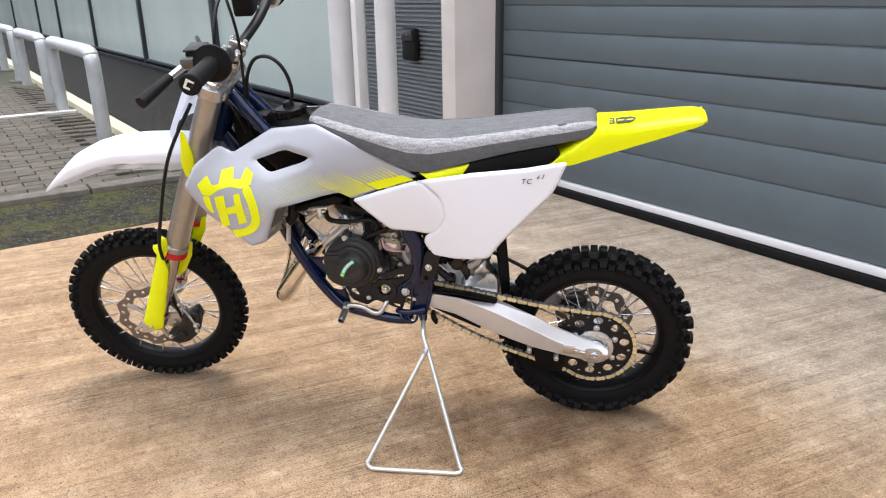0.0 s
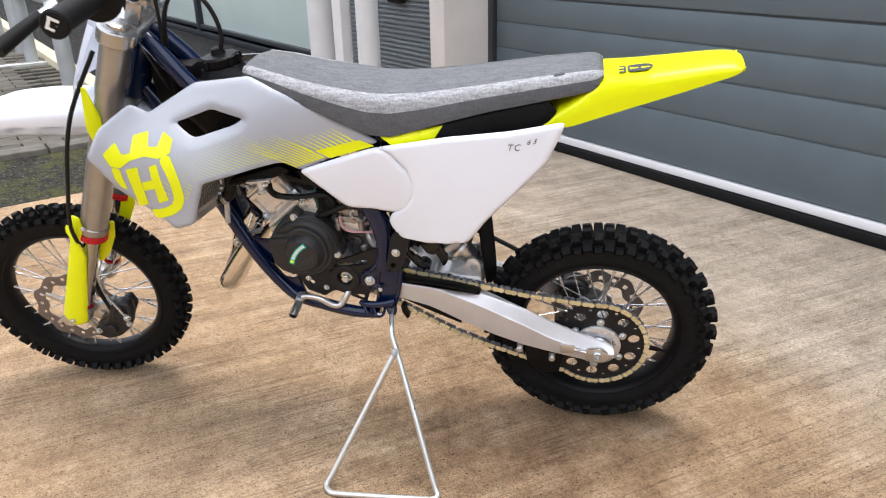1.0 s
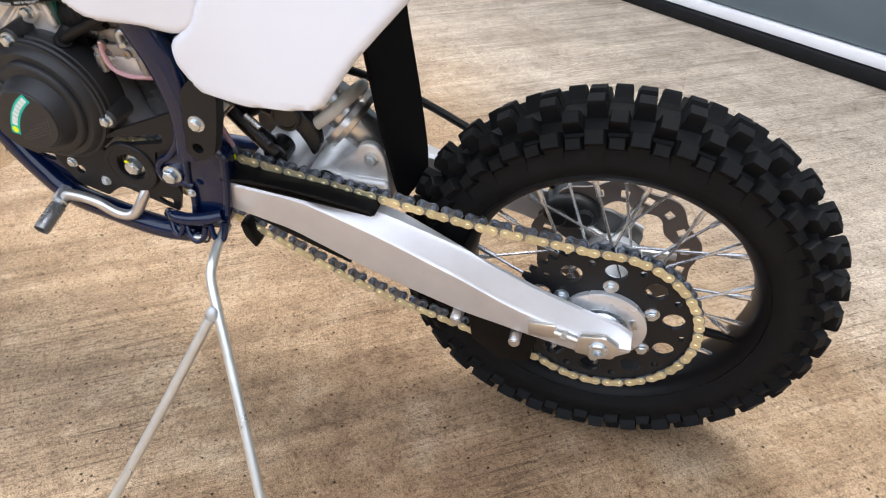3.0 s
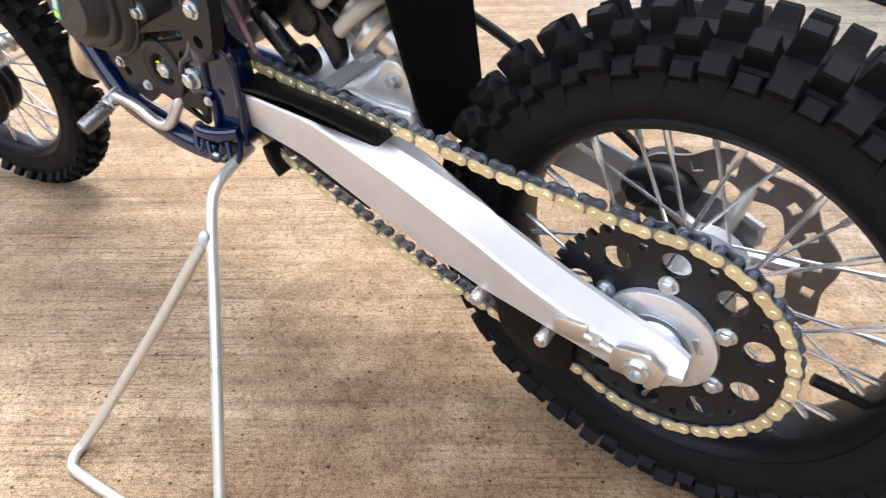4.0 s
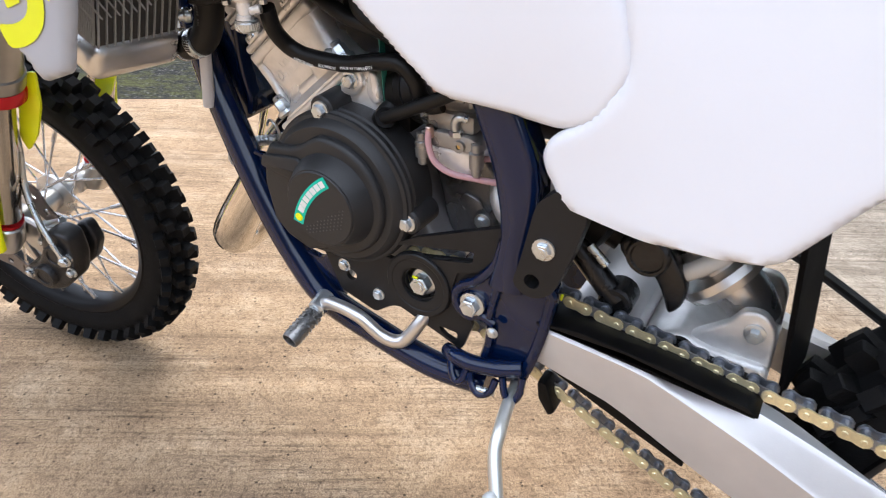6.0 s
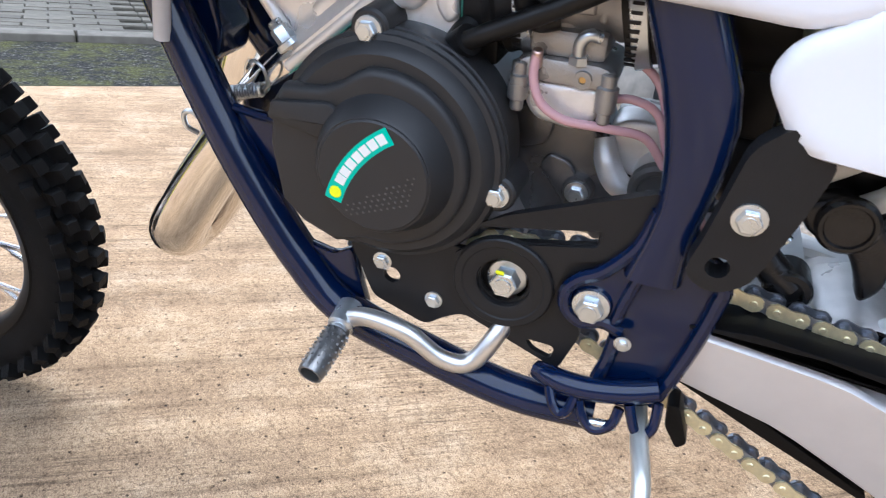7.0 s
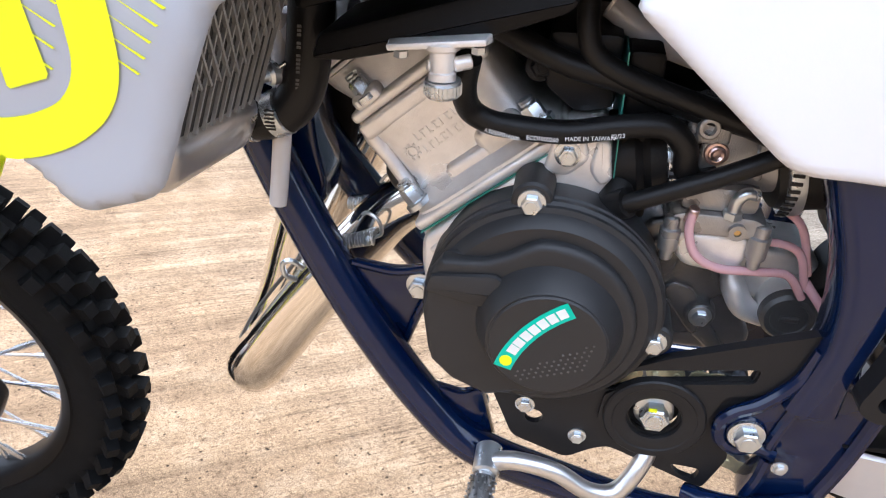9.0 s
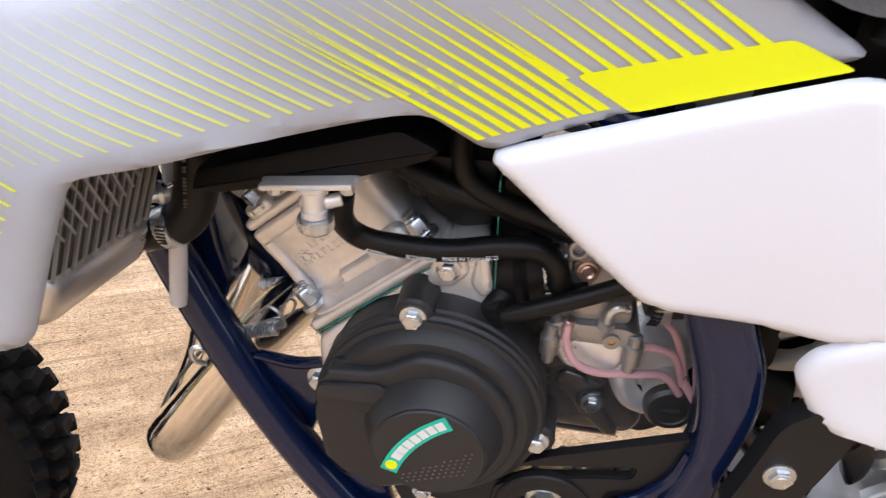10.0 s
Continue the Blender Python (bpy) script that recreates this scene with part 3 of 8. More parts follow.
def shoulder_mesh(ln, length, h, sgn):
    """A tapering shoulder rib under a side knob."""
    bm = bmesh.new()
    rows = []
    for t in (0.0, 0.35, 0.7, 1.0):
        w = ln * (0.5 - 0.3 * t)
        y = sgn * length * (t - 0.35)
        z = h * (1 - t) ** 0.8
        rows.append([bm.verts.new(p) for p in ((-w * 1.15, y, -0.003), (-w, y, z), (w, y, z), (w * 1.15, y, -0.003))])
    for p, q in zip(rows, rows[1:]):
        for i in range(3):
            bm.faces.new((p[i], p[i + 1], q[i + 1], q[i]))
    bm.faces.new(rows[0])
    return bm


def tread(parent, c, r0, a, rows, count):
    for phi, ln, w, shift, h in rows:
        me = None
        for i in range(count):
            ang = 2 * math.pi * (i + shift) / count
            rad = Vector((math.cos(ang), 0, math.sin(ang)))
            tan = Vector((-math.sin(ang), 0, math.cos(ang)))
            n = rad * math.cos(radians(phi)) + Vector((0, 1, 0)) * math.sin(radians(phi))
            mm = Matrix((tan, n.cross(tan), n)).transposed().to_4x4()
            mm.translation = c + rad * r0 + n * (a - 0.003)
            if me is None:
                shape = shoulder_mesh(ln, w, h, -1 if phi > 0 else 1) if abs(phi) > 65 else block_mesh(ln, w, h + 0.003)
                o = part("tread_block", shape, TYRE, parent, smooth=False)
                me = o.data
            else:
                o = new("tread_block", me)
                o.parent = parent
            o.matrix_basis = mm


def tyre_mesh(c, r0, a, bead, halfbead):
    bm = bmesh.new()
    prof = [(-halfbead, bead - 0.004), (-halfbead - 0.004, bead + 0.004)]
    for i in range(17):
        phi = radians(-118 + 236 * i / 16)
        prof.append((a * math.sin(phi), r0 + a * math.cos(phi)))
    prof = [p for k, p in enumerate(prof) if k < 2 or p[1] > bead + 0.008]
    prof += [(halfbead + 0.004, bead + 0.004), (halfbead, bead - 0.004)]
    lathe(bm, c, (0, 1, 0), prof, 72, cap=False)
    return bm


def spoke_set(parent, c, hub_r, hub_y, rim_r, count, m):
    bm = bmesh.new()
    lathe(bm, (0, 0, 0), (0, 0, 1), [(0, 0.0017), (0.8, 0.0017), (0.82, 0.003), (1.0, 0.003)], 8)
    me = None
    for i in range(count):
        side = -1 if i % 2 else 1
        lean = (1 if (i // 2) % 2 else -1)
        a0 = 2 * math.pi * i / count
        a1 = a0 + lean * radians(38)
        p0 = c + Vector((math.cos(a1) * hub_r, side * hub_y, math.sin(a1) * hub_r))
        p1 = c + Vector((math.cos(a0) * rim_r, side * 0.006, math.sin(a0) * rim_r))
        d = p1 - p0
        s, t = basis(d)
        mm = Matrix((s, t, d)).transposed().to_4x4()
        mm.translation = p0
        if me is None:
            o = part("spoke", bm, SPOKE, parent)
            me = o.data
        else:
            o = new("spoke", me)
            o.parent = parent
        o.matrix_basis = mm


def wave_disc(c, y, r, inner, petals, parent):
    n = petals * 12
    bm = bmesh.new()
    rings = []
    for q in range(4):
        ring = []
        for i in range(n):
            k = 2 * math.pi * i / n
            rr = inner + (r - inner) * q / 3 + (0.0042 * math.sin(k * petals) if q in (0, 3) else 0.0)
            ring.append(bm.verts.new((c.x + rr * math.cos(k), y - 0.0015, c.z + rr * math.sin(k))))
        rings.append(ring)
    for q in range(3):
        for i in range(n):
            if q == 1 and i % 6 in (1, 2):
                continue
            j = (i + 1) % n
            bm.faces.new((rings[q][i], rings[q][j], rings[q + 1][j], rings[q + 1][i]))
    g = bmesh.ops.extrude_face_region(bm, geom=bm.faces[:])
    bmesh.ops.translate(bm, verts=[v for v in g["geom"] if isinstance(v, bmesh.types.BMVert)], vec=(0, 0.003, 0))
    part("brake_disc", bm, DISC, parent, "wave-edged steel brake disc", smooth=False)
    bm = bmesh.new()
    for i in range(5):
        k = 2 * math.pi * i / 5
        e = Vector((math.cos(k), 0, math.sin(k)))
        cyl(bm, Vector((c.x, y, c.z)) + e * 0.02, Vector((c.x, y, c.z)) + e * (inner + 0.006), 0.007, 0.006, 8)
    part("disc_carrier", bm, ALLOY, parent)


# front wheel
frows = [(0, 0.0135, 0.017, 0.0, 0.0145), (27, 0.0135, 0.0125, 0.5, 0.0145), (-27, 0.0135, 0.0125, 0.5, 0.0145), (54, 0.0135, 0.0125, 0.0, 0.0145), (-54, 0.0135, 0.0125, 0.0, 0.0145), (-71, 0.0145, 0.015, 0.0, 0.0055)]
front = part("front_wheel", tyre_mesh(FW, 0.2, 0.0275, 0.176, 0.018), TYRE, bike, "knobbly black front tyre on a spoked wheel", angle=40)
tread(front, FW, 0.2, 0.0275, frows, 46)
front.matrix_basis = STEER
bm = bmesh.new()
lathe(bm, FW, (0, 1, 0), [(-0.021, 0.183), (-0.023, 0.178), (-0.018, 0.169), (-0.01, 0.164), (0.01, 0.164), (0.018, 0.169), (0.023, 0.178), (0.021, 0.183)], 72, cap=False)
part("rim", bm, RIM, front, "black anodised rim")
bm = bmesh.new()
lathe(bm, FW, (0, 1, 0), [(-0.05, 0.015), (-0.045, 0.02), (-0.032, 0.022), (-0.028, 0.032), (-0.022, 0.032), (-0.018, 0.017), (0.018, 0.017), (0.022, 0.032), (0.028, 0.032), (0.032, 0.02), (0.05, 0.015)], 32)
part("hub", bm, ALLOY, front, "polished alloy hub")
spoke_set(front, FW, 0.028, 0.025, 0.165, 32, None)
wave_disc(FW, -0.05, 0.094, 0.068, 10, front)

# rear wheel
rrows = [(10, 0.0175, 0.0135, 0.0, 0.0175), (-10, 0.0175, 0.0135, 0.0, 0.0175), (31, 0.0175, 0.0145, 0.5, 0.0165), (-31, 0.0175, 0.0145, 0.5, 0.0165), (52, 0.019, 0.0145, 0.0, 0.0155), (-52, 0.019, 0.0145, 0.0, 0.0155), (70, 0.02, 0.021, 0.0, 0.007), (-70, 0.02, 0.021, 0.0, 0.007), (-58, 0.016, 0.0115, 0.5, 0.0085)]
rear = part("rear_wheel", tyre_mesh(RW, 0.184, 0.0385, 0.163, 0.026), TYRE, bike, "wide knobbly black rear tyre on a spoked wheel", angle=40)
tread(rear, RW, 0.184, 0.0385, rrows, 33)
bm = bmesh.new()
lathe(bm, RW, (0, 1, 0), [(-0.029, 0.17), (-0.032, 0.165), (-0.026, 0.157), (-0.013, 0.152), (0.013, 0.152), (0.026, 0.157), (0.032, 0.165), (0.029, 0.17)], 72, cap=False)
part("rim", bm, RIM, rear, "black anodised rim")
bm = bmesh.new()
lathe(bm, RW, (0, 1, 0), [(-0.079, 0.012), (-0.079, 0.0195), (-0.0735, 0.0215), (-0.072, 0.023), (-0.0712, 0.036), (-0.0705, 0.0445), (-0.069, 0.0465), (-0.0632, 0.0465), (-0.063, 0.033), (-0.034, 0.033), (-0.028, 0.036), (-0.024, 0.022), (0.024, 0.022), (0.028, 0.036), (0.04, 0.036), (0.05, 0.022), (0.07, 0.016)], 40)
part("hub", bm, mat("polished_hub", (0.68, 0.69, 0.71), 0.26, 0.6, vary=0.12, scale=50, bump=0.1, bump_scale=500), rear, "polished alloy hub")
for i in range(3):
    k = radians(20 + 120 * i)
    bm = bmesh.new()
    box(bm, (-0.007, -0.0722, -0.003), (0.007, -0.0706, 0.003), 0.0008, Matrix.Translation((RW.x + 0.034 * math.cos(k), 0, RW.z + 0.034 * math.sin(k))) @ Matrix.Rotation(-k + radians(90), 4, "Y"))
    part("hub_rib", bm, STEEL, rear)
bm = bmesh.new()
lathe(bm, (RW.x, -0.0725, RW.z), (0, -1, 0), [(0, 0.0285), (0.0012, 0.0285), (0.0012, 0.025), (0, 0.0248)], 40)
part("hub_seal", bm, STEEL, rear, "bright bearing ring")
spoke_set(rear, RW, 0.032, 0.03, 0.153, 32, None)
wave_disc(RW, 0.058, 0.095, 0.066, 9, rear)
bm = bmesh.new()
p0 = RW + Vector((0.137, -0.01, -0.049))
cyl(bm, p0 + Vector((0.012, 0, -0.004)), p0 + Vector((-0.022, -0.004, 0.008)), 0.004, 0.0035, 12)
cyl(bm, p0 + Vector((-0.008, -0.002, 0.003)), p0 + Vector((-0.032, -0.006, 0.011)), 0.0052, 0.0052, 12)
part("tyre_valve", bm, PLASTIC_K, rear, "black capped tyre valve")

# sprocket and chain
SP_Y = -0.06
teeth = 48
out = []
for i in range(teeth):
    for dk, rr in ((-0.3, 0.0945), (-0.12, 0.1005), (0.12, 0.1005), (0.3, 0.0945)):
        k = 2 * math.pi * (i + dk) / teeth
        out.append((RW.x + rr * math.cos(k), RW.z + rr * math.sin(k)))
holes = [ring_pts(RW.x, RW.z, 0.034, 32)]
for i in range(10):
    k = 2 * math.pi * (i + 0.35) / 10
    holes.append(ring_pts(RW.x + 0.073 * math.cos(k), RW.z + 0.073 * math.sin(k), 0.0115, 16))
for i in range(10):
    k = 2 * math.pi * (i + 0.85) / 10
    holes.append(ring_pts(RW.x + 0.083 * math.cos(k), RW.z + 0.083 * math.sin(k), 0.004, 10))
sprocket = part("rear_sprocket", holed_plate([out] + holes, SP_Y - 0.0025, SP_Y + 0.0025), BLACKMETAL, bike, "black drilled rear sprocket", smooth=False)
for i in range(6):
    k = radians(-42 + 60 * i + 8)
    bolt(RW + Vector((0.054 * math.cos(k), SP_Y - 0.0026, 0.054 * math.sin(k))), sprocket, 0.0068, 0.006)
FS = Vector((0.055, SP_Y, 0.378))
bm = bmesh.new()
lathe(bm, FS + Vector((0, -0.004, 0)), (0, 1, 0), [(0, 0.018), (0.001, 0.0235), (0.007, 0.0235), (0.008, 0.018)], 28)
part("front_sprocket", bm, DARKCAST, bike, "small steel drive sprocket")


def chain_path():
    """The chain's line: drive sprocket, top run, rear sprocket, sagging lower run."""
    r1, r2 = 0.0255, 0.0975
    pts = []
    for k in np.linspace(radians(260), radians(97), 20):
        pts.append((FS.x + r1 * math.cos(k), FS.z + r1 * math.sin(k)))
    pts += [(0.1, 0.4035), (0.171, 0.4), (0.3, 0.3755), (0.43, 0.351)]
    for k in np.linspace(radians(97), radians(-128), 60):
        pts.append((RW.x + r2 * math.cos(k), RW.z + r2 * math.sin(k)))
    pts += [(0.455, 0.183), (0.405, 0.2), (0.34, 0.222), (0.281, 0.247), (0.22, 0.28), (0.16, 0.315), (0.105, 0.342)]
    return pts


cp = np.array(chain_path())
cp = np.vstack([cp, cp[:1]])
seg = np.r_[0, np.cumsum(np.hypot(*np.diff(cp, axis=0).T))]
count = int(round(seg[-1] / 0.0127 / 2)) * 2
pitch = seg[-1] / count


def chain_at(s):
    s = s % seg[-1]
    return Vector((float(np.interp(s, seg, cp[:, 0])), SP_Y, float(np.interp(s, seg, cp[:, 1]))))


def link_outline(r, waist, half, n=7):
    pts = []
    for i in range(n):
        k = radians(-110 + 220 * i / (n - 1))
        pts.append((half + r * math.cos(k), r * math.sin(k)))
    pts.append((0, waist))
    for i in range(n):
        k = radians(70 + 220 * i / (n - 1))
        pts.append((-half + r * math.cos(k), r * math.sin(k)))
    pts.append((0, -waist))
    return pts


chainbm = bmesh.new()
for i in range(count):
    p = chain_at(i * pitch)
    lathe(chainbm, p + Vector((0, -0.0052, 0)), (0, 1, 0), [(0, 0.0039), (0.0125, 0.0039)], 10)
    lathe(chainbm, p + Vector((0, 0.0052, 0)), (0, 1, 0), [(0, 0.0048), (0.0014, 0.0048)], 10)
chain = part("drive_chain", chainbm, CHAINDARK, bike, "gold and dark steel roller chain")
shapes = []
for kind in range(2):
    bm = bmesh.new()
    for y in ((-0.0068, -0.0053),) if kind == 0 else ((-0.005, -0.0034), (0.0034, 0.005)):
        plate(bm, link_outline(0.0055, 0.0042, pitch / 2), y[0], y[1])
    if kind == 0:
        for x in (-pitch / 2, pitch / 2):
            lathe(bm, (x, -0.0078, 0), (0, 1, 0), [(0, 0.0018), (0.0005, 0.0023), (0.0132, 0.0023)], 8)
    shapes.append(bm)
meshes = []
for i in range(count):
    a, b = chain_at(i * pitch), chain_at((i + 1) * pitch)
    d = (b - a).normalized()
    m = Matrix(((d.x, 0, -d.z, 0), (0, 1, 0, 0), (d.z, 0, d.x, 0), (0, 0, 0, 1)))
    m.translation = (a + b) / 2
    k = i % 2
    if i < 2:
        o = part("chain_link", shapes[k], GOLD if k == 0 else CHAINDARK, chain, smooth=False)
        meshes.append(o.data)
    else:
        o = new("chain_link", meshes[k])
        o.parent = chain
    o.matrix_basis = m
bm = bmesh.new()
box(bm, (-0.0055, -0.0005, -0.003), (0.0055, 0.0005, 0.003), 0.0004)
o = part("paint_mark", bm, YELLOW, chain, "yellow paint dab on one link")
o.matrix_basis = Matrix.Translation((0.173, SP_Y - 0.0076, 0.4015)) @ Matrix.Rotation(radians(10), 4, "Y")


# -- skins: shell panels over a smooth field of depths --
def rbf(points, smooth=2e-5):
    P = np.array(points, float)
    X, Y = P[:, [0, 2]], P[:, 1]

    def phi(d):
        return d ** 3
    D = np.linalg.norm(X[:, None] - X[None], axis=2)
    n = len(X)
    A = np.zeros((n + 3, n + 3))
    A[:n, :n] = phi(D) + np.eye(n) * smooth
    A[:n, n], A[:n, n + 1:] = 1, X
    A[n:, :n] = A[:n, n:].T
    sol = np.linalg.solve(A, np.r_[Y, 0, 0, 0])

    def f(x, z):
        d = np.hypot(X[:, 0] - x, X[:, 1] - z)
        return float(sol[:n] @ phi(d) + sol[n] + sol[n + 1] * x + sol[n + 2] * z)
    return f


def edge_distance(poly):
    A = np.array(poly, float)
    Bq = np.roll(A, -1, axis=0)
    E = Bq - A
    L2 = (E ** 2).sum(1) + 1e-12

    def d(x, z):
        p = np.array((x, z))
        t = np.clip(((p - A) * E).sum(1) / L2, 0, 1)
        return float(np.sqrt((((A + t[:, None] * E) - p) ** 2).sum(1).min()))
    return d


def inside(poly, x, z):
    c = False
    n = len(poly)
    for i in range(n):
        (x1, z1), (x2, z2) = poly[i], poly[i - 1]
        if (z1 > z) != (z2 > z) and x < (x2 - x1) * (z - z1) / (z2 - z1) + x1:
            c = not c
    return c


def skin(poly, depth, thick=0.004, r=0.005, step=0.008, vent=None, lift=0.0, mirror=False):
    """A shell with rounded edges whose outline is poly (x, z) and whose outer face lies at y = depth(x, z)."""
    bm = bmesh.new()
    f = bm.faces.new([bm.verts.new((x, 0, z)) for x, z in poly])
    xs, zs = [p[0] for p in poly], [p[1] for p in poly]
    cuts = [((k, 0, 0), (1, 0, 0)) for k in np.arange(min(xs) + step * 0.37, max(xs), step)]
    cuts += [((0, 0, k), (0, 0, 1)) for k in np.arange(min(zs) + step * 0.37, max(zs), step)]
    if vent:
        for a, b in zip(vent, vent[1:] + vent[:1]):
            e = Vector((b[0] - a[0], 0, b[1] - a[1]))
            cuts.append(((a[0], 0, a[1]), tuple(Vector((e.z, 0, -e.x)).normalized())))
    for co, no in cuts:
        bmesh.ops.bisect_plane(bm, geom=bm.verts[:] + bm.edges[:] + bm.faces[:], dist=1e-6, plane_co=co, plane_no=no)
    if vent:
        dead = [q for q in bm.faces if inside(vent, q.calc_center_median().x, q.calc_center_median().z)]
        bmesh.ops.delete(bm, geom=dead, context="FACES")
    dist = edge_distance(poly)
    dv = edge_distance(vent) if vent else None
    for v in bm.verts:
        x, z = v.co.x, v.co.z
        d = dist(x, z)
        y = depth(x, z) - lift
        if r > 0 and d < r:
            y += r - math.sqrt(max(0.0, r * r - (r - d) ** 2))
        if dv:
            q = dv(x, z)
            if q < 0.016:
                y += 0.009 * (1 - q / 0.016) ** 1.5
        v.co.y = y
    if thick > 0:
        g = bmesh.ops.extrude_face_region(bm, geom=bm.faces[:])
        bmesh.ops.translate(bm, verts=[q for q in g["geom"] if isinstance(q, bmesh.types.BMVert)], vec=(0, thick, 0))
    if mirror:
        bmesh.ops.scale(bm, vec=(1, -1, 1), verts=bm.verts)
    bmesh.ops.recalc_face_normals(bm, faces=bm.faces)
    return bm


SHROUD_D = rbf([(-0.345, -0.198, 0.69), (-0.302, -0.188, 0.618), (-0.259, -0.18, 0.582), (-0.2175, -0.186, 0.5425), (-0.18, -0.188, 0.5555), (-0.149, -0.189, 0.637), (-0.184, -0.18, 0.613), (-0.21, -0.182, 0.578),
                (-0.112, -0.155, 0.64), (-0.026, -0.106, 0.652), (0.006, -0.1, 0.628), (0.156, -0.09, 0.684), (0.051, -0.086, 0.743),
                (-0.072, -0.076, 0.795), (-0.173, -0.086, 0.787), (-0.254, -0.106, 0.742), (-0.282, -0.136, 0.762), (-0.322, -0.176, 0.734),
                (-0.24, -0.178, 0.66), (-0.12, -0.136, 0.69), (-0.02, -0.108, 0.7), (-0.26, -0.17, 0.71), (-0.2, -0.142, 0.735), (-0.09, -0.112, 0.745)], 1.0e-4)
shroud_poly = rounded([(-0.345, 0.69), (-0.322, 0.735), (-0.283, 0.763), (-0.254, 0.744), (-0.173, 0.788), (-0.072, 0.797), (0.051, 0.745), (0.157, 0.684),
                       (0.006, 0.63), (-0.02, 0.647), (-0.031, 0.6478), (-0.082, 0.642), (-0.118, 0.638), (-0.147, 0.6365), (-0.18, 0.5555), (-0.2175, 0.5425), (-0.259, 0.577), (-0.302, 0.616)], 0.007, 3)
vent_poly = rounded([(-0.2, 0.732), (-0.136, 0.75), (-0.08, 0.731), (-0.1, 0.72), (-0.163, 0.707)], 0.008, 2)
shroud = part("radiator_shroud", skin(shroud_poly, SHROUD_D, 0.004, 0.004, 0.006, vent_poly), PLASTIC_G, bike, "light grey radiator shroud with yellow graphics", angle=50)
part("radiator_shroud", skin(shroud_poly, SHROUD_D, 0.004, 0.007, 0.012, None, 0, True), PLASTIC_G, bike, angle=50)


def decal(poly, material, name="decal", lift=0.0009, depth=SHROUD_D, parent=None, step=0.01, label=""):
    return part(name, skin(poly, depth, 0.0, 0.0, step, None, lift), material, parent or shroud, label, angle=60)


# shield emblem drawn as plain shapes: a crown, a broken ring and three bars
for nm, pl in (("emblem_crown", [(-0.3165, 0.694), (-0.2965, 0.7115), (-0.286, 0.69), (-0.272, 0.692), (-0.268, 0.718), (-0.244, 0.722), (-0.241, 0.7), (-0.224, 0.7), (-0.215, 0.722), (-0.196, 0.712), (-0.2, 0.69), (-0.222, 0.681), (-0.248, 0.685), (-0.274, 0.679), (-0.292, 0.667), (-0.307, 0.671)]),
               ("emblem_ring", [(-0.202, 0.69), (-0.1934, 0.6682), (-0.1877, 0.6524), (-0.1845, 0.6331), (-0.184, 0.6121), (-0.1878, 0.5992), (-0.1955, 0.588), (-0.2099, 0.577), (-0.2281, 0.569), (-0.2515, 0.564), (-0.258, 0.583), (-0.2449, 0.5837), (-0.2307, 0.5867), (-0.2157, 0.5936), (-0.2082, 0.6022), (-0.2049, 0.6125), (-0.2055, 0.6336), (-0.2097, 0.655), (-0.2225, 0.681)]),
               ("emblem_ring", [(-0.307, 0.6705), (-0.3055, 0.647), (-0.298, 0.63), (-0.289, 0.624), (-0.292, 0.649), (-0.2925, 0.6665)]),
               ("emblem_bar", [(-0.283, 0.664), (-0.262, 0.668), (-0.26, 0.594), (-0.278, 0.59)]),
               ("emblem_bar", [(-0.241, 0.668), (-0.2265, 0.672), (-0.2175, 0.6035), (-0.2385, 0.5965)]),
               ("emblem_bar", [(-0.2605, 0.638), (-0.2395, 0.643), (-0.2385, 0.626), (-0.2605, 0.621)])):
    decal(rounded(pl, 0.01, 3) if nm == "emblem_ring" else rounded(pl, 0.0015, 1), DECAL, nm, label="yellow emblem shape")

# yellow flash with raked stripes that thin out to the top and front
decal(rounded([(0.151, 0.679), (0.124, 0.689), (0.04, 0.668), (0.066, 0.653)], 0.003, 2), DECAL, "yellow_flash", label="solid yellow flash")


FADED = mat("pale_halftone_stripe", (0.66, 0.69, 0.17), 0.36, vary=0.05, scale=20)


def stripe(x, z, w, dz, material=DECAL):
    n = 6
    left, right = [], []
    for i in range(n + 1):
        t = i / n
        cx_, cz_ = x - 1.7 * dz * t, z + dz * t
        h = 0.5 * (w * (1 - t) ** 1.15 + 0.00012)
        left.append((cx_ - h, cz_ - h * 0.3))
        right.append((cx_ + h, cz_ + h * 0.3))
    decal(right + left[::-1], material, "stripe", step=0.012)


for i in range(9):
    x = 0.0545 - i * 0.0064
    stripe(x, 0.6545 - (0.0575 - x) * 0.31, 0.0052 - 0.00022 * i, 0.05)
for i in range(24):
    x = -0.006 - i * 0.0074
    stripe(x, 0.6605 - (-0.006 - x) * 0.11, 0.0024 * (1 - i / 24) ** 1.1 + 0.00008, 0.05 - 0.0008 * i, FADED)
for i in range(9):
    x = 0.115 - i * 0.0098
    stripe(x, 0.6875 - (0.122 - x) * 0.247, 0.0046 - 0.0002 * i, 0.026)
for i in range(5):
    stripe(-0.1625 - i * 0.0035, 0.634 - i * 0.0062, 0.0014, 0.0105)
for i in range(4):
    stripe(-0.206 - i * 0.003, 0.6325 - i * 0.0085, 0.0014, 0.011)

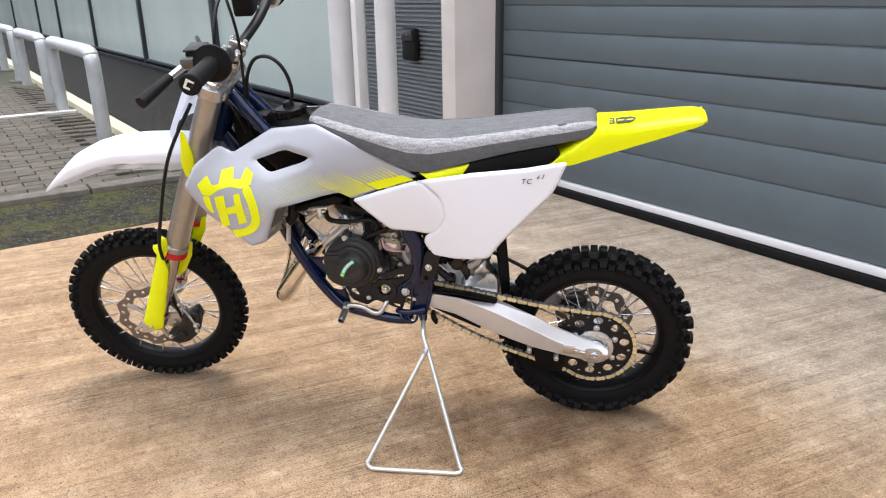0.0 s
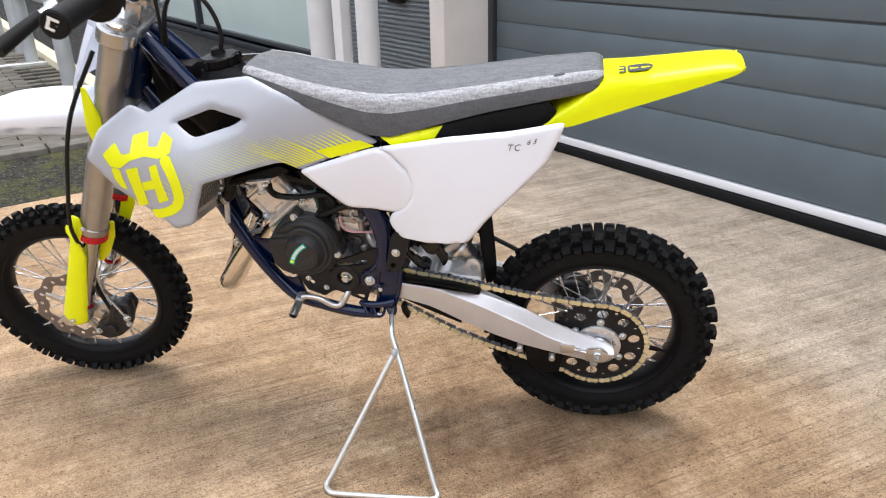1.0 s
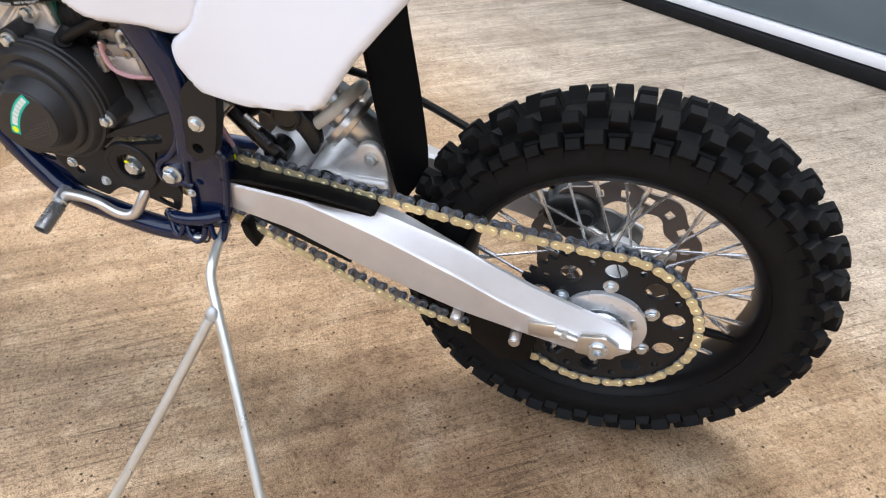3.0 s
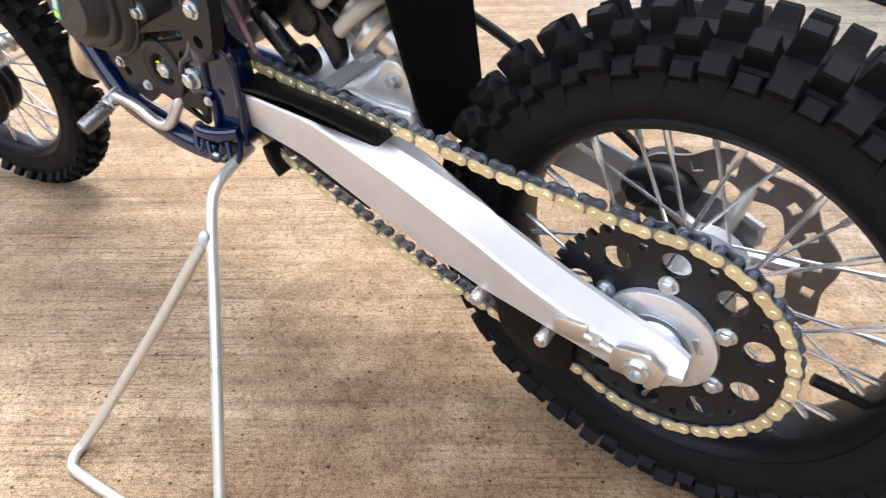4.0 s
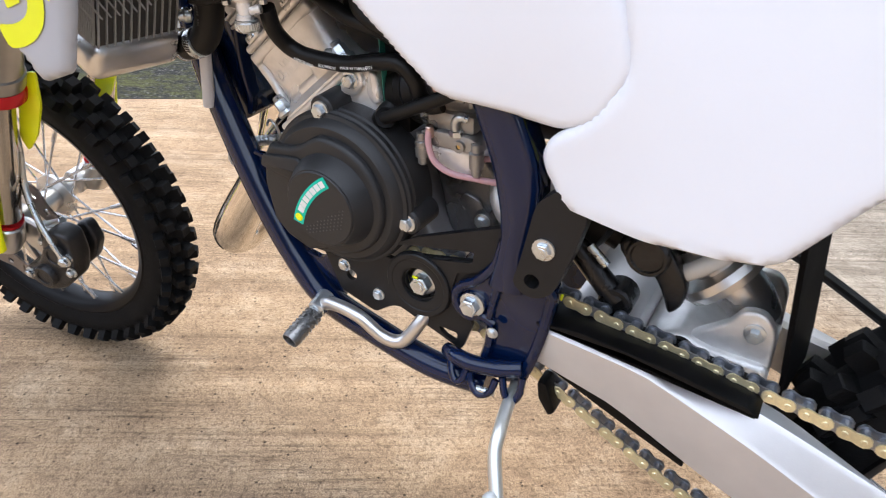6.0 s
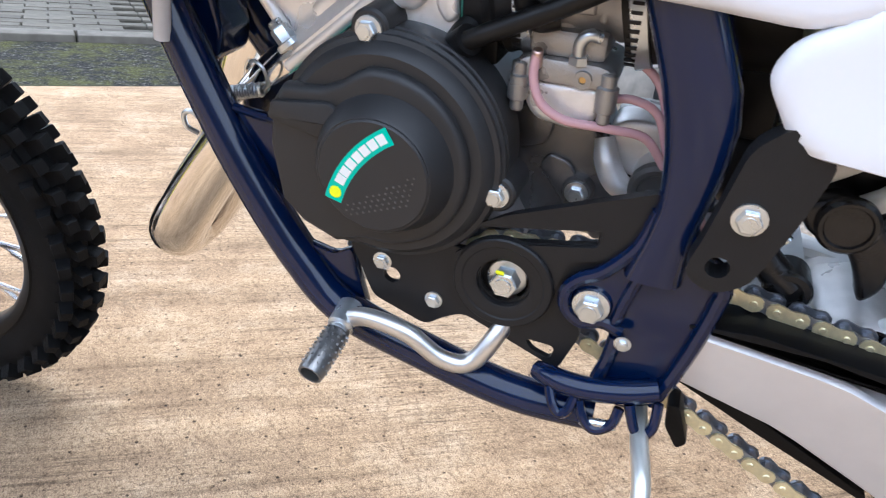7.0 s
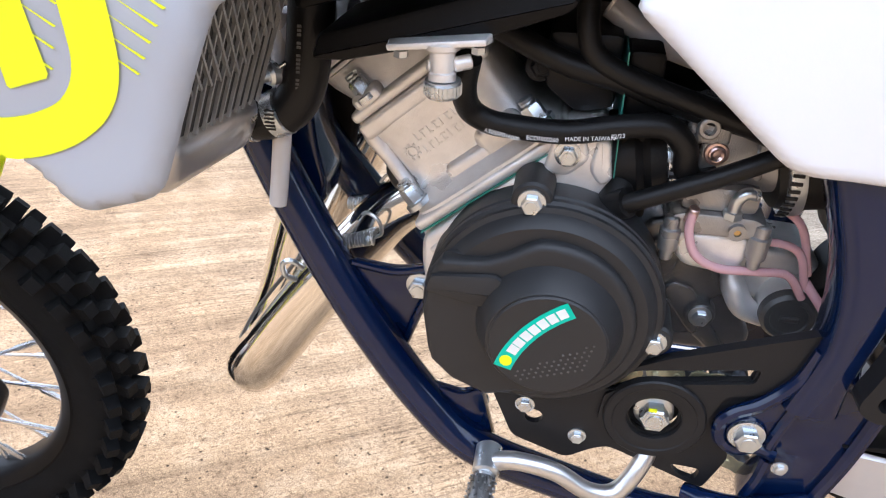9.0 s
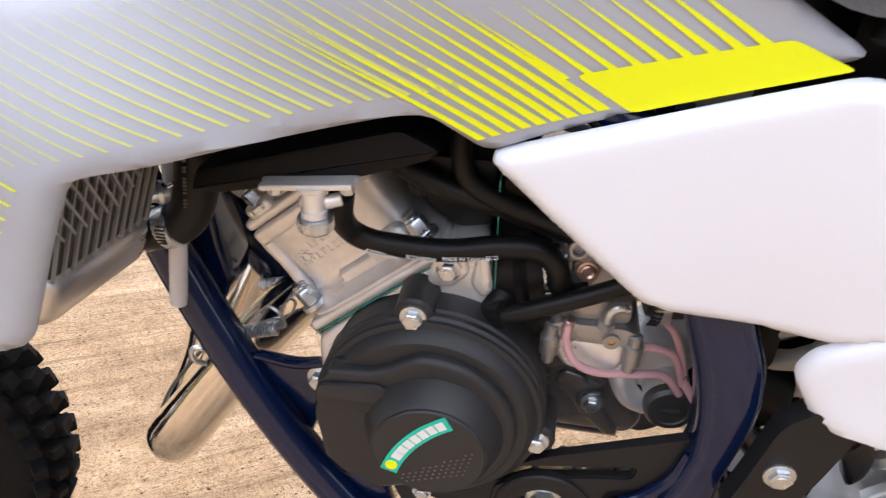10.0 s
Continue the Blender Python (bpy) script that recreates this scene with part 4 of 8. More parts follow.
PANEL_D = rbf([(0.005, -0.103, 0.627), (0.157, -0.103, 0.676), (0.285, -0.111, 0.7), (0.396, -0.11, 0.715), (0.484, -0.107, 0.732), (0.458, -0.116, 0.666),
               (0.353, -0.131, 0.557), (0.313, -0.133, 0.512), (0.246, -0.125, 0.5), (0.182, -0.106, 0.5), (0.166, -0.102, 0.53), (0.224, -0.117, 0.59), (0.089, -0.103, 0.557), (0.35, -0.122, 0.64)])
front_poly = rounded([(0.004, 0.629), (0.157, 0.679), (0.18, 0.672), (0.215, 0.635), (0.226, 0.6), (0.205, 0.562), (0.178, 0.551), (0.089, 0.557)], 0.01, 3)
part("side_cover", skin(front_poly, PANEL_D, 0.004, 0.006, 0.004), PLASTIC_W, bike, "glossy white plastic side cover", angle=50)
rear_poly = rounded([(0.157, 0.6795), (0.285, 0.705), (0.396, 0.718), (0.486, 0.735), (0.458, 0.668), (0.353, 0.557), (0.318, 0.51), (0.246, 0.501), (0.185, 0.5), (0.166, 0.53), (0.172, 0.546), (0.2, 0.565), (0.222, 0.598), (0.21, 0.645), (0.172, 0.6765)], 0.012, 4)
plate_w = part("number_panel", skin(rear_poly, PANEL_D, 0.004, 0.0045, 0.005, None, 0.0022), PLASTIC_W, bike, "white number panel with small model lettering", angle=50)
part("side_cover", skin(front_poly, PANEL_D, 0.004, 0.006, 0.014, None, 0, True), PLASTIC_W, bike, angle=50)
part("number_panel", skin(rear_poly, PANEL_D, 0.004, 0.0045, 0.014, None, 0.0022, True), PLASTIC_W, bike, angle=50)


def lettering(text, size, at, xdir, zdir, material, parent, name="lettering", shear=0.0, spacing=1.0):
    cu = bpy.data.curves.new(name, "FONT")
    cu.body, cu.size, cu.shear, cu.space_character = text, size, shear, spacing
    cu.extrude = 0.00015
    cu.materials.append(material)
    o = new(name, cu)
    o.parent = parent
    x, z = Vector(xdir).normalized(), Vector(zdir).normalized()
    n = x.cross(z)
    m = Matrix((x, z, n)).transposed().to_4x4()
    m.translation = at
    o.matrix_basis = m
    return o


lettering("TC", 0.0165, (0.3885, PANEL_D(0.395, 0.69) - 0.0036, 0.688), (1, -0.02, 0.24), (0.02, 0, 1), DARKPRINT, plate_w, shear=0.35, spacing=1.2)
lettering("65", 0.0125, (0.421, PANEL_D(0.44, 0.69) - 0.0034, 0.699), (1, 0.03, 0.2), (0.02, 0, 1), DARKPRINT, plate_w, shear=0.5, spacing=1.6)


# -- seat --
SX = [-0.092, -0.075, -0.03, 0.031, 0.09, 0.142, 0.182, 0.235, 0.292, 0.36, 0.444, 0.5, 0.525, 0.537, 0.5425]
STOP = [0.806, 0.811, 0.802, 0.789, 0.781, 0.776, 0.775, 0.776, 0.781, 0.789, 0.8, 0.806, 0.8075, 0.8065, 0.8]
SBOT = [0.784, 0.783, 0.773, 0.748, 0.722, 0.702, 0.699, 0.712, 0.728, 0.744, 0.76, 0.77, 0.7755, 0.781, 0.792]
SWID = [0.05, 0.066, 0.078, 0.087, 0.093, 0.096, 0.097, 0.093, 0.088, 0.082, 0.076, 0.07, 0.066, 0.06, 0.05]


def seat_section(x, s):
    """A point of the seat's skin: s from 0, the lower left edge, over the top to 1, the lower right edge."""
    zt, zb, w = (float(np.interp(x, SX, q)) for q in (STOP, SBOT, SWID))
    k = s * 2 - 1
    a = abs(k)
    h = zt - zb
    if a < 0.5:
        y, z = w * 0.8 * (a / 0.5), zt - 0.16 * h * (a / 0.5) ** 2.5
    else:
        q = (a - 0.5) / 0.5
        y, z = w * (0.8 + 0.2 * math.sin(q * math.pi / 2) ** 0.7), zt - 0.16 * h - 0.84 * h * q ** 1.25
    return Vector((x, math.copysign(y, k), z))


def seat_skin(s0, s1, n, lift):
    bm = bmesh.new()
    xs = np.linspace(SX[0], SX[-1], 70)
    grid = []
    for x in xs:
        row = []
        for s in np.linspace(s0, s1, n):
            p = seat_section(x, s)
            out = Vector((0, p.y * 1.2, 0.03)).normalized()
            row.append(bm.verts.new(p + out * lift))
        grid.append(row)
    for a, b in zip(grid, grid[1:]):
        for i in range(n - 1):
            bm.faces.new((a[i], a[i + 1], b[i + 1], b[i]))
    return bm, grid


bm, grid = seat_skin(0.0, 1.0, 41, 0.0)
for row in (grid[0], grid[-1]):
    bm.faces.new(row)
for a, b in zip(grid, grid[1:]):
    bm.faces.new((a[0], b[0], b[-1], a[-1]))
seat = part("seat", bm, SEAT, bike, "ribbed grey motocross seat with a lighter band", angle=60)
for s0, s1, m_, nm in ((0.14, 0.285, SEATBAND, "seat_band"), (0.715, 0.86, SEATBAND, "seat_band")):
    bm, _ = seat_skin(s0, s1, 8, 0.0012)
    part(nm, bm, m_, seat, "worn light grey side band", angle=60)
for s0, s1 in ((0.0, 0.14), (0.86, 1.0)):
    bm, _ = seat_skin(s0, s1, 9, 0.0006)
    part("seat_side", bm, SEATLOW, seat, "smooth dark grey seat side", angle=60)
bm = bmesh.new()
p = seat_section(0.47, 0.28)
box(bm, (-0.009, -0.0006, -0.003), (0.009, 0.0006, 0.003), 0.0005)
o = part("seat_badge", bm, DARKPRINT, seat, "small dark woven badge")
o.matrix_basis = Matrix.Translation(seat_section(0.47, 0.27) + Vector((0, -0.001, 0.002))) @ Matrix.Rotation(radians(-50), 4, "X") @ Matrix.Rotation(radians(-20), 4, "Y")


# -- rear fender --
FXS = [0.432, 0.455, 0.5, 0.545, 0.6, 0.66, 0.72, 0.752, 0.764]
FTOP = [0.72, 0.735, 0.765, 0.795, 0.8, 0.808, 0.816, 0.818, 0.814]
FSIDE = [0.707, 0.712, 0.722, 0.737, 0.7545, 0.773, 0.7925, 0.803, 0.812]
FWID = [0.076, 0.075, 0.073, 0.069, 0.064, 0.058, 0.052, 0.049, 0.043]
bm = bmesh.new()
rows = []
for x in np.linspace(FXS[0], FXS[-1], 36):
    zt, zs, w = (float(np.interp(x, FXS, q)) for q in (FTOP, FSIDE, FWID))
    row = []
    for i in range(15):
        k = -1 + 2 * i / 14
        a = abs(k)
        y = w * min(1.0, a / 0.62) if a < 0.62 else w * (1 + 0.06 * (a - 0.62))
        z = zt - 0.008 * (min(a, 0.62) / 0.62) ** 2 if a < 0.62 else zt - 0.008 - (zt - 0.008 - zs) * ((a - 0.62) / 0.38)
        row.append(bm.verts.new((x, math.copysign(y, k), z)))
    rows.append(row)
for a, b in zip(rows, rows[1:]):
    for i in range(14):
        bm.faces.new((a[i], a[i + 1], b[i + 1], b[i]))
g = bmesh.ops.extrude_face_region(bm, geom=bm.faces[:])
bmesh.ops.translate(bm, verts=[q for q in g["geom"] if isinstance(q, bmesh.types.BMVert)], vec=(0, 0, -0.004))
fender = part("rear_fender", bm, YELLOW, bike, "fluorescent yellow rear fender", angle=50)
bm = bmesh.new()
plate(bm, rounded([(0.235, 0.56), (0.24, 0.503), (0.292, 0.506), (0.318, 0.535), (0.345, 0.62), (0.46, 0.72), (0.4, 0.73), (0.26, 0.62)], 0.006, 2), -0.012, -0.008, 0.001)
part("inner_fender", bm, YELLOW, bike, "yellow inner fender over the rear wheel")
EX, EZ = 0.5875, 0.7885
shield = rounded([(EX, EZ), (EX, EZ + 0.0135), (EX + 0.024, EZ + 0.0145), (EX + 0.031, EZ + 0.0085), (EX + 0.024, EZ + 0.0005)], 0.0045, 4)
mid_ = (EX + 0.0145, EZ + 0.0072)
inner = [(mid_[0] + (x - mid_[0]) * 0.8, mid_[1] + (z - mid_[1]) * 0.56) for x, z in shield]
lay = Matrix(((1.4, 0, 0, 0.5815 - 1.4 * EX), (0, 0, 2.4, -0.0365 - 2.4 * EZ), (0.153, -1, 0, 0.7982 - 0.0668 - 0.153 * EX), (0, 0, 0, 1)))
bm = holed_plate([shield, inner], -0.0676, -0.0664)
bmesh.ops.transform(bm, matrix=lay, verts=bm.verts)
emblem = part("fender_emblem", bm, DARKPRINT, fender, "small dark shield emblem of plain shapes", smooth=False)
for x0, x1, z0, z1 in ((0.0045, 0.0245, 0.004, 0.0058), (0.0045, 0.0245, 0.0092, 0.011), (0.0125, 0.0155, 0.0056, 0.0094), (-0.0042, -0.0018, 0.0005, 0.0135), (-0.01, -0.0035, 0.0, 0.0024), (-0.01, -0.0035, 0.0058, 0.0082), (-0.01, -0.0035, 0.0116, 0.014)):
    bm = bmesh.new()
    box(bm, (EX + x0, -0.0676, EZ + z0), (EX + x1, -0.0664, EZ + z1), 0.0003, seg=1)
    bmesh.ops.transform(bm, matrix=lay, verts=bm.verts)
    part("emblem_bar", bm, DARKPRINT, emblem, smooth=False)

# black and yellow pieces under the seat edge
UNDER_D = rbf([(0.16, -0.09, 0.7), (0.28, -0.084, 0.71), (0.44, -0.074, 0.74), (0.43, -0.082, 0.7), (0.26, -0.092, 0.69)])
part("seat_rail_cover", skin(rounded([(0.15, 0.69), (0.162, 0.704), (0.182, 0.7), (0.292, 0.73), (0.45, 0.762), (0.47, 0.74), (0.44, 0.705), (0.35, 0.69), (0.26, 0.675)], 0.006, 2), UNDER_D, 0.006, 0.004, 0.012), PLASTIC_K, bike, "black plastic under the seat edge", angle=50)
part("seat_rail_trim", skin(rounded([(0.162, 0.698), (0.18, 0.698), (0.276, 0.718), (0.256, 0.69), (0.19, 0.68)], 0.003, 2), UNDER_D, 0.004, 0.003, 0.012, None, 0.005), YELLOW, bike, "small yellow trim piece under the seat", angle=50)
part("seat_rail_cover", skin(rounded([(0.15, 0.69), (0.162, 0.704), (0.182, 0.7), (0.292, 0.73), (0.45, 0.762), (0.47, 0.74), (0.44, 0.705), (0.26, 0.675)], 0.006, 2), UNDER_D, 0.006, 0.004, 0.02, None, 0, True), PLASTIC_K, bike, angle=50)

# airbox and fuel tank between the covers
bm = bmesh.new()
box(bm, (0.15, -0.07, 0.58), (0.32, 0.06, 0.71), 0.02)
part("airbox", bm, PLASTIC_K, bike, "black airbox behind the covers")
bm = bmesh.new()
plate(bm, rounded([(-0.235, 0.74), (-0.2, 0.775), (-0.1, 0.79), (0.02, 0.765), (0.1, 0.72), (0.08, 0.68), (-0.02, 0.65), (-0.15, 0.65)], 0.02, 3), -0.078, 0.078, 0.02, 3)
tank = part("fuel_tank", bm, PLASTIC_K, bike, "black fuel tank under the seat nose")
bm = bmesh.new()
plate(bm, rounded([(-0.143, 0.5905), (-0.1385, 0.6035), (-0.035, 0.6355), (-0.0155, 0.627), (-0.02, 0.621), (-0.0533, 0.6085), (-0.1263, 0.591)], 0.003, 2), -0.095, -0.03, 0.003)
plate(bm, rounded([(-0.16, 0.606), (-0.02, 0.648), (0.02, 0.632), (0.1, 0.66), (0.1, 0.7), (-0.15, 0.7)], 0.006, 2), -0.07, 0.07, 0.004)
part("tank_tray", bm, PLASTIC_K, bike, "black tray under the tank")
bm = bmesh.new()
lathe(bm, (-0.15, 0, 0.765), (-0.12, 0, 1), [(0, 0.055), (0.012, 0.05), (0.022, 0.042), (0.03, 0.038)], 32)
part("tank_neck", bm, PLASTIC_K, bike)
bm = bmesh.new()
lathe(bm, (-0.153, 0, 0.794), (-0.12, 0, 1), [(0, 0.033), (0.003, 0.036), (0.016, 0.036), (0.02, 0.032), (0.022, 0.014), (0.032, 0.011), (0.034, 0.006)], 20)
cap = part("fuel_cap", bm, PLASTIC_K, bike, "black ribbed fuel cap with a breather")
for i in range(10):
    k = 2 * math.pi * i / 10
    e = Vector((math.cos(k), math.sin(k), 0.12 * math.cos(k)))
    bm = bmesh.new()
    cyl(bm, Vector((-0.153, 0, 0.797)) + e * 0.036, Vector((-0.155, 0, 0.811)) + e * 0.036, 0.005, 0.004, 8)
    part("grip_rib", bm, PLASTIC_K, cap)
bm = bmesh.new()
tube(bm, [(-0.25, -0.01, 0.83), (-0.243, -0.005, 0.885), (-0.222, 0, 0.922), (-0.19, 0, 0.929), (-0.163, 0, 0.912), (-0.147, 0, 0.88), (-0.143, 0, 0.845), (-0.153, 0, 0.818)], 0.0042, 10)
part("breather_hose", bm, HOSE, bike, "black breather hose looping to the fuel cap")


# -- frame --
def frame_tube(pts, r, nm="frame_tube", seg=14):
    bm = bmesh.new()
    tube(bm, pts, r, seg, 8)
    return part(nm, bm, NAVY, bike, "navy painted steel frame tube")


def loft(bm, sections, power=4.0, seg=20):
    """Joins upright rounded sections (x centre, z, half width, y centre, half depth)."""
    rings = []
    for xc, z, hw, yc, hd in sections:
        ring = []
        for i in range(seg):
            k = 2 * math.pi * i / seg
            c, q = math.cos(k), math.sin(k)
            ring.append(bm.verts.new((xc + math.copysign(abs(c) ** (2 / power), c) * hw, yc + math.copysign(abs(q) ** (2 / power), q) * hd, z)))
        rings.append(ring)
    for p, q in zip(rings, rings[1:]):
        for i in range(seg):
            j = (i + 1) % seg
            bm.faces.new((p[i], p[j], q[j], q[i]))
    bm.faces.new(rings[0][::-1])
    bm.faces.new(rings[-1])


def frame_spar(s):
    """The broad upright spar and the ribbed pivot casting welded to its foot."""
    bm = bmesh.new()
    keys = [(0.6, 0.109, 0.018), (0.575, 0.117, 0.0185), (0.552, 0.1275, 0.0188), (0.52, 0.1405, 0.0192), (0.5, 0.1455, 0.018), (0.478, 0.1475, 0.0155), (0.455, 0.1462, 0.0125), (0.435, 0.143, 0.0125), (0.41, 0.14, 0.016)]
    zs = np.linspace(0.6, 0.41, 22)
    loft(bm, [(float(np.interp(-z, [-k[0] for k in keys], [k[1] for k in keys])), z, float(np.interp(-z, [-k[0] for k in keys], [k[2] for k in keys])), s * 0.079, 0.0165) for z in zs], 3.4, 24)
    spar = part("frame_spar", bm, NAVY, bike, "navy pressed frame spar by the swingarm pivot", angle=60)
    bm = bmesh.new()
    plate(bm, rounded([(0.136, 0.452), (0.131, 0.428), (0.114, 0.407), (0.1, 0.399), (0.0925, 0.389), (0.0945, 0.376), (0.104, 0.3665), (0.118, 0.369), (0.1275, 0.366), (0.126, 0.35), (0.119, 0.33), (0.122, 0.316), (0.142, 0.31), (0.158, 0.32), (0.166, 0.345), (0.173, 0.37), (0.1785, 0.408), (0.1765, 0.419), (0.164, 0.424), (0.155, 0.432), (0.152, 0.452)], 0.006, 3), s * 0.066, s * 0.086, 0.004, 3)
    part("pivot_casting", bm, NAVY, spar, "navy ribbed pivot casting", angle=50)
    for pts, r in (([(0.136, 0.45), (0.13, 0.428), (0.115, 0.408), (0.102, 0.399), (0.0955, 0.389), (0.0975, 0.377), (0.107, 0.3705), (0.119, 0.3735), (0.13, 0.3695)], 0.0042),
                   ([(0.152, 0.447), (0.157, 0.432), (0.1755, 0.4155), (0.1755, 0.402), (0.17, 0.372), (0.163, 0.345), (0.156, 0.324)], 0.0048),
                   ([(0.143, 0.432), (0.134, 0.41), (0.1285, 0.39), (0.126, 0.376)], 0.0038),
                   ([(0.128, 0.366), (0.126, 0.348), (0.122, 0.331), (0.124, 0.318)], 0.0045)):
        bm = bmesh.new()
        tube(bm, [(x, s * 0.0865, z) for x, z in pts], r, 10, 6)
        part("casting_rib", bm, NAVY, spar)
    bm = bmesh.new()
    lathe(bm, (0.111, s * 0.07, 0.384), (0, s, 0), [(0, 0.0125), (0.0155, 0.0125), (0.0175, 0.011), (0.0175, 0.009)], 28)
    part("pivot_boss", bm, NAVY, spar)
    return spar


for s in (-1, 1):
    frame_tube([(-0.262, s * 0.012, 0.66), (-0.228, s * 0.02, 0.588), (-0.199, s * 0.034, 0.52), (-0.164, s * 0.046, 0.4567), (-0.127, s * 0.057, 0.401), (-0.0885, s * 0.066, 0.354), (-0.052, s * 0.073, 0.3245), (0.005, s * 0.08, 0.312), (0.07, s * 0.085, 0.302), (0.125, s * 0.084, 0.302)], [0.0128, 0.014, 0.0148, 0.0148, 0.0145, 0.0142, 0.0135, 0.013, 0.0125, 0.012])
    frame_tube([(-0.292, s * 0.018, 0.862), (-0.272, s * 0.024, 0.842), (-0.24, s * 0.03, 0.806), (-0.1986, s * 0.034, 0.76), (-0.13, s * 0.042, 0.716), (0.0, s * 0.06, 0.682), (0.08, s * 0.082, 0.632), (0.118, s * 0.088, 0.58)], [0.015, 0.0165, 0.0165, 0.016, 0.014, 0.013, 0.013, 0.013])
    frame_tube([(0.12, s * 0.07, 0.64), (0.25, s * 0.065, 0.69), (0.42, s * 0.05, 0.735)], 0.009)
    spar = frame_spar(s)
frame_tube([(-0.325, 0, 0.75), (-0.285, 0, 0.69), (-0.25, 0, 0.64)], 0.019)
bm = bmesh.new()
plate(bm, rounded([(-0.2133, 0.5163), (-0.2, 0.56), (-0.172, 0.56), (-0.1716, 0.5263), (-0.17, 0.5076), (-0.1658, 0.4835), (-0.1699, 0.4664), (-0.1751, 0.4614), (-0.1809, 0.4602), (-0.1914, 0.4686), (-0.2039, 0.4898)], 0.005, 3), -0.02, 0.02, 0.004, 3)
part("frame_gusset", bm, NAVY, bike, "navy gusset between the downtubes")
# added black plate that stands in for the dark gap behind the downtubes
bm = bmesh.new()
plate(bm, rounded([(-0.2085, 0.53), (-0.18, 0.56), (-0.15, 0.56), (-0.1643, 0.4841), (-0.1594, 0.476), (-0.1693, 0.4654), (-0.1827, 0.4611), (-0.2, 0.47)], 0.006, 3), 0.04, 0.058, 0.004, 3)
part("dark_gap_filler", bm, PLASTIC_K, bike, "added black plate filling the dark gap behind the downtubes")
bm = bmesh.new()
a = S0 + AXIS * 0.54
cyl(bm, a, a + AXIS * 0.13, 0.027, 0.027, 28, 0.003)
part("head_tube", bm, NAVY, bike, "navy steering head")
for y0, y1, pts in ((-0.05, -0.043, [(-0.142, 0.447), (-0.113, 0.4445), (-0.1, 0.447), (-0.088, 0.45), (-0.084, 0.438), (-0.0905, 0.424), (-0.1, 0.405), (-0.106, 0.384), (-0.124, 0.402)]), (-0.066, -0.058, [(-0.086, 0.366), (-0.063, 0.361), (-0.05, 0.369), (-0.042, 0.338), (-0.038, 0.322), (-0.072, 0.335)])):
    bm = bmesh.new()
    plate(bm, rounded(pts, 0.005, 3), y0, y1, 0.002)
    part("engine_bracket", bm, NAVY, bike, "navy engine mounting bracket")
for pts in ([(-0.14, -0.05, 0.446), (-0.112, -0.051, 0.4435), (-0.09, -0.051, 0.449)], [(-0.087, -0.051, 0.436), (-0.097, -0.051, 0.412), (-0.106, -0.05, 0.386)]):
    bm = bmesh.new()
    tube(bm, pts, 0.003, 10, 6)
    part("bracket_flange", bm, NAVY, bike, "rolled edge of the bracket")
bolt((-0.0955, -0.05, 0.4355), None, 0.0078, 0.008)

# footpeg bracket, black, with its bolt, and the empty peg hinge
bm = holed_plate([rounded([(0.152, 0.43), (0.158, 0.45), (0.168, 0.5), (0.185, 0.515), (0.205, 0.5), (0.196, 0.465), (0.184, 0.43), (0.168, 0.421)], 0.008, 3), ring_pts(0.168, 0.437, 0.006, 12)], -0.108, -0.094)
peg = part("peg_bracket", bm, BLACKMETAL, bike, "black anodised footpeg bracket", smooth=False)
bolt((0.1755, -0.108, 0.466), peg, 0.0072, 0.005)
bm = bmesh.new()
tube(bm, [(0.086, -0.086, 0.326), (0.1, -0.094, 0.329), (0.118, -0.096, 0.33), (0.14, -0.094, 0.333), (0.158, -0.09, 0.337)], [0.006, 0.0075, 0.0075, 0.0075, 0.007], 14)
hinge = part("peg_hinge", bm, NAVY, bike, "navy footpeg hinge under the spar")
for pts, r in (([(0.096, -0.098, 0.326), (0.1, -0.103, 0.318), (0.105, -0.105, 0.313), (0.11, -0.104, 0.317), (0.112, -0.1, 0.325)], 0.0032),
               ([(0.115, -0.1, 0.323), (0.119, -0.104, 0.315), (0.1255, -0.106, 0.309), (0.132, -0.105, 0.31), (0.137, -0.104, 0.316), (0.139, -0.1, 0.325)], 0.0032),
               ([(0.144, -0.098, 0.328), (0.149, -0.103, 0.316), (0.155, -0.103, 0.311), (0.16, -0.1, 0.318), (0.16, -0.094, 0.331)], 0.0032)):
    bm = bmesh.new()
    tube(bm, pts, r, 10, 6)
    part("hinge_lug", bm, NAVY, hinge)
bm = bmesh.new()
cyl(bm, (0.118, -0.104, 0.311), (0.139, -0.103, 0.313), 0.003, 0.003, 12, 0.0008)
part("hinge_pin", bm, STEEL, hinge, "bright hinge pin")
bm = bmesh.new()
plate(bm, rounded([(0.166, 0.318), (0.174, 0.318), (0.184, 0.29), (0.178, 0.284), (0.168, 0.3)], 0.003, 2), -0.078, -0.06, 0.0015)
part("chain_rub_block", bm, PLASTIC_K, bike, "small black chain rub block")

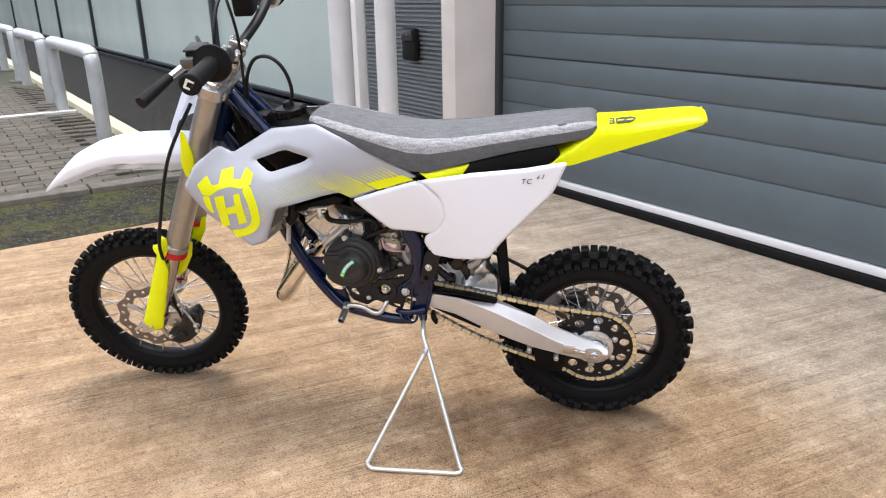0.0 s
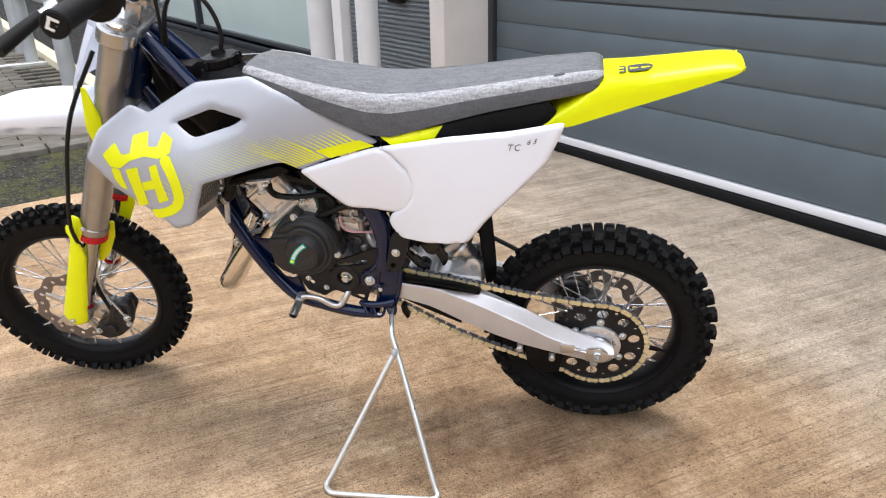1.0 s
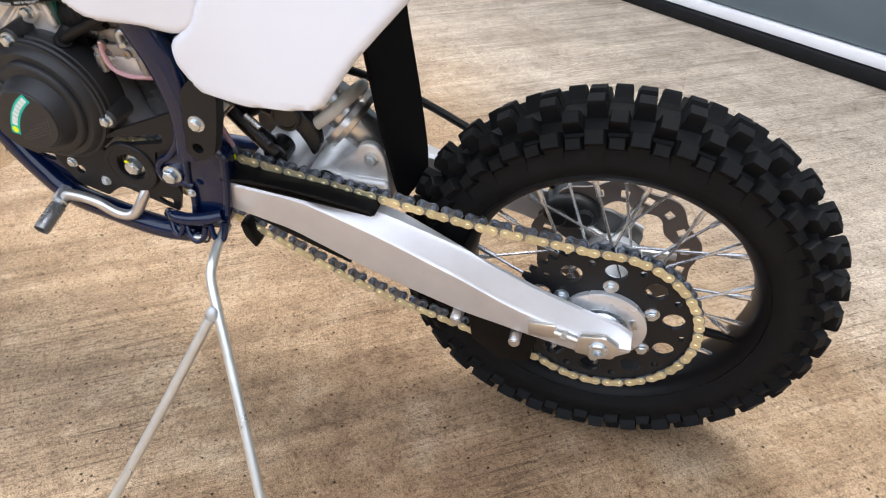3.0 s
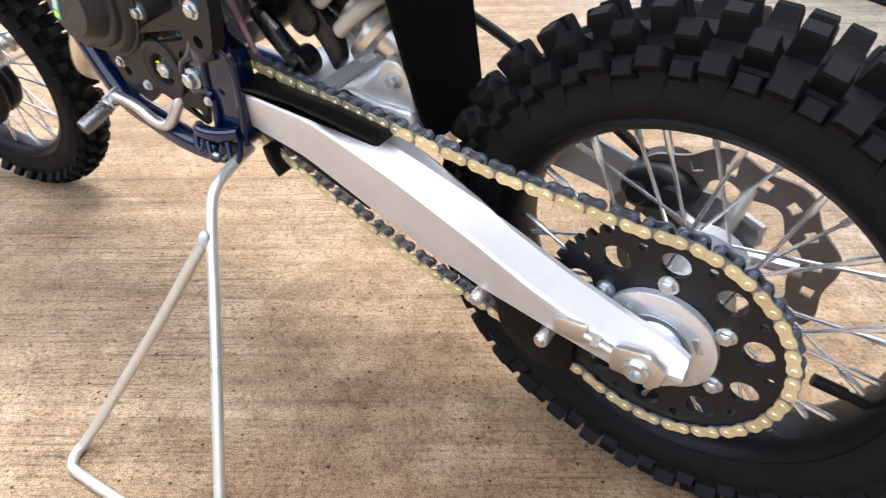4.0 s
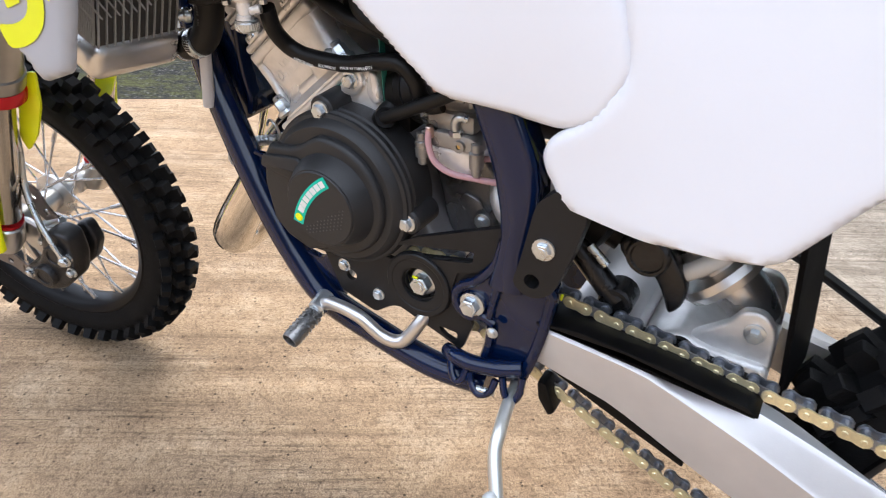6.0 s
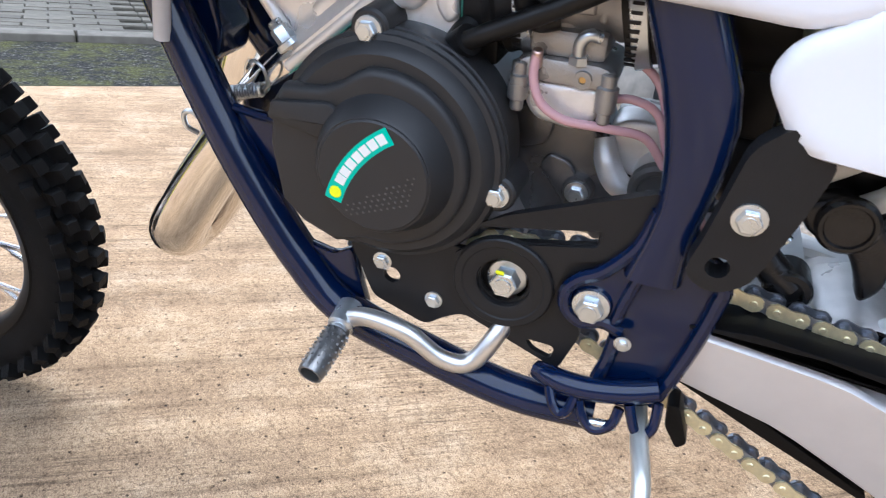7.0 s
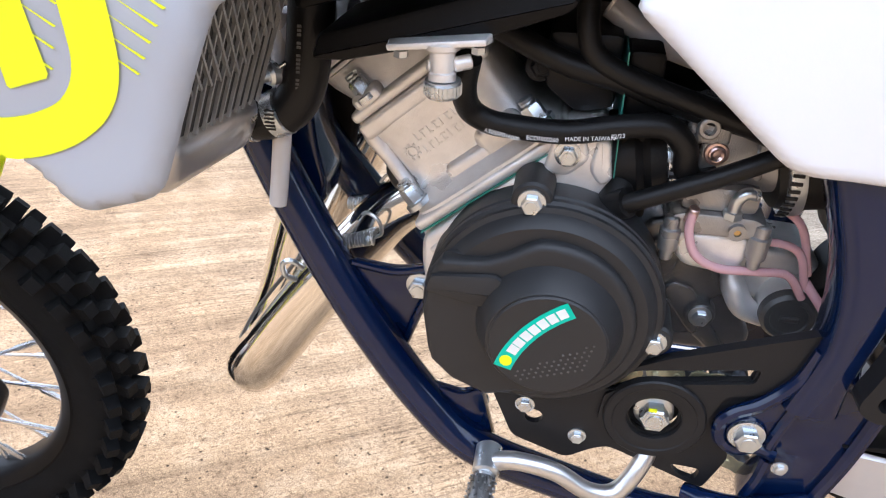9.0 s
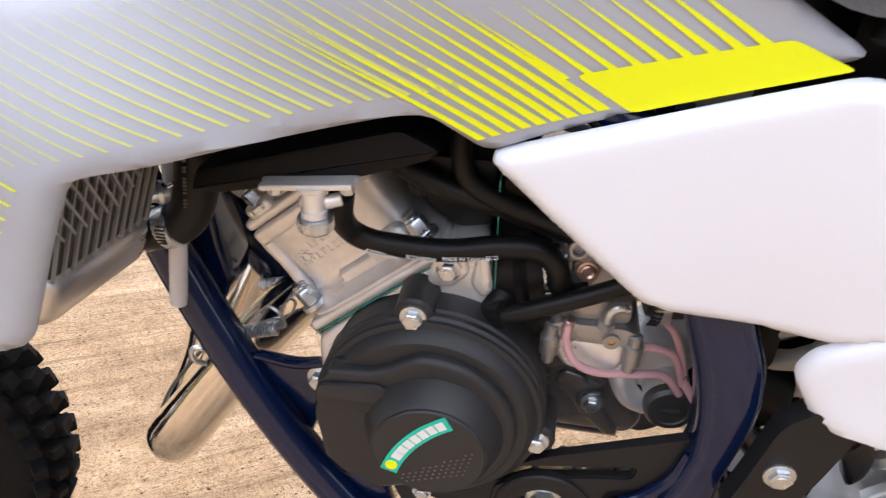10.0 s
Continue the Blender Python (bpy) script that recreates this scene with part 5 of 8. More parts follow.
# -- engine --
bm = bmesh.new()
plate(bm, rounded([(-0.09, 0.455), (-0.1, 0.47), (-0.018, 0.54), (0.0, 0.55), (0.016, 0.52), (0.028, 0.48), (0.032, 0.46), (0.034, 0.42), (0.06, 0.385), (0.06, 0.36), (0.01, 0.345), (-0.05, 0.362), (-0.08, 0.4)], 0.012, 3), -0.04, 0.075, 0.006, 3)
engine = part("crankcase", bm, mat("dull_cast_aluminium", (0.48, 0.48, 0.49), 0.34, 0.5, vary=0.18, scale=50, bump=0.2, bump_scale=700), bike, "dull cast aluminium crankcase")
bm = bmesh.new()
plate(bm, rounded([(-0.094, 0.452), (-0.094, 0.473), (-0.084, 0.4825), (-0.022, 0.5405), (-0.01, 0.556), (0.006, 0.556), (0.0095, 0.547), (0.013, 0.52), (0.02, 0.495), (0.032, 0.472), (0.022, 0.43), (0.0, 0.41), (-0.06, 0.4), (-0.085, 0.41)], 0.007, 3), -0.056, -0.02, 0.005, 3)
part("crankcase_front", bm, CAST, engine, "bright cast front casing")
for pl, y0 in (([(-0.026, 0.527), (-0.021, 0.549), (-0.006, 0.553), (-0.001, 0.537), (-0.012, 0.526)], -0.0605),
               ([(-0.09, 0.466), (-0.082, 0.474), (-0.026, 0.527), (-0.02, 0.52), (-0.06, 0.482), (-0.08, 0.462)], -0.0585),
               ([(-0.001, 0.53), (0.002, 0.55), (0.009, 0.548), (0.0125, 0.525), (0.006, 0.521)], -0.0592)):
    bm = bmesh.new()
    plate(bm, rounded(pl, 0.004, 3), y0, -0.05, 0.0026, 3)
    part("crankcase_boss", bm, CAST, engine)
bolt((-0.0132, -0.0605, 0.54), engine, 0.0062, 0.006)
bm = bmesh.new()
lathe(bm, (-0.045, -0.0585, 0.503), (0, -1, 0), [(0, 0.006), (0.0015, 0.0055), (0.0022, 0.004)], 20)
part("casting_plug", bm, CAST, engine)

E1, E2 = Vector((0.766, 0, 0.643)), Vector((-0.643, 0, 0.766))
CB = Vector((-0.054, 0, 0.511))
CM = Matrix((E1, Vector((0, 1, 0)), E2)).transposed().to_4x4()
CM.translation = CB


def cylpart(nm, boxes, material, label="", parent=None, seg=3):
    bm = bmesh.new()
    for lo, hi, bv in boxes:
        box(bm, lo, hi, bv, None, seg)
    bmesh.ops.transform(bm, matrix=CM, verts=bm.verts)
    return part(nm, bm, material, parent or bike, label, angle=50)


bm = bmesh.new()
loft(bm, [(xc, z, w, 0.0, d) for xc, z, w, d in ((0.0, 0.001, 0.0525, 0.055), (0.0, 0.009, 0.0522, 0.0545), (0.0, 0.0105, 0.05, 0.0515), (0.0, 0.0145, 0.049, 0.0495), (-0.001, 0.0175, 0.045, 0.0455), (-0.002, 0.022, 0.043, 0.0432), (-0.002, 0.03, 0.0425, 0.0427), (-0.002, 0.05, 0.0425, 0.0425), (-0.002, 0.056, 0.0435, 0.043), (-0.002, 0.062, 0.0445, 0.0435))], 7.0, 56)
bmesh.ops.transform(bm, matrix=CM, verts=bm.verts)
cylinder = part("cylinder", bm, CAST, bike, "cast aluminium cylinder with small cast marks", angle=50)
cylpart("cylinder_flange", [((-0.0535, -0.056, 0.0), (0.054, 0.056, 0.0075), 0.003)], CAST, "", cylinder)
cylpart("cylinder_collar", [((-0.0475, -0.0442, 0.0605), (0.043, 0.0442, 0.0715), 0.003)], CAST, "", cylinder)
for lo, hi, bv in (((-0.02, -0.0478, 0.01), (0.014, -0.034, 0.0235), 0.005), ((0.006, -0.0482, 0.01), (0.036, -0.034, 0.031), 0.006)):
    cylpart("cylinder_pad", [(lo, hi, bv)], CAST, "", cylinder, 4)
bm = bmesh.new()
tube(bm, [(-0.0435, -0.034, 0.066), (-0.0455, -0.036, 0.06), (-0.046, -0.0365, 0.045), (-0.0465, -0.0375, 0.03), (-0.047, -0.04, 0.012)], [0.0062, 0.0056, 0.0046, 0.0046, 0.006], 14, 6)
bmesh.ops.transform(bm, matrix=CM, verts=bm.verts)
part("stud_rib", bm, CAST, cylinder, "", angle=60)
cylpart("base_gasket", [((-0.0528, -0.05605, -0.0003), (0.0528, 0.05605, 0.0001), 0)], GREEN, "thin green base gasket", cylinder)
bm = bmesh.new()
for i in range(9):
    k = 2 * math.pi * i / 9
    box(bm, (-0.0009, -0.0431, -0.0009), (0.0009, -0.0422, 0.0009), 0.0003, Matrix.Translation((-0.0295 + 0.0046 * math.cos(k), 0, 0.041 + 0.0046 * math.sin(k))), 1)
lathe(bm, (-0.0295, -0.0422, 0.041), (0, -1, 0), [(0, 0.0036), (0.001, 0.0034), (0.001, 0.0026), (0, 0.0024)], 16)
bmesh.ops.transform(bm, matrix=CM, verts=bm.verts)
part("cast_emblem", bm, CAST, cylinder, "small cast cog shape")
for row, (z0, n) in enumerate(((0.044, 9), (0.0355, 7))):
    for j in range(n):
        bm = bmesh.new()
        x0 = -0.0225 + j * 0.0046
        box(bm, (x0, -0.0429, z0), (x0 + 0.0012, -0.042, z0 + 0.0052), 0.0003, None, 1)
        if j % 3 != 1:
            box(bm, (x0, -0.0429, z0), (x0 + 0.003, -0.042, z0 + 0.0011), 0.0003, None, 1)
        if j % 2:
            box(bm, (x0, -0.0429, z0 + 0.004), (x0 + 0.003, -0.042, z0 + 0.0052), 0.0003, None, 1)
        bmesh.ops.transform(bm, matrix=CM, verts=bm.verts)
        part("cast_mark", bm, CAST, cylinder)
for x, y, z, r in ((-0.0455, -0.046, 0.0125, 0.0062), (0.0435, -0.043, 0.0125, 0.0062), (-0.031, -0.0375, 0.08, 0.0058), (0.026, -0.0375, 0.08, 0.0058)):
    bm = bmesh.new()
    hexbolt(bm, (x, y, z), (0, 0, 1), r, 0.013)
    lathe(bm, (x, y, z + 0.012), (0, 0, 1), [(0, 0.0042), (0.001, 0.0047), (0.002, 0.0042), (0.003, 0.0047), (0.004, 0.0042), (0.005, 0.0047), (0.006, 0.004)], 14)
    bmesh.ops.transform(bm, matrix=CM, verts=bm.verts)
    part("cylinder_nut", bm, STEEL, cylinder, "plated cylinder nut and stud")
bm = bmesh.new()
box(bm, (-0.047, -0.0435, 0.0722), (0.043, 0.0435, 0.0795), 0.003, None, 3)
loft(bm, [(xc, z, w, 0.0, d) for xc, z, w, d in ((-0.003, 0.078, 0.044, 0.036), (-0.007, 0.086, 0.0445, 0.034), (-0.011, 0.095, 0.045, 0.032), (-0.014, 0.102, 0.044, 0.03))], 3.4, 40)
box(bm, (-0.041, -0.0435, 0.076), (-0.021, -0.028, 0.0865), 0.004, None, 3)
box(bm, (0.016, -0.0435, 0.078), (0.036, -0.028, 0.0865), 0.004, None, 3)
bmesh.ops.transform(bm, matrix=CM, verts=bm.verts)
head = part("cylinder_head", bm, CAST, cylinder, "cast cylinder head", angle=50)
for z0, z1, g in ((0.1026, 0.1052, 0.0), (0.1062, 0.1105, 0.0012), (0.1115, 0.1142, 0.0), (0.115, 0.122, 0.0035)):
    cylpart("head_plate", [((-0.0585 + g, -0.031 + g, z0), (0.025, 0.031, z1), 0.0009)], CAST, "", head, 2)
bm = bmesh.new()
a = CB + E1 * -0.026 + E2 * 0.12 + Vector((0, -0.024, 0))
tube(bm, [a + E1 * 0.012 - E2 * 0.006, a, a + Vector((-0.014, -0.012, 0.004)), a + Vector((-0.026, -0.022, -0.002))], [0.016, 0.016, 0.0145, 0.0135], 24, 6)
part("coolant_elbow", bm, CAST, cylinder, "alloy coolant elbow on the head")
bm = bmesh.new()
cyl(bm, CB + E2 * 0.112, CB + E2 * 0.155, 0.012, 0.01, 16, 0.002)
part("spark_plug_cap", bm, HOSE, cylinder, "black spark plug cap")
bm = bmesh.new()
box(bm, (0.012, -0.04, 0.545), (0.03, 0.035, 0.592), 0.004)
reed = part("reed_block", bm, PLASTIC_K, bike, "dark reed valve block behind the cylinder")
bm = bmesh.new()
plate(bm, [(0.0105, 0.595), (0.0112, 0.595), (0.0142, 0.505), (0.0135, 0.505)], -0.0545, 0.036)
part("reed_gasket", bm, GREEN, reed, "thin green gasket edge", smooth=False)
bm = bmesh.new()
plate(bm, rounded([(-0.03, 0.57), (-0.012, 0.556), (0.008, 0.56), (0.009, 0.6), (-0.03, 0.6)], 0.004, 2), -0.042, 0.036, 0.003)
part("reed_cage", bm, BLACKMETAL, reed, "black reed cage casting")
bm = bmesh.new()
plate(bm, rounded([(0.0118, 0.595), (0.03, 0.595), (0.034, 0.5), (0.0148, 0.5)], 0.003, 2), -0.05, 0.036, 0.002)
part("reed_flange", bm, PLASTIC_K, reed)
bm = bmesh.new()
hexbolt(bm, (-0.034, -0.034, 0.578), (0.3, -1, 0.3), 0.006, 0.008)
part("reed_bolt", bm, BLACKMETAL, reed, "dark reed cage bolt")

# ignition cover: a deep stepped drum in matt black
CC = Vector((-0.017, -0.08, 0.452))
bm = bmesh.new()
lathe(bm, CC + Vector((0, 0.034, 0)), (0, -1, 0), [(0, 0.066), (0.001, 0.068), (0.027, 0.0685), (0.0285, 0.067), (0.03, 0.067), (0.031, 0.0688), (0.0345, 0.0688), (0.0362, 0.0672), (0.0385, 0.0668), (0.0395, 0.064), (0.0445, 0.0615), (0.047, 0.0585)], 96)
plate(bm, rounded([(-0.0815, 0.412), (-0.0865, 0.45), (-0.083, 0.479), (-0.064, 0.492), (-0.02, 0.505), (0.03, 0.45), (-0.01, 0.392), (-0.045, 0.39), (-0.068, 0.4)], 0.01, 4), CC.y + 0.034, CC.y - 0.0125, 0.004, 3)
cover = part("ignition_cover", bm, COVER, bike, "stepped matt black ignition cover", angle=30)
IC = Vector((-0.0125, -0.1, 0.4515))
swoosh = [(CC.x + 0.0525 * math.cos(k), CC.z + 0.0525 * math.sin(k)) for k in np.linspace(radians(-100), radians(96), 40)]
swoosh += [(-0.03, 0.5005), (-0.0385, 0.4945), (-0.05, 0.4895), (-0.074, 0.4875), (-0.081, 0.477), (-0.0845, 0.45), (-0.079, 0.416), (-0.066, 0.403), (-0.044, 0.394)]
bm = bmesh.new()
plate(bm, swoosh, CC.y - 0.006, CC.y - 0.0195, 0.0045, 4)
part("cover_step", bm, COVER, cover, angle=25)
bm = bmesh.new()
lathe(bm, IC + Vector((0, 0.003, 0)), (0, -1, 0), [(0, 0.0415), (0.002, 0.041), (0.004, 0.0402), (0.0165, 0.0345), (0.0182, 0.0332), (0.0185, 0.031)], 72)
plate(bm, rounded([(-0.083, 0.468), (-0.0795, 0.4795), (-0.043, 0.4835), (-0.03, 0.47), (-0.05, 0.461)], 0.003, 2), CC.y - 0.018, CC.y - 0.0235, 0.003, 2)
part("cover_cap", bm, COVER, cover, angle=25)
bm = bmesh.new()
lathe(bm, IC + Vector((0.0005, -0.012, 0.0005)), (0, -1, 0), [(0, 0.0325), (0.0042, 0.0322), (0.0052, 0.0312)], 64)
disc = part("cover_disc", bm, COVER, cover)
DY = IC.y - 0.0173
for p in ((-0.029, 0.5195), (0.048, 0.4381)):
    bm = bmesh.new()
    e = Vector((p[0] - CC.x, 0, p[1] - CC.z)).normalized()
    cyl(bm, (p[0], CC.y + 0.03, p[1]), (p[0], CC.y - 0.0015, p[1]), 0.0118, 0.0112, 28, 0.0015)
    cyl(bm, Vector((p[0], CC.y + 0.03, p[1])) - e * 0.011, Vector((p[0], CC.y - 0.0015, p[1])) - e * 0.011, 0.0118, 0.0112, 28, 0.0015)
    part("bolt_boss", bm, COVER, cover)
    bolt((p[0], CC.y - 0.0015, p[1]), cover, 0.0066, 0.006)
for p in ((-0.0606, 0.3546), (-0.0532, 0.3317)):
    bolt((p[0], -0.035, p[1]), engine, 0.0058, 0.006)
SX_, SZ_ = 0.0365, 0.4145


def arc_band(r0, r1, a0, a1, y, n=14):
    bm = bmesh.new()
    pts = [(SX_ + r1 * math.cos(k), SZ_ + r1 * math.sin(k)) for k in np.linspace(a0, a1, n)]
    pts += [(SX_ + r0 * math.cos(k), SZ_ + r0 * math.sin(k)) for k in np.linspace(a1, a0, n)]
    plate(bm, pts, y, y - 0.0003)
    return bm


part("oil_sticker", arc_band(0.0692, 0.0792, radians(164.5), radians(121), DY), TEAL, disc, "teal arc sticker with plain white and yellow shapes", smooth=False)
for i in range(7):
    k0 = radians(155.5 - i * 4.75)
    part("sticker_bar", arc_band(0.0714, 0.077, k0, k0 - radians(3.9 if i else 4.3), DY - 0.0004, 4), STICKW, disc, "", smooth=False)
bm = bmesh.new()
k = radians(160.3)
lathe(bm, (SX_ + 0.0742 * math.cos(k), DY - 0.0003, SZ_ + 0.0742 * math.sin(k)), (0, -1, 0), [(0, 0.0036), (0.0004, 0.0035)], 16)
part("sticker_dot", bm, YELLOW, disc)
bm = bmesh.new()
for i in range(13):
    for j in range(7):
        x, z = -0.0225 + i * 0.0036 + j * 0.0008, -0.0285 + j * 0.0034 + i * 0.0014
        if math.hypot(x, z) < 0.0295 and z < -0.0095 + x * 0.68:
            lathe(bm, (IC.x + x, DY + 0.0004, IC.z + z), (0, -1, 0), [(0, 0.0009), (0.0007, 0.0006)], 6)
tagged(part("grip_dots", bm, DARKCAST, disc, "rows of small raised dots"), kind="stuff")

# chain side guard
GSLOT = [(0.0215, 0.3985), (0.0305, 0.41), (0.043, 0.4168), (0.1085, 0.4295), (0.1072, 0.4195), (0.0448, 0.4072), (0.032, 0.3982)]
gp = rounded([(-0.0465, 0.395), (-0.0269, 0.348), (0.0095, 0.335), (0.024, 0.346), (0.0346, 0.351), (0.0554, 0.343), (0.0974, 0.326), (0.108, 0.357), (0.094, 0.383), (0.1152, 0.404), (0.1407, 0.441), (0.136, 0.4594), (0.0576, 0.4277), (0.0341, 0.4126), (-0.01, 0.405)], 0.005, 3)
guard = part("sprocket_guard", holed_plate([gp, ring_pts(0.058, 0.3825, 0.015, 28), GSLOT, ring_pts(-0.0143, 0.367, 0.0058, 14), rounded([(0.074, 0.344), (0.094, 0.343), (0.092, 0.332), (0.08, 0.336)], 0.004, 3)], -0.0815, -0.077), BLACKMETAL, bike, "matt black sprocket guard with slots", smooth=False)
ridge = rounded([(0.0245, 0.375), (0.0265, 0.3955), (0.036, 0.4025), (0.046, 0.4068), (0.1085, 0.4192), (0.11, 0.4302), (0.0428, 0.4175), (0.0295, 0.411), (0.0205, 0.399), (0.019, 0.401), (0.032, 0.4145), (0.0576, 0.4285), (0.136, 0.4594), (0.14, 0.441), (0.114, 0.4115), (0.095, 0.407), (0.088, 0.383), (0.076, 0.358), (0.056, 0.3515), (0.036, 0.358)], 0.003, 2)
part("guard_ridge", holed_plate([ridge, ring_pts(0.058, 0.3825, 0.0165, 28)], -0.084, -0.0816), BLACKMETAL, guard, smooth=False)
bm = bmesh.new()
lathe(bm, (0.058, -0.0814, 0.3825), (0, -1, 0), [(0, 0.031), (0.0042, 0.0305), (0.0052, 0.0295), (0.0052, 0.0255), (0.0045, 0.0245), (0.0045, 0.0185), (0.0035, 0.0165), (0.001, 0.016)], 48, cap=False)
part("guard_ring", bm, BLACKMETAL, guard)
bolt((0.0585, -0.074, 0.3815), guard, 0.0105, 0.012)
bm = bmesh.new()
box(bm, (0.0535, -0.087, 0.3895), (0.0585, -0.0855, 0.3915), 0.0004)
part("paint_dab", bm, YELLOW, guard, "yellow paint dab by the bolt")
bolt((0.0145, -0.0815, 0.3562), guard, 0.005, 0.004)
bolt((-0.0205, -0.0815, 0.3765), guard, 0.0054, 0.004)
bolt((0.111, -0.0875, 0.3842), None, 0.0092, 0.009)
bolt((0.1325, -0.095, 0.368), None, 0.0042, 0.003)
bm = bmesh.new()
plate(bm, rounded([(0.03, 0.47), (0.05, 0.484), (0.08, 0.476), (0.097, 0.45), (0.1, 0.437), (0.123, 0.3993), (0.115, 0.385), (0.05, 0.385)], 0.006, 3), -0.0125, 0.05, 0.004, 3)
case2 = part("gear_housing", bm, mat("weathered_casting", (0.24, 0.24, 0.245), 0.27, 0.75, vary=0.3, scale=50, bump=0.2, bump_scale=900), bike, "dark grey casting below the carburettor", angle=45)
for pl, y1 in (([(0.058, 0.43), (0.064, 0.44), (0.078, 0.436), (0.092, 0.412), (0.108, 0.388), (0.1, 0.384), (0.078, 0.404)], -0.0165), ([(0.036, 0.46), (0.05, 0.472), (0.066, 0.462), (0.062, 0.446), (0.045, 0.44)], -0.019)):
    bm = bmesh.new()
    plate(bm, rounded(pl, 0.004, 3), -0.012, y1, 0.002, 3)
    part("casting_web", bm, case2.data.materials[0], case2, angle=50)
bm = bmesh.new()
lathe(bm, (0.0848, -0.012, 0.418), (0, -1, 0), [(0, 0.0105), (0.0065, 0.01), (0.0085, 0.0088)], 28)
part("bolt_boss", bm, case2.data.materials[0], case2)
bolt((0.0848, -0.0205, 0.418), case2, 0.0064, 0.005)
bm = bmesh.new()
lathe(bm, (0.134, -0.008, 0.437), (0, -1, 0), [(0, 0.0185), (0.02, 0.018), (0.022, 0.0165)], 32)
plate(bm, rounded([(0.096, 0.462), (0.108, 0.47), (0.146, 0.468), (0.158, 0.44), (0.15, 0.424), (0.125, 0.43), (0.106, 0.436)], 0.008, 3), -0.016, 0.03, 0.004, 3)
tube(bm, [(0.096, -0.016, 0.456), (0.1, -0.021, 0.444), (0.108, -0.024, 0.432), (0.122, -0.024, 0.425)], [0.006, 0.008, 0.008, 0.006], 14)
knob = part("clutch_housing", bm, CAST, bike, "pale cast housing behind the carburettor", angle=45)
bm = bmesh.new()
lathe(bm, (0.132, -0.03, 0.436), (0, -1, 0), [(0, 0.0168), (0.006, 0.0166), (0.0085, 0.0145), (0.0085, 0.0115), (0.0072, 0.0108)], 40)
box(bm, (0.126, -0.0385, 0.4335), (0.138, -0.0372, 0.4375), 0.0012, None, 2)
part("round_cap", bm, DARKCAST, knob, "round dark grey cap")

# gear lever with a knurled folding tip
bm = bmesh.new()
tube(bm, [(-0.04, -0.098, 0.336), (-0.0235, -0.099, 0.343), (0.003, -0.098, 0.338), (0.026, -0.096, 0.323), (0.044, -0.092, 0.3225), (0.057, -0.083, 0.341), (0.066, -0.066, 0.362)], [0.0062, 0.006, 0.006, 0.006, 0.0062, 0.0062, 0.0062], 14)
lever = part("gear_lever", bm, ALLOY, bike, "polished alloy gear lever")
bm = bmesh.new()
cyl(bm, (-0.04, -0.086, 0.339), (-0.04, -0.106, 0.334), 0.0088, 0.0088, 24, 0.0015)
lathe(bm, (-0.04, -0.106, 0.334), (0, -1, -0.25), [(0, 0.0062), (0.002, 0.006), (0.002, 0.0035), (0.0005, 0.003)], 18)
part("lever_joint", bm, STEEL, lever)
bm = bmesh.new()
a, b = Vector((-0.0405, -0.101, 0.333)), Vector((-0.0435, -0.14, 0.322))
lathe(bm, a, b - a, [(0, 0.006), (0.004, 0.0075), (0.038, 0.0085), (0.041, 0.008), (0.041, 0.0065), (0.03, 0.006)], 24)
d = (b - a).normalized()
s_, t_ = basis(d)
for i in range(7):
    for j in range(12):
        k = 2 * math.pi * (j + (i % 2) * 0.5) / 12
        q = a + d * (0.008 + i * 0.0045)
        e = s_ * math.cos(k) + t_ * math.sin(k)
        cyl(bm, q + e * 0.0072, q + e * 0.0092, 0.0011, 0.0007, 5)
part("lever_tip", bm, mat("knurled_steel", (0.26, 0.26, 0.26), 0.32, 0.85, vary=0.15, scale=80), lever, "knurled grey folding tip")

# exhaust header in bright chrome: down from the port, round a tight bend, up and back on the far side
bm = bmesh.new()
tube(bm, [(-0.098, 0, 0.48), (-0.125, -0.002, 0.46), (-0.155, -0.006, 0.425), (-0.19, -0.01, 0.378), (-0.22, -0.012, 0.335), (-0.2395, -0.006, 0.307), (-0.2445, 0.014, 0.299), (-0.238, 0.036, 0.312), (-0.226, 0.052, 0.345), (-0.212, 0.062, 0.39), (-0.195, 0.07, 0.44), (-0.17, 0.08, 0.5), (-0.11, 0.09, 0.57), (-0.04, 0.095, 0.6), (0.06, 0.095, 0.62)], [0.019, 0.019, 0.0205, 0.0215, 0.0225, 0.0235, 0.0245, 0.026, 0.028, 0.031, 0.034, 0.037, 0.04, 0.045, 0.04], 32, 8)
ex = part("exhaust", bm, CHROME, bike, "bright chromed exhaust header bend", angle=80)
for pts in ([(-0.255, 0.004, 0.284), (-0.262, 0.008, 0.302), (-0.25, 0.012, 0.335), (-0.225, 0.012, 0.372), (-0.195, 0.01, 0.412)],):
    bm = bmesh.new()
    tube(bm, pts, 0.0016, 8)
    part("weld_seam", bm, DARKCAST, ex, "long weld seam of the pipe halves")
bm = bmesh.new()
cyl(bm, CB + E1 * -0.034 + E2 * 0.024, CB + E1 * -0.062 + E2 * 0.012, 0.027, 0.024, 28, 0.003)
box(bm, (-0.052, -0.036, 0.012), (-0.042, 0.036, 0.045), 0.004, CM, 3)
part("exhaust_flange", bm, DARKCAST, ex, "grey exhaust spigot")
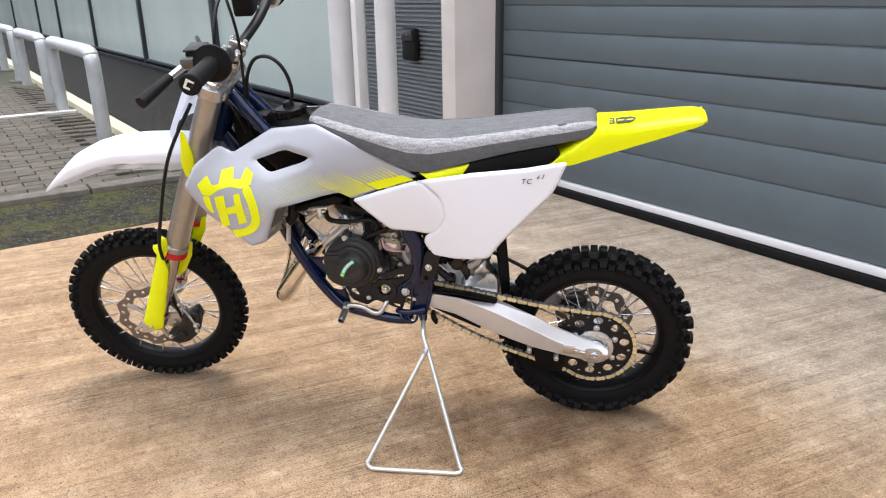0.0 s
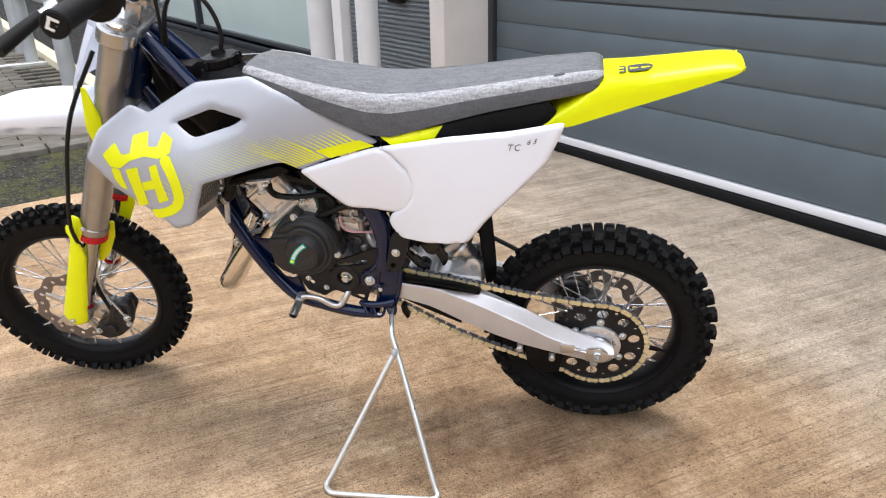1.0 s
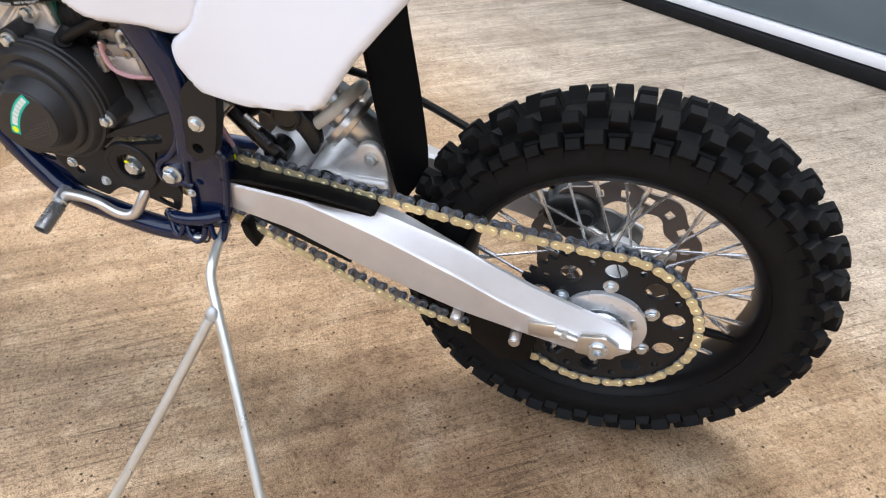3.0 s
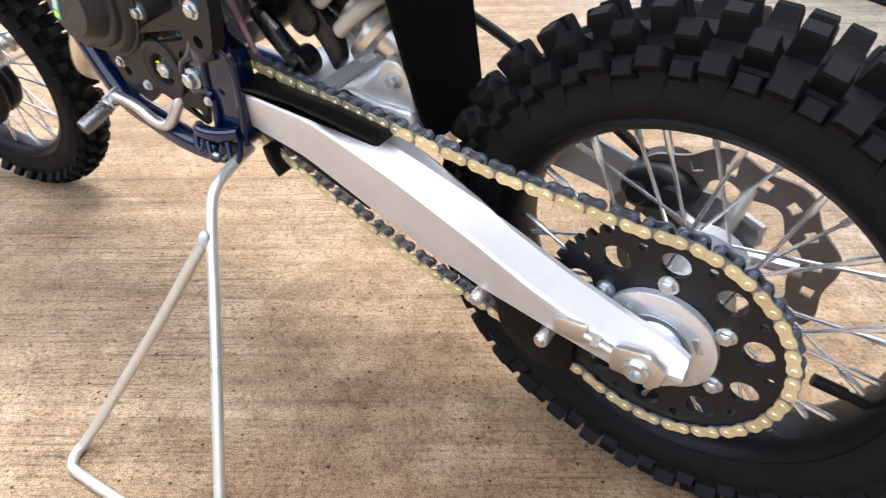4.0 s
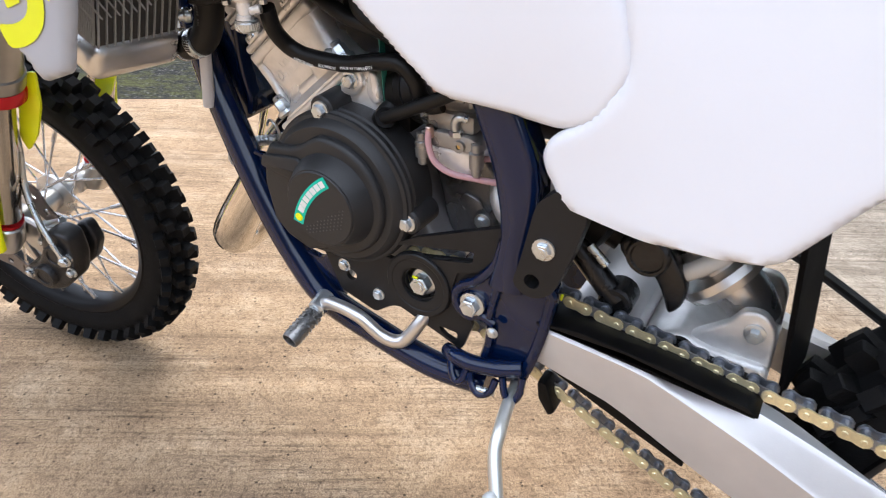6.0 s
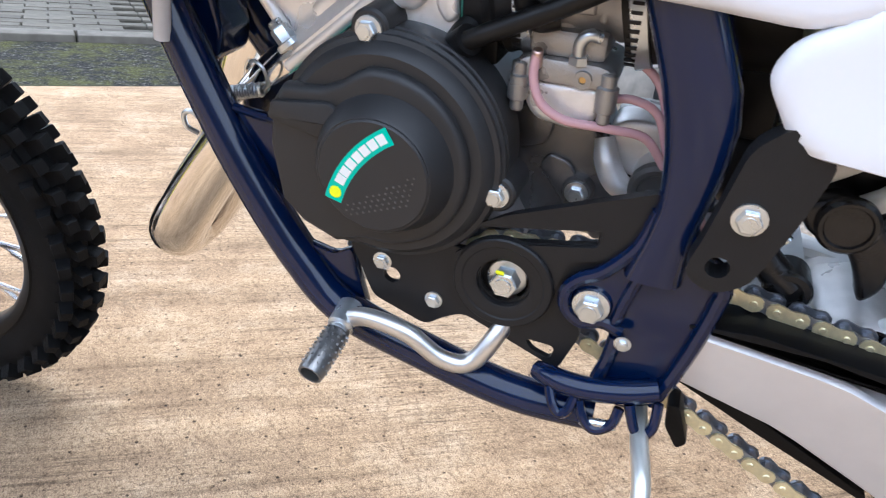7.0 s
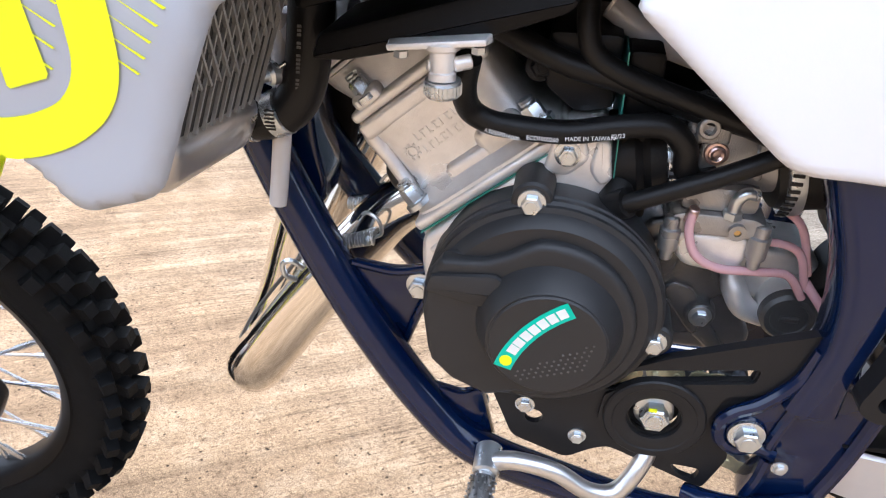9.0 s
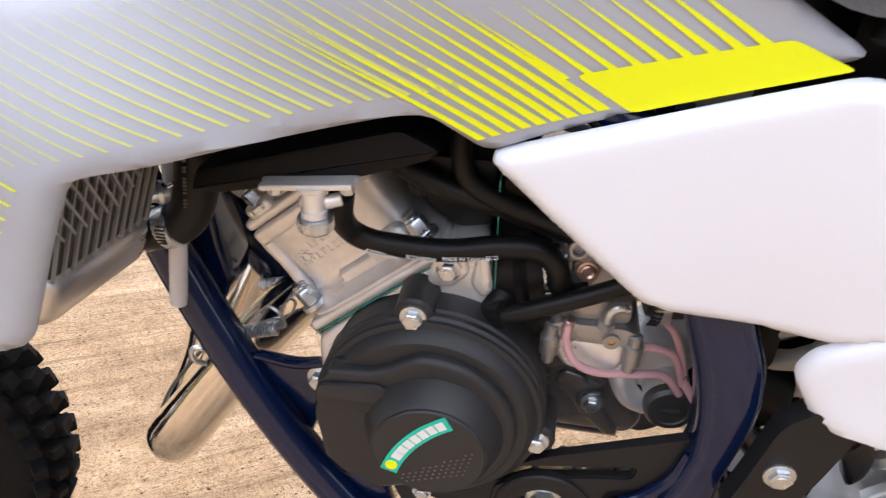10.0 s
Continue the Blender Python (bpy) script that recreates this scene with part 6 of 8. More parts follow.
for y0, y1 in ((-0.027, -0.03), (0.03, 0.03)):
    bm = bmesh.new()
    a, b = Vector((-0.132, y0, 0.452)), Vector((-0.166, y1, 0.444))
    u, v = basis(b - a)
    tube(bm, [a.lerp(b, i / 130) + (u * math.cos(i * 0.85) + v * math.sin(i * 0.85)) * 0.0042 for i in range(131)], 0.0012, 6, 1, smooth=False)
    sp = part("exhaust_spring", bm, STEEL, ex, "small retaining spring")
    bm = bmesh.new()
    tube(bm, [a, a + Vector((0.006, -0.003, 0.006)), a + Vector((0.004, -0.004, 0.016)), a + Vector((-0.004, -0.003, 0.02)), a + Vector((-0.01, -0.001, 0.013))], 0.0013, 8)
    part("spring_end", bm, STEEL, sp)
bm = bmesh.new()
tube(bm, [(-0.19, -0.026, 0.409), (-0.196, -0.03, 0.415), (-0.197, -0.03, 0.424), (-0.19, -0.03, 0.427), (-0.184, -0.027, 0.42)], 0.002, 8)
part("spring_hook", bm, STEEL, ex)

# -- carburettor, hoses --
CARB = mat("die_cast_zinc", (0.36, 0.355, 0.35), 0.3, 0.7, vary=0.2, scale=90, bump=0.3, bump_scale=1500)
bm = bmesh.new()
plate(bm, rounded([(0.044, 0.504), (0.044, 0.513), (0.052, 0.517), (0.09, 0.517), (0.099, 0.513), (0.099, 0.504)], 0.003, 2), -0.073, -0.02, 0.0015)
carb = part("carburettor", bm, CARB, bike, "cast alloy carburettor with a float bowl")
carb.matrix_basis = Matrix.Translation((0.001, 0.015, -0.006))
bm = bmesh.new()
box(bm, (0.05, -0.069, 0.5165), (0.092, -0.024, 0.532), 0.004)
lathe(bm, (0.03, -0.045, 0.54), (1, 0, 0.12), [(0, 0.019), (0.01, 0.019), (0.013, 0.022), (0.06, 0.022), (0.063, 0.024), (0.072, 0.024)], 32)
part("carburettor_body", bm, CARB, carb)
bm = bmesh.new()
lathe(bm, (0.066, -0.046, 0.53), (0.1, 0, 1), [(0, 0.0185), (0.03, 0.0185), (0.033, 0.022), (0.04, 0.022), (0.043, 0.018)], 28)
slide = part("slide_housing", bm, CARB, carb, "grey carburettor slide housing")
for lo, hi in (((0.046, -0.067, 0.533), (0.0525, -0.045, 0.577)), ((0.05, -0.07, 0.556), (0.068, -0.05, 0.574)), ((0.054, -0.0685, 0.54), (0.083, -0.05, 0.566)), ((0.084, -0.0665, 0.536), (0.0895, -0.045, 0.566))):
    bm = bmesh.new()
    box(bm, lo, hi, 0.0022, None, 3)
    part("housing_web", bm, CARB, slide)
for x, z in ((0.0905, 0.5675), (0.0925, 0.5545)):
    bm = bmesh.new()
    lathe(bm, (x, -0.062, z), (0.15, -1, 0.1), [(0, 0.0048), (0.008, 0.0048), (0.009, 0.004), (0.009, 0.002)], 18)
    part("housing_screw", bm, STEEL, slide)
bm = bmesh.new()
lathe(bm, (0.0555, -0.069, 0.566), (0, -1, 0.1), [(0, 0.0058), (0.005, 0.0056), (0.0055, 0.005), (0.0055, 0.0034), (0.001, 0.003)], 20)
part("cable_lug", bm, CARB, carb)
bm = bmesh.new()
plate(bm, rounded([(0.05, 0.504), (0.051, 0.49), (0.058, 0.481), (0.082, 0.478), (0.092, 0.486), (0.094, 0.504)], 0.006, 3), -0.07, -0.024, 0.004, 3)
part("float_bowl", bm, CAST, carb, "rounded silver float bowl")
bm = bmesh.new()
lathe(bm, (0.0625, -0.068, 0.5515), (0, -1, 0.1), [(0, 0.0064), (0.002, 0.0064), (0.0026, 0.0058), (0.0026, 0.0046), (0.0042, 0.0042), (0.0046, 0.0034), (0.0036, 0.002)], 22)
part("idle_screw", bm, COPPER, carb, "copper coloured idle screw")
bm = bmesh.new()
lathe(bm, (0.082, -0.073, 0.509), (0, -1, 0), [(0, 0.0048), (0.003, 0.0048), (0.003, 0.002), (0.001, 0.0018)], 18)
part("mixture_port", bm, CARB, carb, "cast port with a brass screw")
bm = bmesh.new()
lathe(bm, (0.082, -0.0745, 0.509), (0, -1, 0), [(0, 0.0019), (0.0005, 0.0017)], 12)
part("mixture_screw", bm, BRASS, carb)
for x in (0.0475, 0.0955):
    bm = bmesh.new()
    lathe(bm, (x, -0.0715, 0.486), (0, 0, 1), [(0, 0.003), (0.001, 0.0038), (0.006, 0.0038), (0.007, 0.0056), (0.02, 0.006), (0.021, 0.0044), (0.027, 0.0044), (0.028, 0.003)], 14)
    part("bowl_screw", bm, CARB, carb, "bright bowl screw and post")
bm = bmesh.new()
tube(bm, [(0.078, -0.071, 0.517), (0.078, -0.073, 0.527), (0.082, -0.073, 0.532), (0.088, -0.071, 0.531)], 0.0034, 12)
lathe(bm, (0.078, -0.071, 0.516), (0, 0, 1), [(0, 0.0055), (0.004, 0.0055), (0.005, 0.004)], 6)
part("fuel_elbow", bm, STEEL, carb, "plated fuel elbow")
bm = bmesh.new()
cyl(bm, (0.056, -0.073, 0.512), (0.057, -0.076, 0.522), 0.0035, 0.003, 12, 0.0006)
part("overflow_spigot", bm, COPPER, carb)
bm = bmesh.new()
lathe(bm, (0.012, -0.028, 0.528), (1, -0.05, 0.2), [(0, 0.026), (0.006, 0.026), (0.014, 0.029), (0.018, 0.026), (0.022, 0.029), (0.03, 0.026), (0.036, 0.025)], 28)
part("intake_boot", bm, HOSE, bike, "black rubber intake boot")
bm = bmesh.new()
lathe(bm, (0.095, -0.03, 0.535), (1, 0.1, 0.25), [(0, 0.027), (0.008, 0.03), (0.04, 0.034), (0.08, 0.045)], 28)
part("airbox_boot", bm, HOSE, bike, "black rubber airbox boot")
for x, z, r, w in ((0.04, 0.531, 0.0265, 0.008), (0.1, 0.536, 0.0315, 0.009)):
    bm = bmesh.new()
    lathe(bm, (x, -0.03, z), (1, 0.05, 0.22), [(0, r), (0.0005, r + 0.0012), (w - 0.0005, r + 0.0012), (w, r)], 40)
    clamp = part("hose_clamp", bm, STEEL, bike, "steel band clamp with worm slots")
    bm = bmesh.new()
    cyl(bm, (x - 0.002, -0.03 - r + 0.006, z + 0.018), (x + w + 0.004, -0.03 - r + 0.006, z + 0.02), 0.0042, 0.0042, 14, 0.0008)
    part("clamp_screw", bm, STEEL, clamp)
    bm = bmesh.new()
    for i in range(14):
        k = radians(125 + i * 8)
        e = Vector((0, math.cos(k), math.sin(k)))
        box(bm, (-w * 0.32, -0.0009, -0.0005), (w * 0.32, 0.0009, 0.0006), 0, Matrix.Translation(Vector((x + w / 2, -0.03, z + 0.001)) + e * (r + 0.0012)) @ Matrix.Rotation(k - radians(90), 4, "X"))
    tagged(part("worm_slot", bm, BLACKMETAL, clamp, smooth=False), kind="stuff")


def hose(pts, r, material=HOSE, label="black rubber hose", nm="hose"):
    bm = bmesh.new()
    tube(bm, pts, r, 14, 8)
    return part(nm, bm, material, bike, label)


fuel = hose([(-0.0655, -0.088, 0.596), (-0.0685, -0.08, 0.578), (-0.0665, -0.071, 0.5645), (-0.0585, -0.067, 0.5575), (-0.046, -0.065, 0.5545), (-0.0159, -0.062, 0.5528), (0.012, -0.062, 0.5585), (0.0341, -0.062, 0.5605), (0.0455, -0.061, 0.551), (0.0492, -0.058, 0.5365), (0.056, -0.056, 0.53), (0.066, -0.054, 0.532)], 0.0066, HOSE, "black fuel hose with printed part number", "fuel_hose")
for txt, x, y, z, a in (("A30507016000", -0.058, -0.0738, 0.5535, -11), ("ECO", -0.0358, -0.0712, 0.5504, -1), ("1000260", -0.0298, -0.071, 0.5502, 0), ("MADE IN TAIWAN", -0.0158, -0.0696, 0.5507, 7), ("32/23", 0.0075, -0.0693, 0.5543, 11)):
    lettering(txt, 0.0031, (x, y, z), (math.cos(radians(a)), 0, math.sin(radians(a))), (-math.sin(radians(a)), 0.3, math.cos(radians(a))), STICKW, fuel)
hose([(0.016, -0.06, 0.513), (0.0214, -0.066, 0.517), (0.0454, -0.068, 0.529), (0.071, -0.068, 0.5415), (0.0925, -0.068, 0.5535), (0.115, -0.066, 0.566)], 0.0054)
hose([(0.018, -0.05, 0.52), (0.014, -0.06, 0.512), (0.022, -0.066, 0.5175)], 0.0085)
hose([(-0.06, -0.045, 0.602), (-0.0205, -0.05, 0.586), (0.0093, -0.05, 0.579), (0.0485, -0.05, 0.567), (0.1, -0.05, 0.556)], 0.0065)
hose([(-0.012, -0.045, 0.62), (-0.0105, -0.05, 0.603), (-0.0035, -0.052, 0.59), (0.0178, -0.053, 0.58), (0.0568, -0.054, 0.5685), (0.1, -0.052, 0.553)], 0.006)
hose([(0.0, -0.02, 0.61), (0.03, -0.02, 0.592), (0.09, -0.02, 0.575)], 0.007, CLEARHOSE, "pale breather hose")
hose([(0.0575, -0.0605, 0.514), (0.0575, -0.062, 0.501), (0.0635, -0.063, 0.488), (0.0775, -0.061, 0.48), (0.1, -0.055, 0.477), (0.12, -0.047, 0.472), (0.133, -0.042, 0.455)], 0.0026, PINK, "pink clear vinyl overflow hose")
hose([(0.096, -0.046, 0.49), (0.11, -0.046, 0.492), (0.124, -0.044, 0.485), (0.133, -0.041, 0.462)], 0.0024, PINK, "pink clear vinyl overflow hose")
hose([(0.107, -0.041, 0.513), (0.122, -0.041, 0.5), (0.133, -0.04, 0.47)], 0.0024, PINK, "pink clear vinyl overflow hose")
hose([(0.133, -0.04, 0.465), (0.15, -0.05, 0.445), (0.162, -0.054, 0.425), (0.17, -0.054, 0.4)], 0.0029, PINK, "pink clear vinyl overflow hose")
bm = bmesh.new()
tube(bm, [(-0.06, 0.03, 0.575), (0.02, 0.035, 0.56), (0.09, 0.04, 0.555), (0.14, 0.04, 0.5)], 0.02, 12)
part("wiring_harness", bm, PLASTIC_K, bike, "dark wiring bundle over the engine")

# fuel tap
TAPM = Matrix.Translation((-0.0785, -0.095, 0.6055)) @ Matrix.Rotation(radians(-7), 4, "Y")
bm = bmesh.new()
box(bm, (-0.0235, -0.0105, -0.0016), (0.0235, 0.013, 0.0018), 0.0012, TAPM, 2)
for sx in (-1, 1):
    cyl(bm, TAPM @ Vector((sx * 0.0185, 0, -0.0026)), TAPM @ Vector((sx * 0.0185, 0, 0.0017)), 0.0062, 0.0062, 20, 0.0008)
lathe(bm, TAPM @ Vector((0.002, -0.004, -0.001)), (0.03, -0.1, -1), [(0, 0.0088), (0.0022, 0.0085), (0.0034, 0.0062), (0.0125, 0.0056), (0.0132, 0.0066), (0.0165, 0.0066)], 24)
cyl(bm, (-0.071, -0.099, 0.5955), (-0.063, -0.096, 0.597), 0.0036, 0.0036, 12, 0.0006)
cyl(bm, (-0.0815, -0.099, 0.5945), (-0.0835, -0.1, 0.5945), 0.003, 0.003, 10, 0.0006)
tap = part("fuel_tap", bm, CAST, bike, "cast fuel tap under the tank")
bm = bmesh.new()
lathe(bm, (-0.0757, -0.1, 0.5885), (0.02, 0, -1), [(0, 0.0085), (0.0008, 0.0082), (0.0016, 0.0085), (0.0018, 0.0088), (0.0066, 0.0088), (0.008, 0.008), (0.0095, 0.005), (0.0095, 0.003)], 40)
tap_cup = part("tap_cup", bm, STEEL, tap, "knurled filter cup", angle=20)
bm = bmesh.new()
for i in range(28):
    k = 2 * math.pi * i / 28
    e = Vector((math.cos(k), math.sin(k), 0)) * 0.0088
    cyl(bm, Vector((-0.0757, -0.1, 0.5868)) + e, Vector((-0.0757, -0.1, 0.5818)) + e, 0.0005, 0.0005, 5)
tagged(part("knurling", bm, STEEL, tap, angle=20), kind="stuff")
for sx in (-1, 1):
    bm = bmesh.new()
    hexbolt(bm, TAPM @ Vector((sx * 0.0185, -0.002, -0.0024)), (0, 0, -1), 0.0036, 0.0042, False)
    part("tap_screw", bm, STEEL, tap)

# radiators behind the shrouds
for s in (-1, 1):
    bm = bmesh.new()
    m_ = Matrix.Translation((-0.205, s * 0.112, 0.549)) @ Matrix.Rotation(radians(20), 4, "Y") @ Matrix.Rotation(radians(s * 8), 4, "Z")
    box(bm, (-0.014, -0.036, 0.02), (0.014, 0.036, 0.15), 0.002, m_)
    # left core coloured dark for the shade behind its grille; right core plain metal
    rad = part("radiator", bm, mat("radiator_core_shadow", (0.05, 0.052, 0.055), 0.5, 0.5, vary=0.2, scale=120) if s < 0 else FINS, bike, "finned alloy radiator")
    bm = bmesh.new()
    for i in range(19):
        k = i - 9
        tilt = m_ @ Matrix.Translation((0.0155, 0, 0.085)) @ Matrix.Rotation(radians(35), 4, "X")
        half = 0.5 * min(0.115, 2 * (0.078 - abs(k) * 0.0068))
        box(bm, (-0.0012, k * 0.0062 - 0.0006, -half * 0.6), (0.0012, k * 0.0062 + 0.0006, half * 0.6), 0, tilt)
    for i in range(11):
        box(bm, (0.0142, -0.036 + i * 0.007, 0.02), (0.016, -0.0348 + i * 0.007, 0.15), 0, m_)
        box(bm, (-0.013 + i * 0.0024, s * 0.036, 0.02), (-0.0122 + i * 0.0024, s * 0.038, 0.15), 0, m_)
    tagged(part("radiator_grille", bm, FINS, rad, "fine wire grille of the radiator core", smooth=False), kind="stuff")
    bm = bmesh.new()
    box(bm, (-0.018, -0.042, -0.012), (0.018, 0.042, 0.022), 0.011, m_, 4)
    part("radiator_tank", bm, ALLOY, rad, "rounded alloy end tank")
bm = bmesh.new()
tube(bm, [(-0.192, -0.062, 0.543), (-0.18, -0.062, 0.5455), (-0.169, -0.061, 0.551), (-0.161, -0.06, 0.563), (-0.157, -0.059, 0.58), (-0.1545, -0.056, 0.605), (-0.152, -0.05, 0.64)], 0.0125, 20)
rhose = part("radiator_hose", bm, HOSE, bike, "thick black radiator hose")
bm = bmesh.new()
for k in range(16):
    if k in (3, 9, 12):
        continue
    box(bm, (-0.1605 + 0.00025 * k, -0.0722, 0.5665 + k * 0.0022), (-0.1585 + 0.00025 * k, -0.0714, 0.5678 + k * 0.0022), 0)
part("hose_print", bm, DARKCAST, rhose, "faint unreadable grey print", smooth=False)
bm = bmesh.new()
lathe(bm, (-0.1795, -0.062, 0.5462), (0.9, 0, 0.42), [(0, 0.0127), (0.0005, 0.0136), (0.0085, 0.0136), (0.009, 0.0127)], 32)
rc = part("hose_clamp", bm, STEEL, bike, "steel band clamp")
bm = bmesh.new()
lathe(bm, (-0.172, -0.066, 0.5735), (-0.55, -0.85, -0.05), [(0, 0.0035), (0.002, 0.0066), (0.006, 0.0066), (0.0078, 0.0052), (0.0078, 0.0042), (0.0115, 0.0038), (0.012, 0.003)], 24)
cyl(bm, (-0.173, -0.07, 0.575), (-0.1655, -0.07, 0.58), 0.0011, 0.0011, 8)
part("clamp_screw", bm, STEEL, rc, "bright clamp screw")
bm = bmesh.new()
for i in range(6):
    k = radians(155 + i * 9)
    m_ = Matrix.Translation(Vector((-0.1755, -0.062, 0.5481)) + Vector((0, math.cos(k), math.sin(k))) * 0.0138)
    box(bm, (-0.0028, -0.0004, -0.0005), (0.0028, 0.0004, 0.0005), 0, m_)
part("worm_slot", bm, BLACKMETAL, rc, smooth=False)
bm = bmesh.new()
lathe(bm, (-0.197, -0.062, 0.5425), (0.95, 0, 0.32), [(0, 0.0125), (0.002, 0.0125), (0.003, 0.0145), (0.005, 0.0145), (0.006, 0.0125), (0.012, 0.012)], 28)
part("hose_spigot", bm, ALLOY, bike, "pale alloy hose spigot")
hose([(-0.176, -0.05, 0.6), (-0.1755, -0.053, 0.57), (-0.1775, -0.055, 0.535), (-0.1845, -0.055, 0.486)], 0.0056, CLEARHOSE, "milky clear overflow hose")

# -- swingarm, linkage, shock --
top = [(0.165, 0.38), (0.25, 0.372), (0.33, 0.353), (0.42, 0.323), (0.5, 0.289), (0.557, 0.27), (0.586, 0.262)]
bot = [(0.606, 0.262), (0.6, 0.236), (0.588, 0.219), (0.55, 0.214), (0.483, 0.224), (0.42, 0.236), (0.358, 0.256), (0.3, 0.282), (0.23, 0.318), (0.16, 0.338)]
for s in (-1, 1):
    bm = bmesh.new()
    nst = 30
    prev = None
    xs = np.linspace(0.165, 0.598, nst)
    ringsw = []
    tb = sorted(bot[1:], key=lambda q: q[0])
    for x in xs:
        zt = float(np.interp(x, [q[0] for q in top] + [0.604], [q[1] for q in top] + [0.25]))
        zb = float(np.interp(x, [q[0] for q in tb], [q[1] for q in tb]))
        if x > 0.55:
            zb = max(zb, 0.214)
        if s > 0 and x > 0.3:
            zb = max(zb, zt - 0.052)
        yo = float(np.interp(x, [0.165, 0.35, 0.45, 0.6], [0.084, 0.083, 0.088, 0.099]))
        yi = float(np.interp(x, [0.165, 0.35, 0.45, 0.6], [0.05, 0.05, 0.072, 0.084]))
        zm = zb + (zt - zb) * float(np.interp(x, [0.165, 0.25, 0.33, 0.42, 0.47, 0.55, 0.6], [0.93, 0.9, 0.76, 0.65, 0.56, 0.55, 0.55]))
        q = 0.004
        g_ = float(np.interp(x, [0.165, 0.26, 0.4, 0.55, 0.6], [0.0, 0.0, 0.0015, 0.001, 0.0]))
        pts = [(yi, zb + q), (yi + q, zb), (yo - 0.01, zb), (yo - 0.005, zb + q), (yo, zm - 0.004 - g_), (yo, zm), (yo - 0.003, zm + 0.003), (yo - 0.012, zt - q), (yo - 0.016, zt), (yi + q, zt), (yi, zt - q)]
        ringsw.append([bm.verts.new((x, s * y, z)) for y, z in pts])
    for a, b in zip(ringsw, ringsw[1:]):
        for i in range(11):
            j = (i + 1) % 11
            bm.faces.new((a[i], a[j], b[j], b[i]))
    bm.faces.new(ringsw[0])
    bm.faces.new(ringsw[-1][::-1])
    swing = part("swingarm_beam", bm, ALLOYW, bike, "satin alloy swingarm beam", angle=28)
    bm = bmesh.new()
    ay = 0.0905
    box(bm, (0.492, s * ay, 0.238), (0.522, s * (ay + 0.0065), 0.258), 0.003)
    cyl(bm, (0.52, s * 0.0955, 0.248), (0.545, s * 0.0985, 0.2445), 0.0032, 0.0032, 12)
    lathe(bm, (0.527, s * 0.0963, 0.247), (1, 0, -0.12), [(0, 0.0058), (0.006, 0.0058)], 6)
    plate(bm, rounded([(0.542, 0.229), (0.545, 0.255), (0.572, 0.2585), (0.588, 0.246), (0.582, 0.227)], 0.005, 3), s * 0.094, s * 0.1025, 0.002)
    part("chain_adjuster", bm, ALLOY, swing, "alloy chain adjuster")
    bm = bmesh.new()
    lathe(bm, (RW.x, s * 0.09, RW.z), (0, s, 0), [(0, 0.0105), (0.016, 0.0105), (0.0175, 0.009), (0.0175, 0.005), (0.01, 0.0045)], 24)
    part("axle_end", bm, STEEL, swing)
bm = bmesh.new()
box(bm, (0.175, -0.08, 0.335), (0.235, 0.08, 0.385), 0.01)
box(bm, (0.235, -0.07, 0.32), (0.3, 0.07, 0.37), 0.012)
part("swingarm_bridge", bm, ALLOYW, bike, "alloy swingarm cross bridge")
bm = bmesh.new()
plate(bm, rounded([(0.165, 0.386), (0.2, 0.389), (0.27, 0.381), (0.325, 0.37), (0.333, 0.363), (0.308, 0.368), (0.235, 0.381), (0.165, 0.383)], 0.003, 2), -0.0875, -0.05, 0.002)
plate(bm, rounded([(0.165, 0.345), (0.2, 0.33), (0.29, 0.282), (0.29, 0.277), (0.22, 0.308), (0.162, 0.336)], 0.002, 2), -0.072, -0.05, 0.001)
part("chain_slider", bm, PLASTIC_K, bike, "black plastic chain slider")
bm = bmesh.new()
plate(bm, rounded([(0.42, 0.235), (0.475, 0.232), (0.5, 0.21), (0.492, 0.165), (0.455, 0.162), (0.425, 0.19)], 0.006, 2), -0.074, -0.05, 0.003)
cg = part("chain_guide", bm, PLASTIC_K, bike, "black lower chain guide")
for p in ((0.411, -0.088, 0.23), (0.477, -0.092, 0.2155)):
    bm = bmesh.new()
    lathe(bm, p, (0, 1, 0), [(0, 0.0058), (0.0015, 0.0066), (0.02, 0.0066)], 18)
    lathe(bm, (p[0], p[1] - 0.002, p[2]), (0, 1, 0), [(0, 0.004), (0.004, 0.004)], 12)
    part("guide_lug", bm, ALLOY, cg, "round alloy guide lug")
bm = bmesh.new()
plate(bm, rounded([(0.228, 0.345), (0.238, 0.37), (0.262, 0.38), (0.285, 0.372), (0.33, 0.37), (0.33, 0.335)], 0.008, 3), -0.04, 0.04, 0.006, 3)
tower = part("shock_mount", bm, CAST, bike, "cast alloy shock mount on the swingarm")
for y in (-0.034, 0.024):
    bm = bmesh.new()
    plate(bm, rounded([(0.262, 0.36), (0.27, 0.378), (0.296, 0.398), (0.302, 0.411), (0.318, 0.413), (0.328, 0.4), (0.33, 0.36)], 0.009, 3), y, y + 0.01, 0.003, 3)
    part("mount_lug", bm, CAST, tower)
bolt((0.314, -0.034, 0.395), tower, 0.0068, 0.007)
bm = bmesh.new()
lathe(bm, (0.266, -0.047, 0.372), (0, -1, 0), [(0, 0.011), (0.004, 0.011), (0.004, 0.0065), (0.001, 0.006)], 20)
part("pivot_cap", bm, PLASTIC_K, tower, "black pivot cap")
sb = Vector((0.316, 0, 0.388))
sd_ = Vector((0.73, 0, -0.683)).normalized()
sa = sb - sd_ * 0.26
bm = bmesh.new()
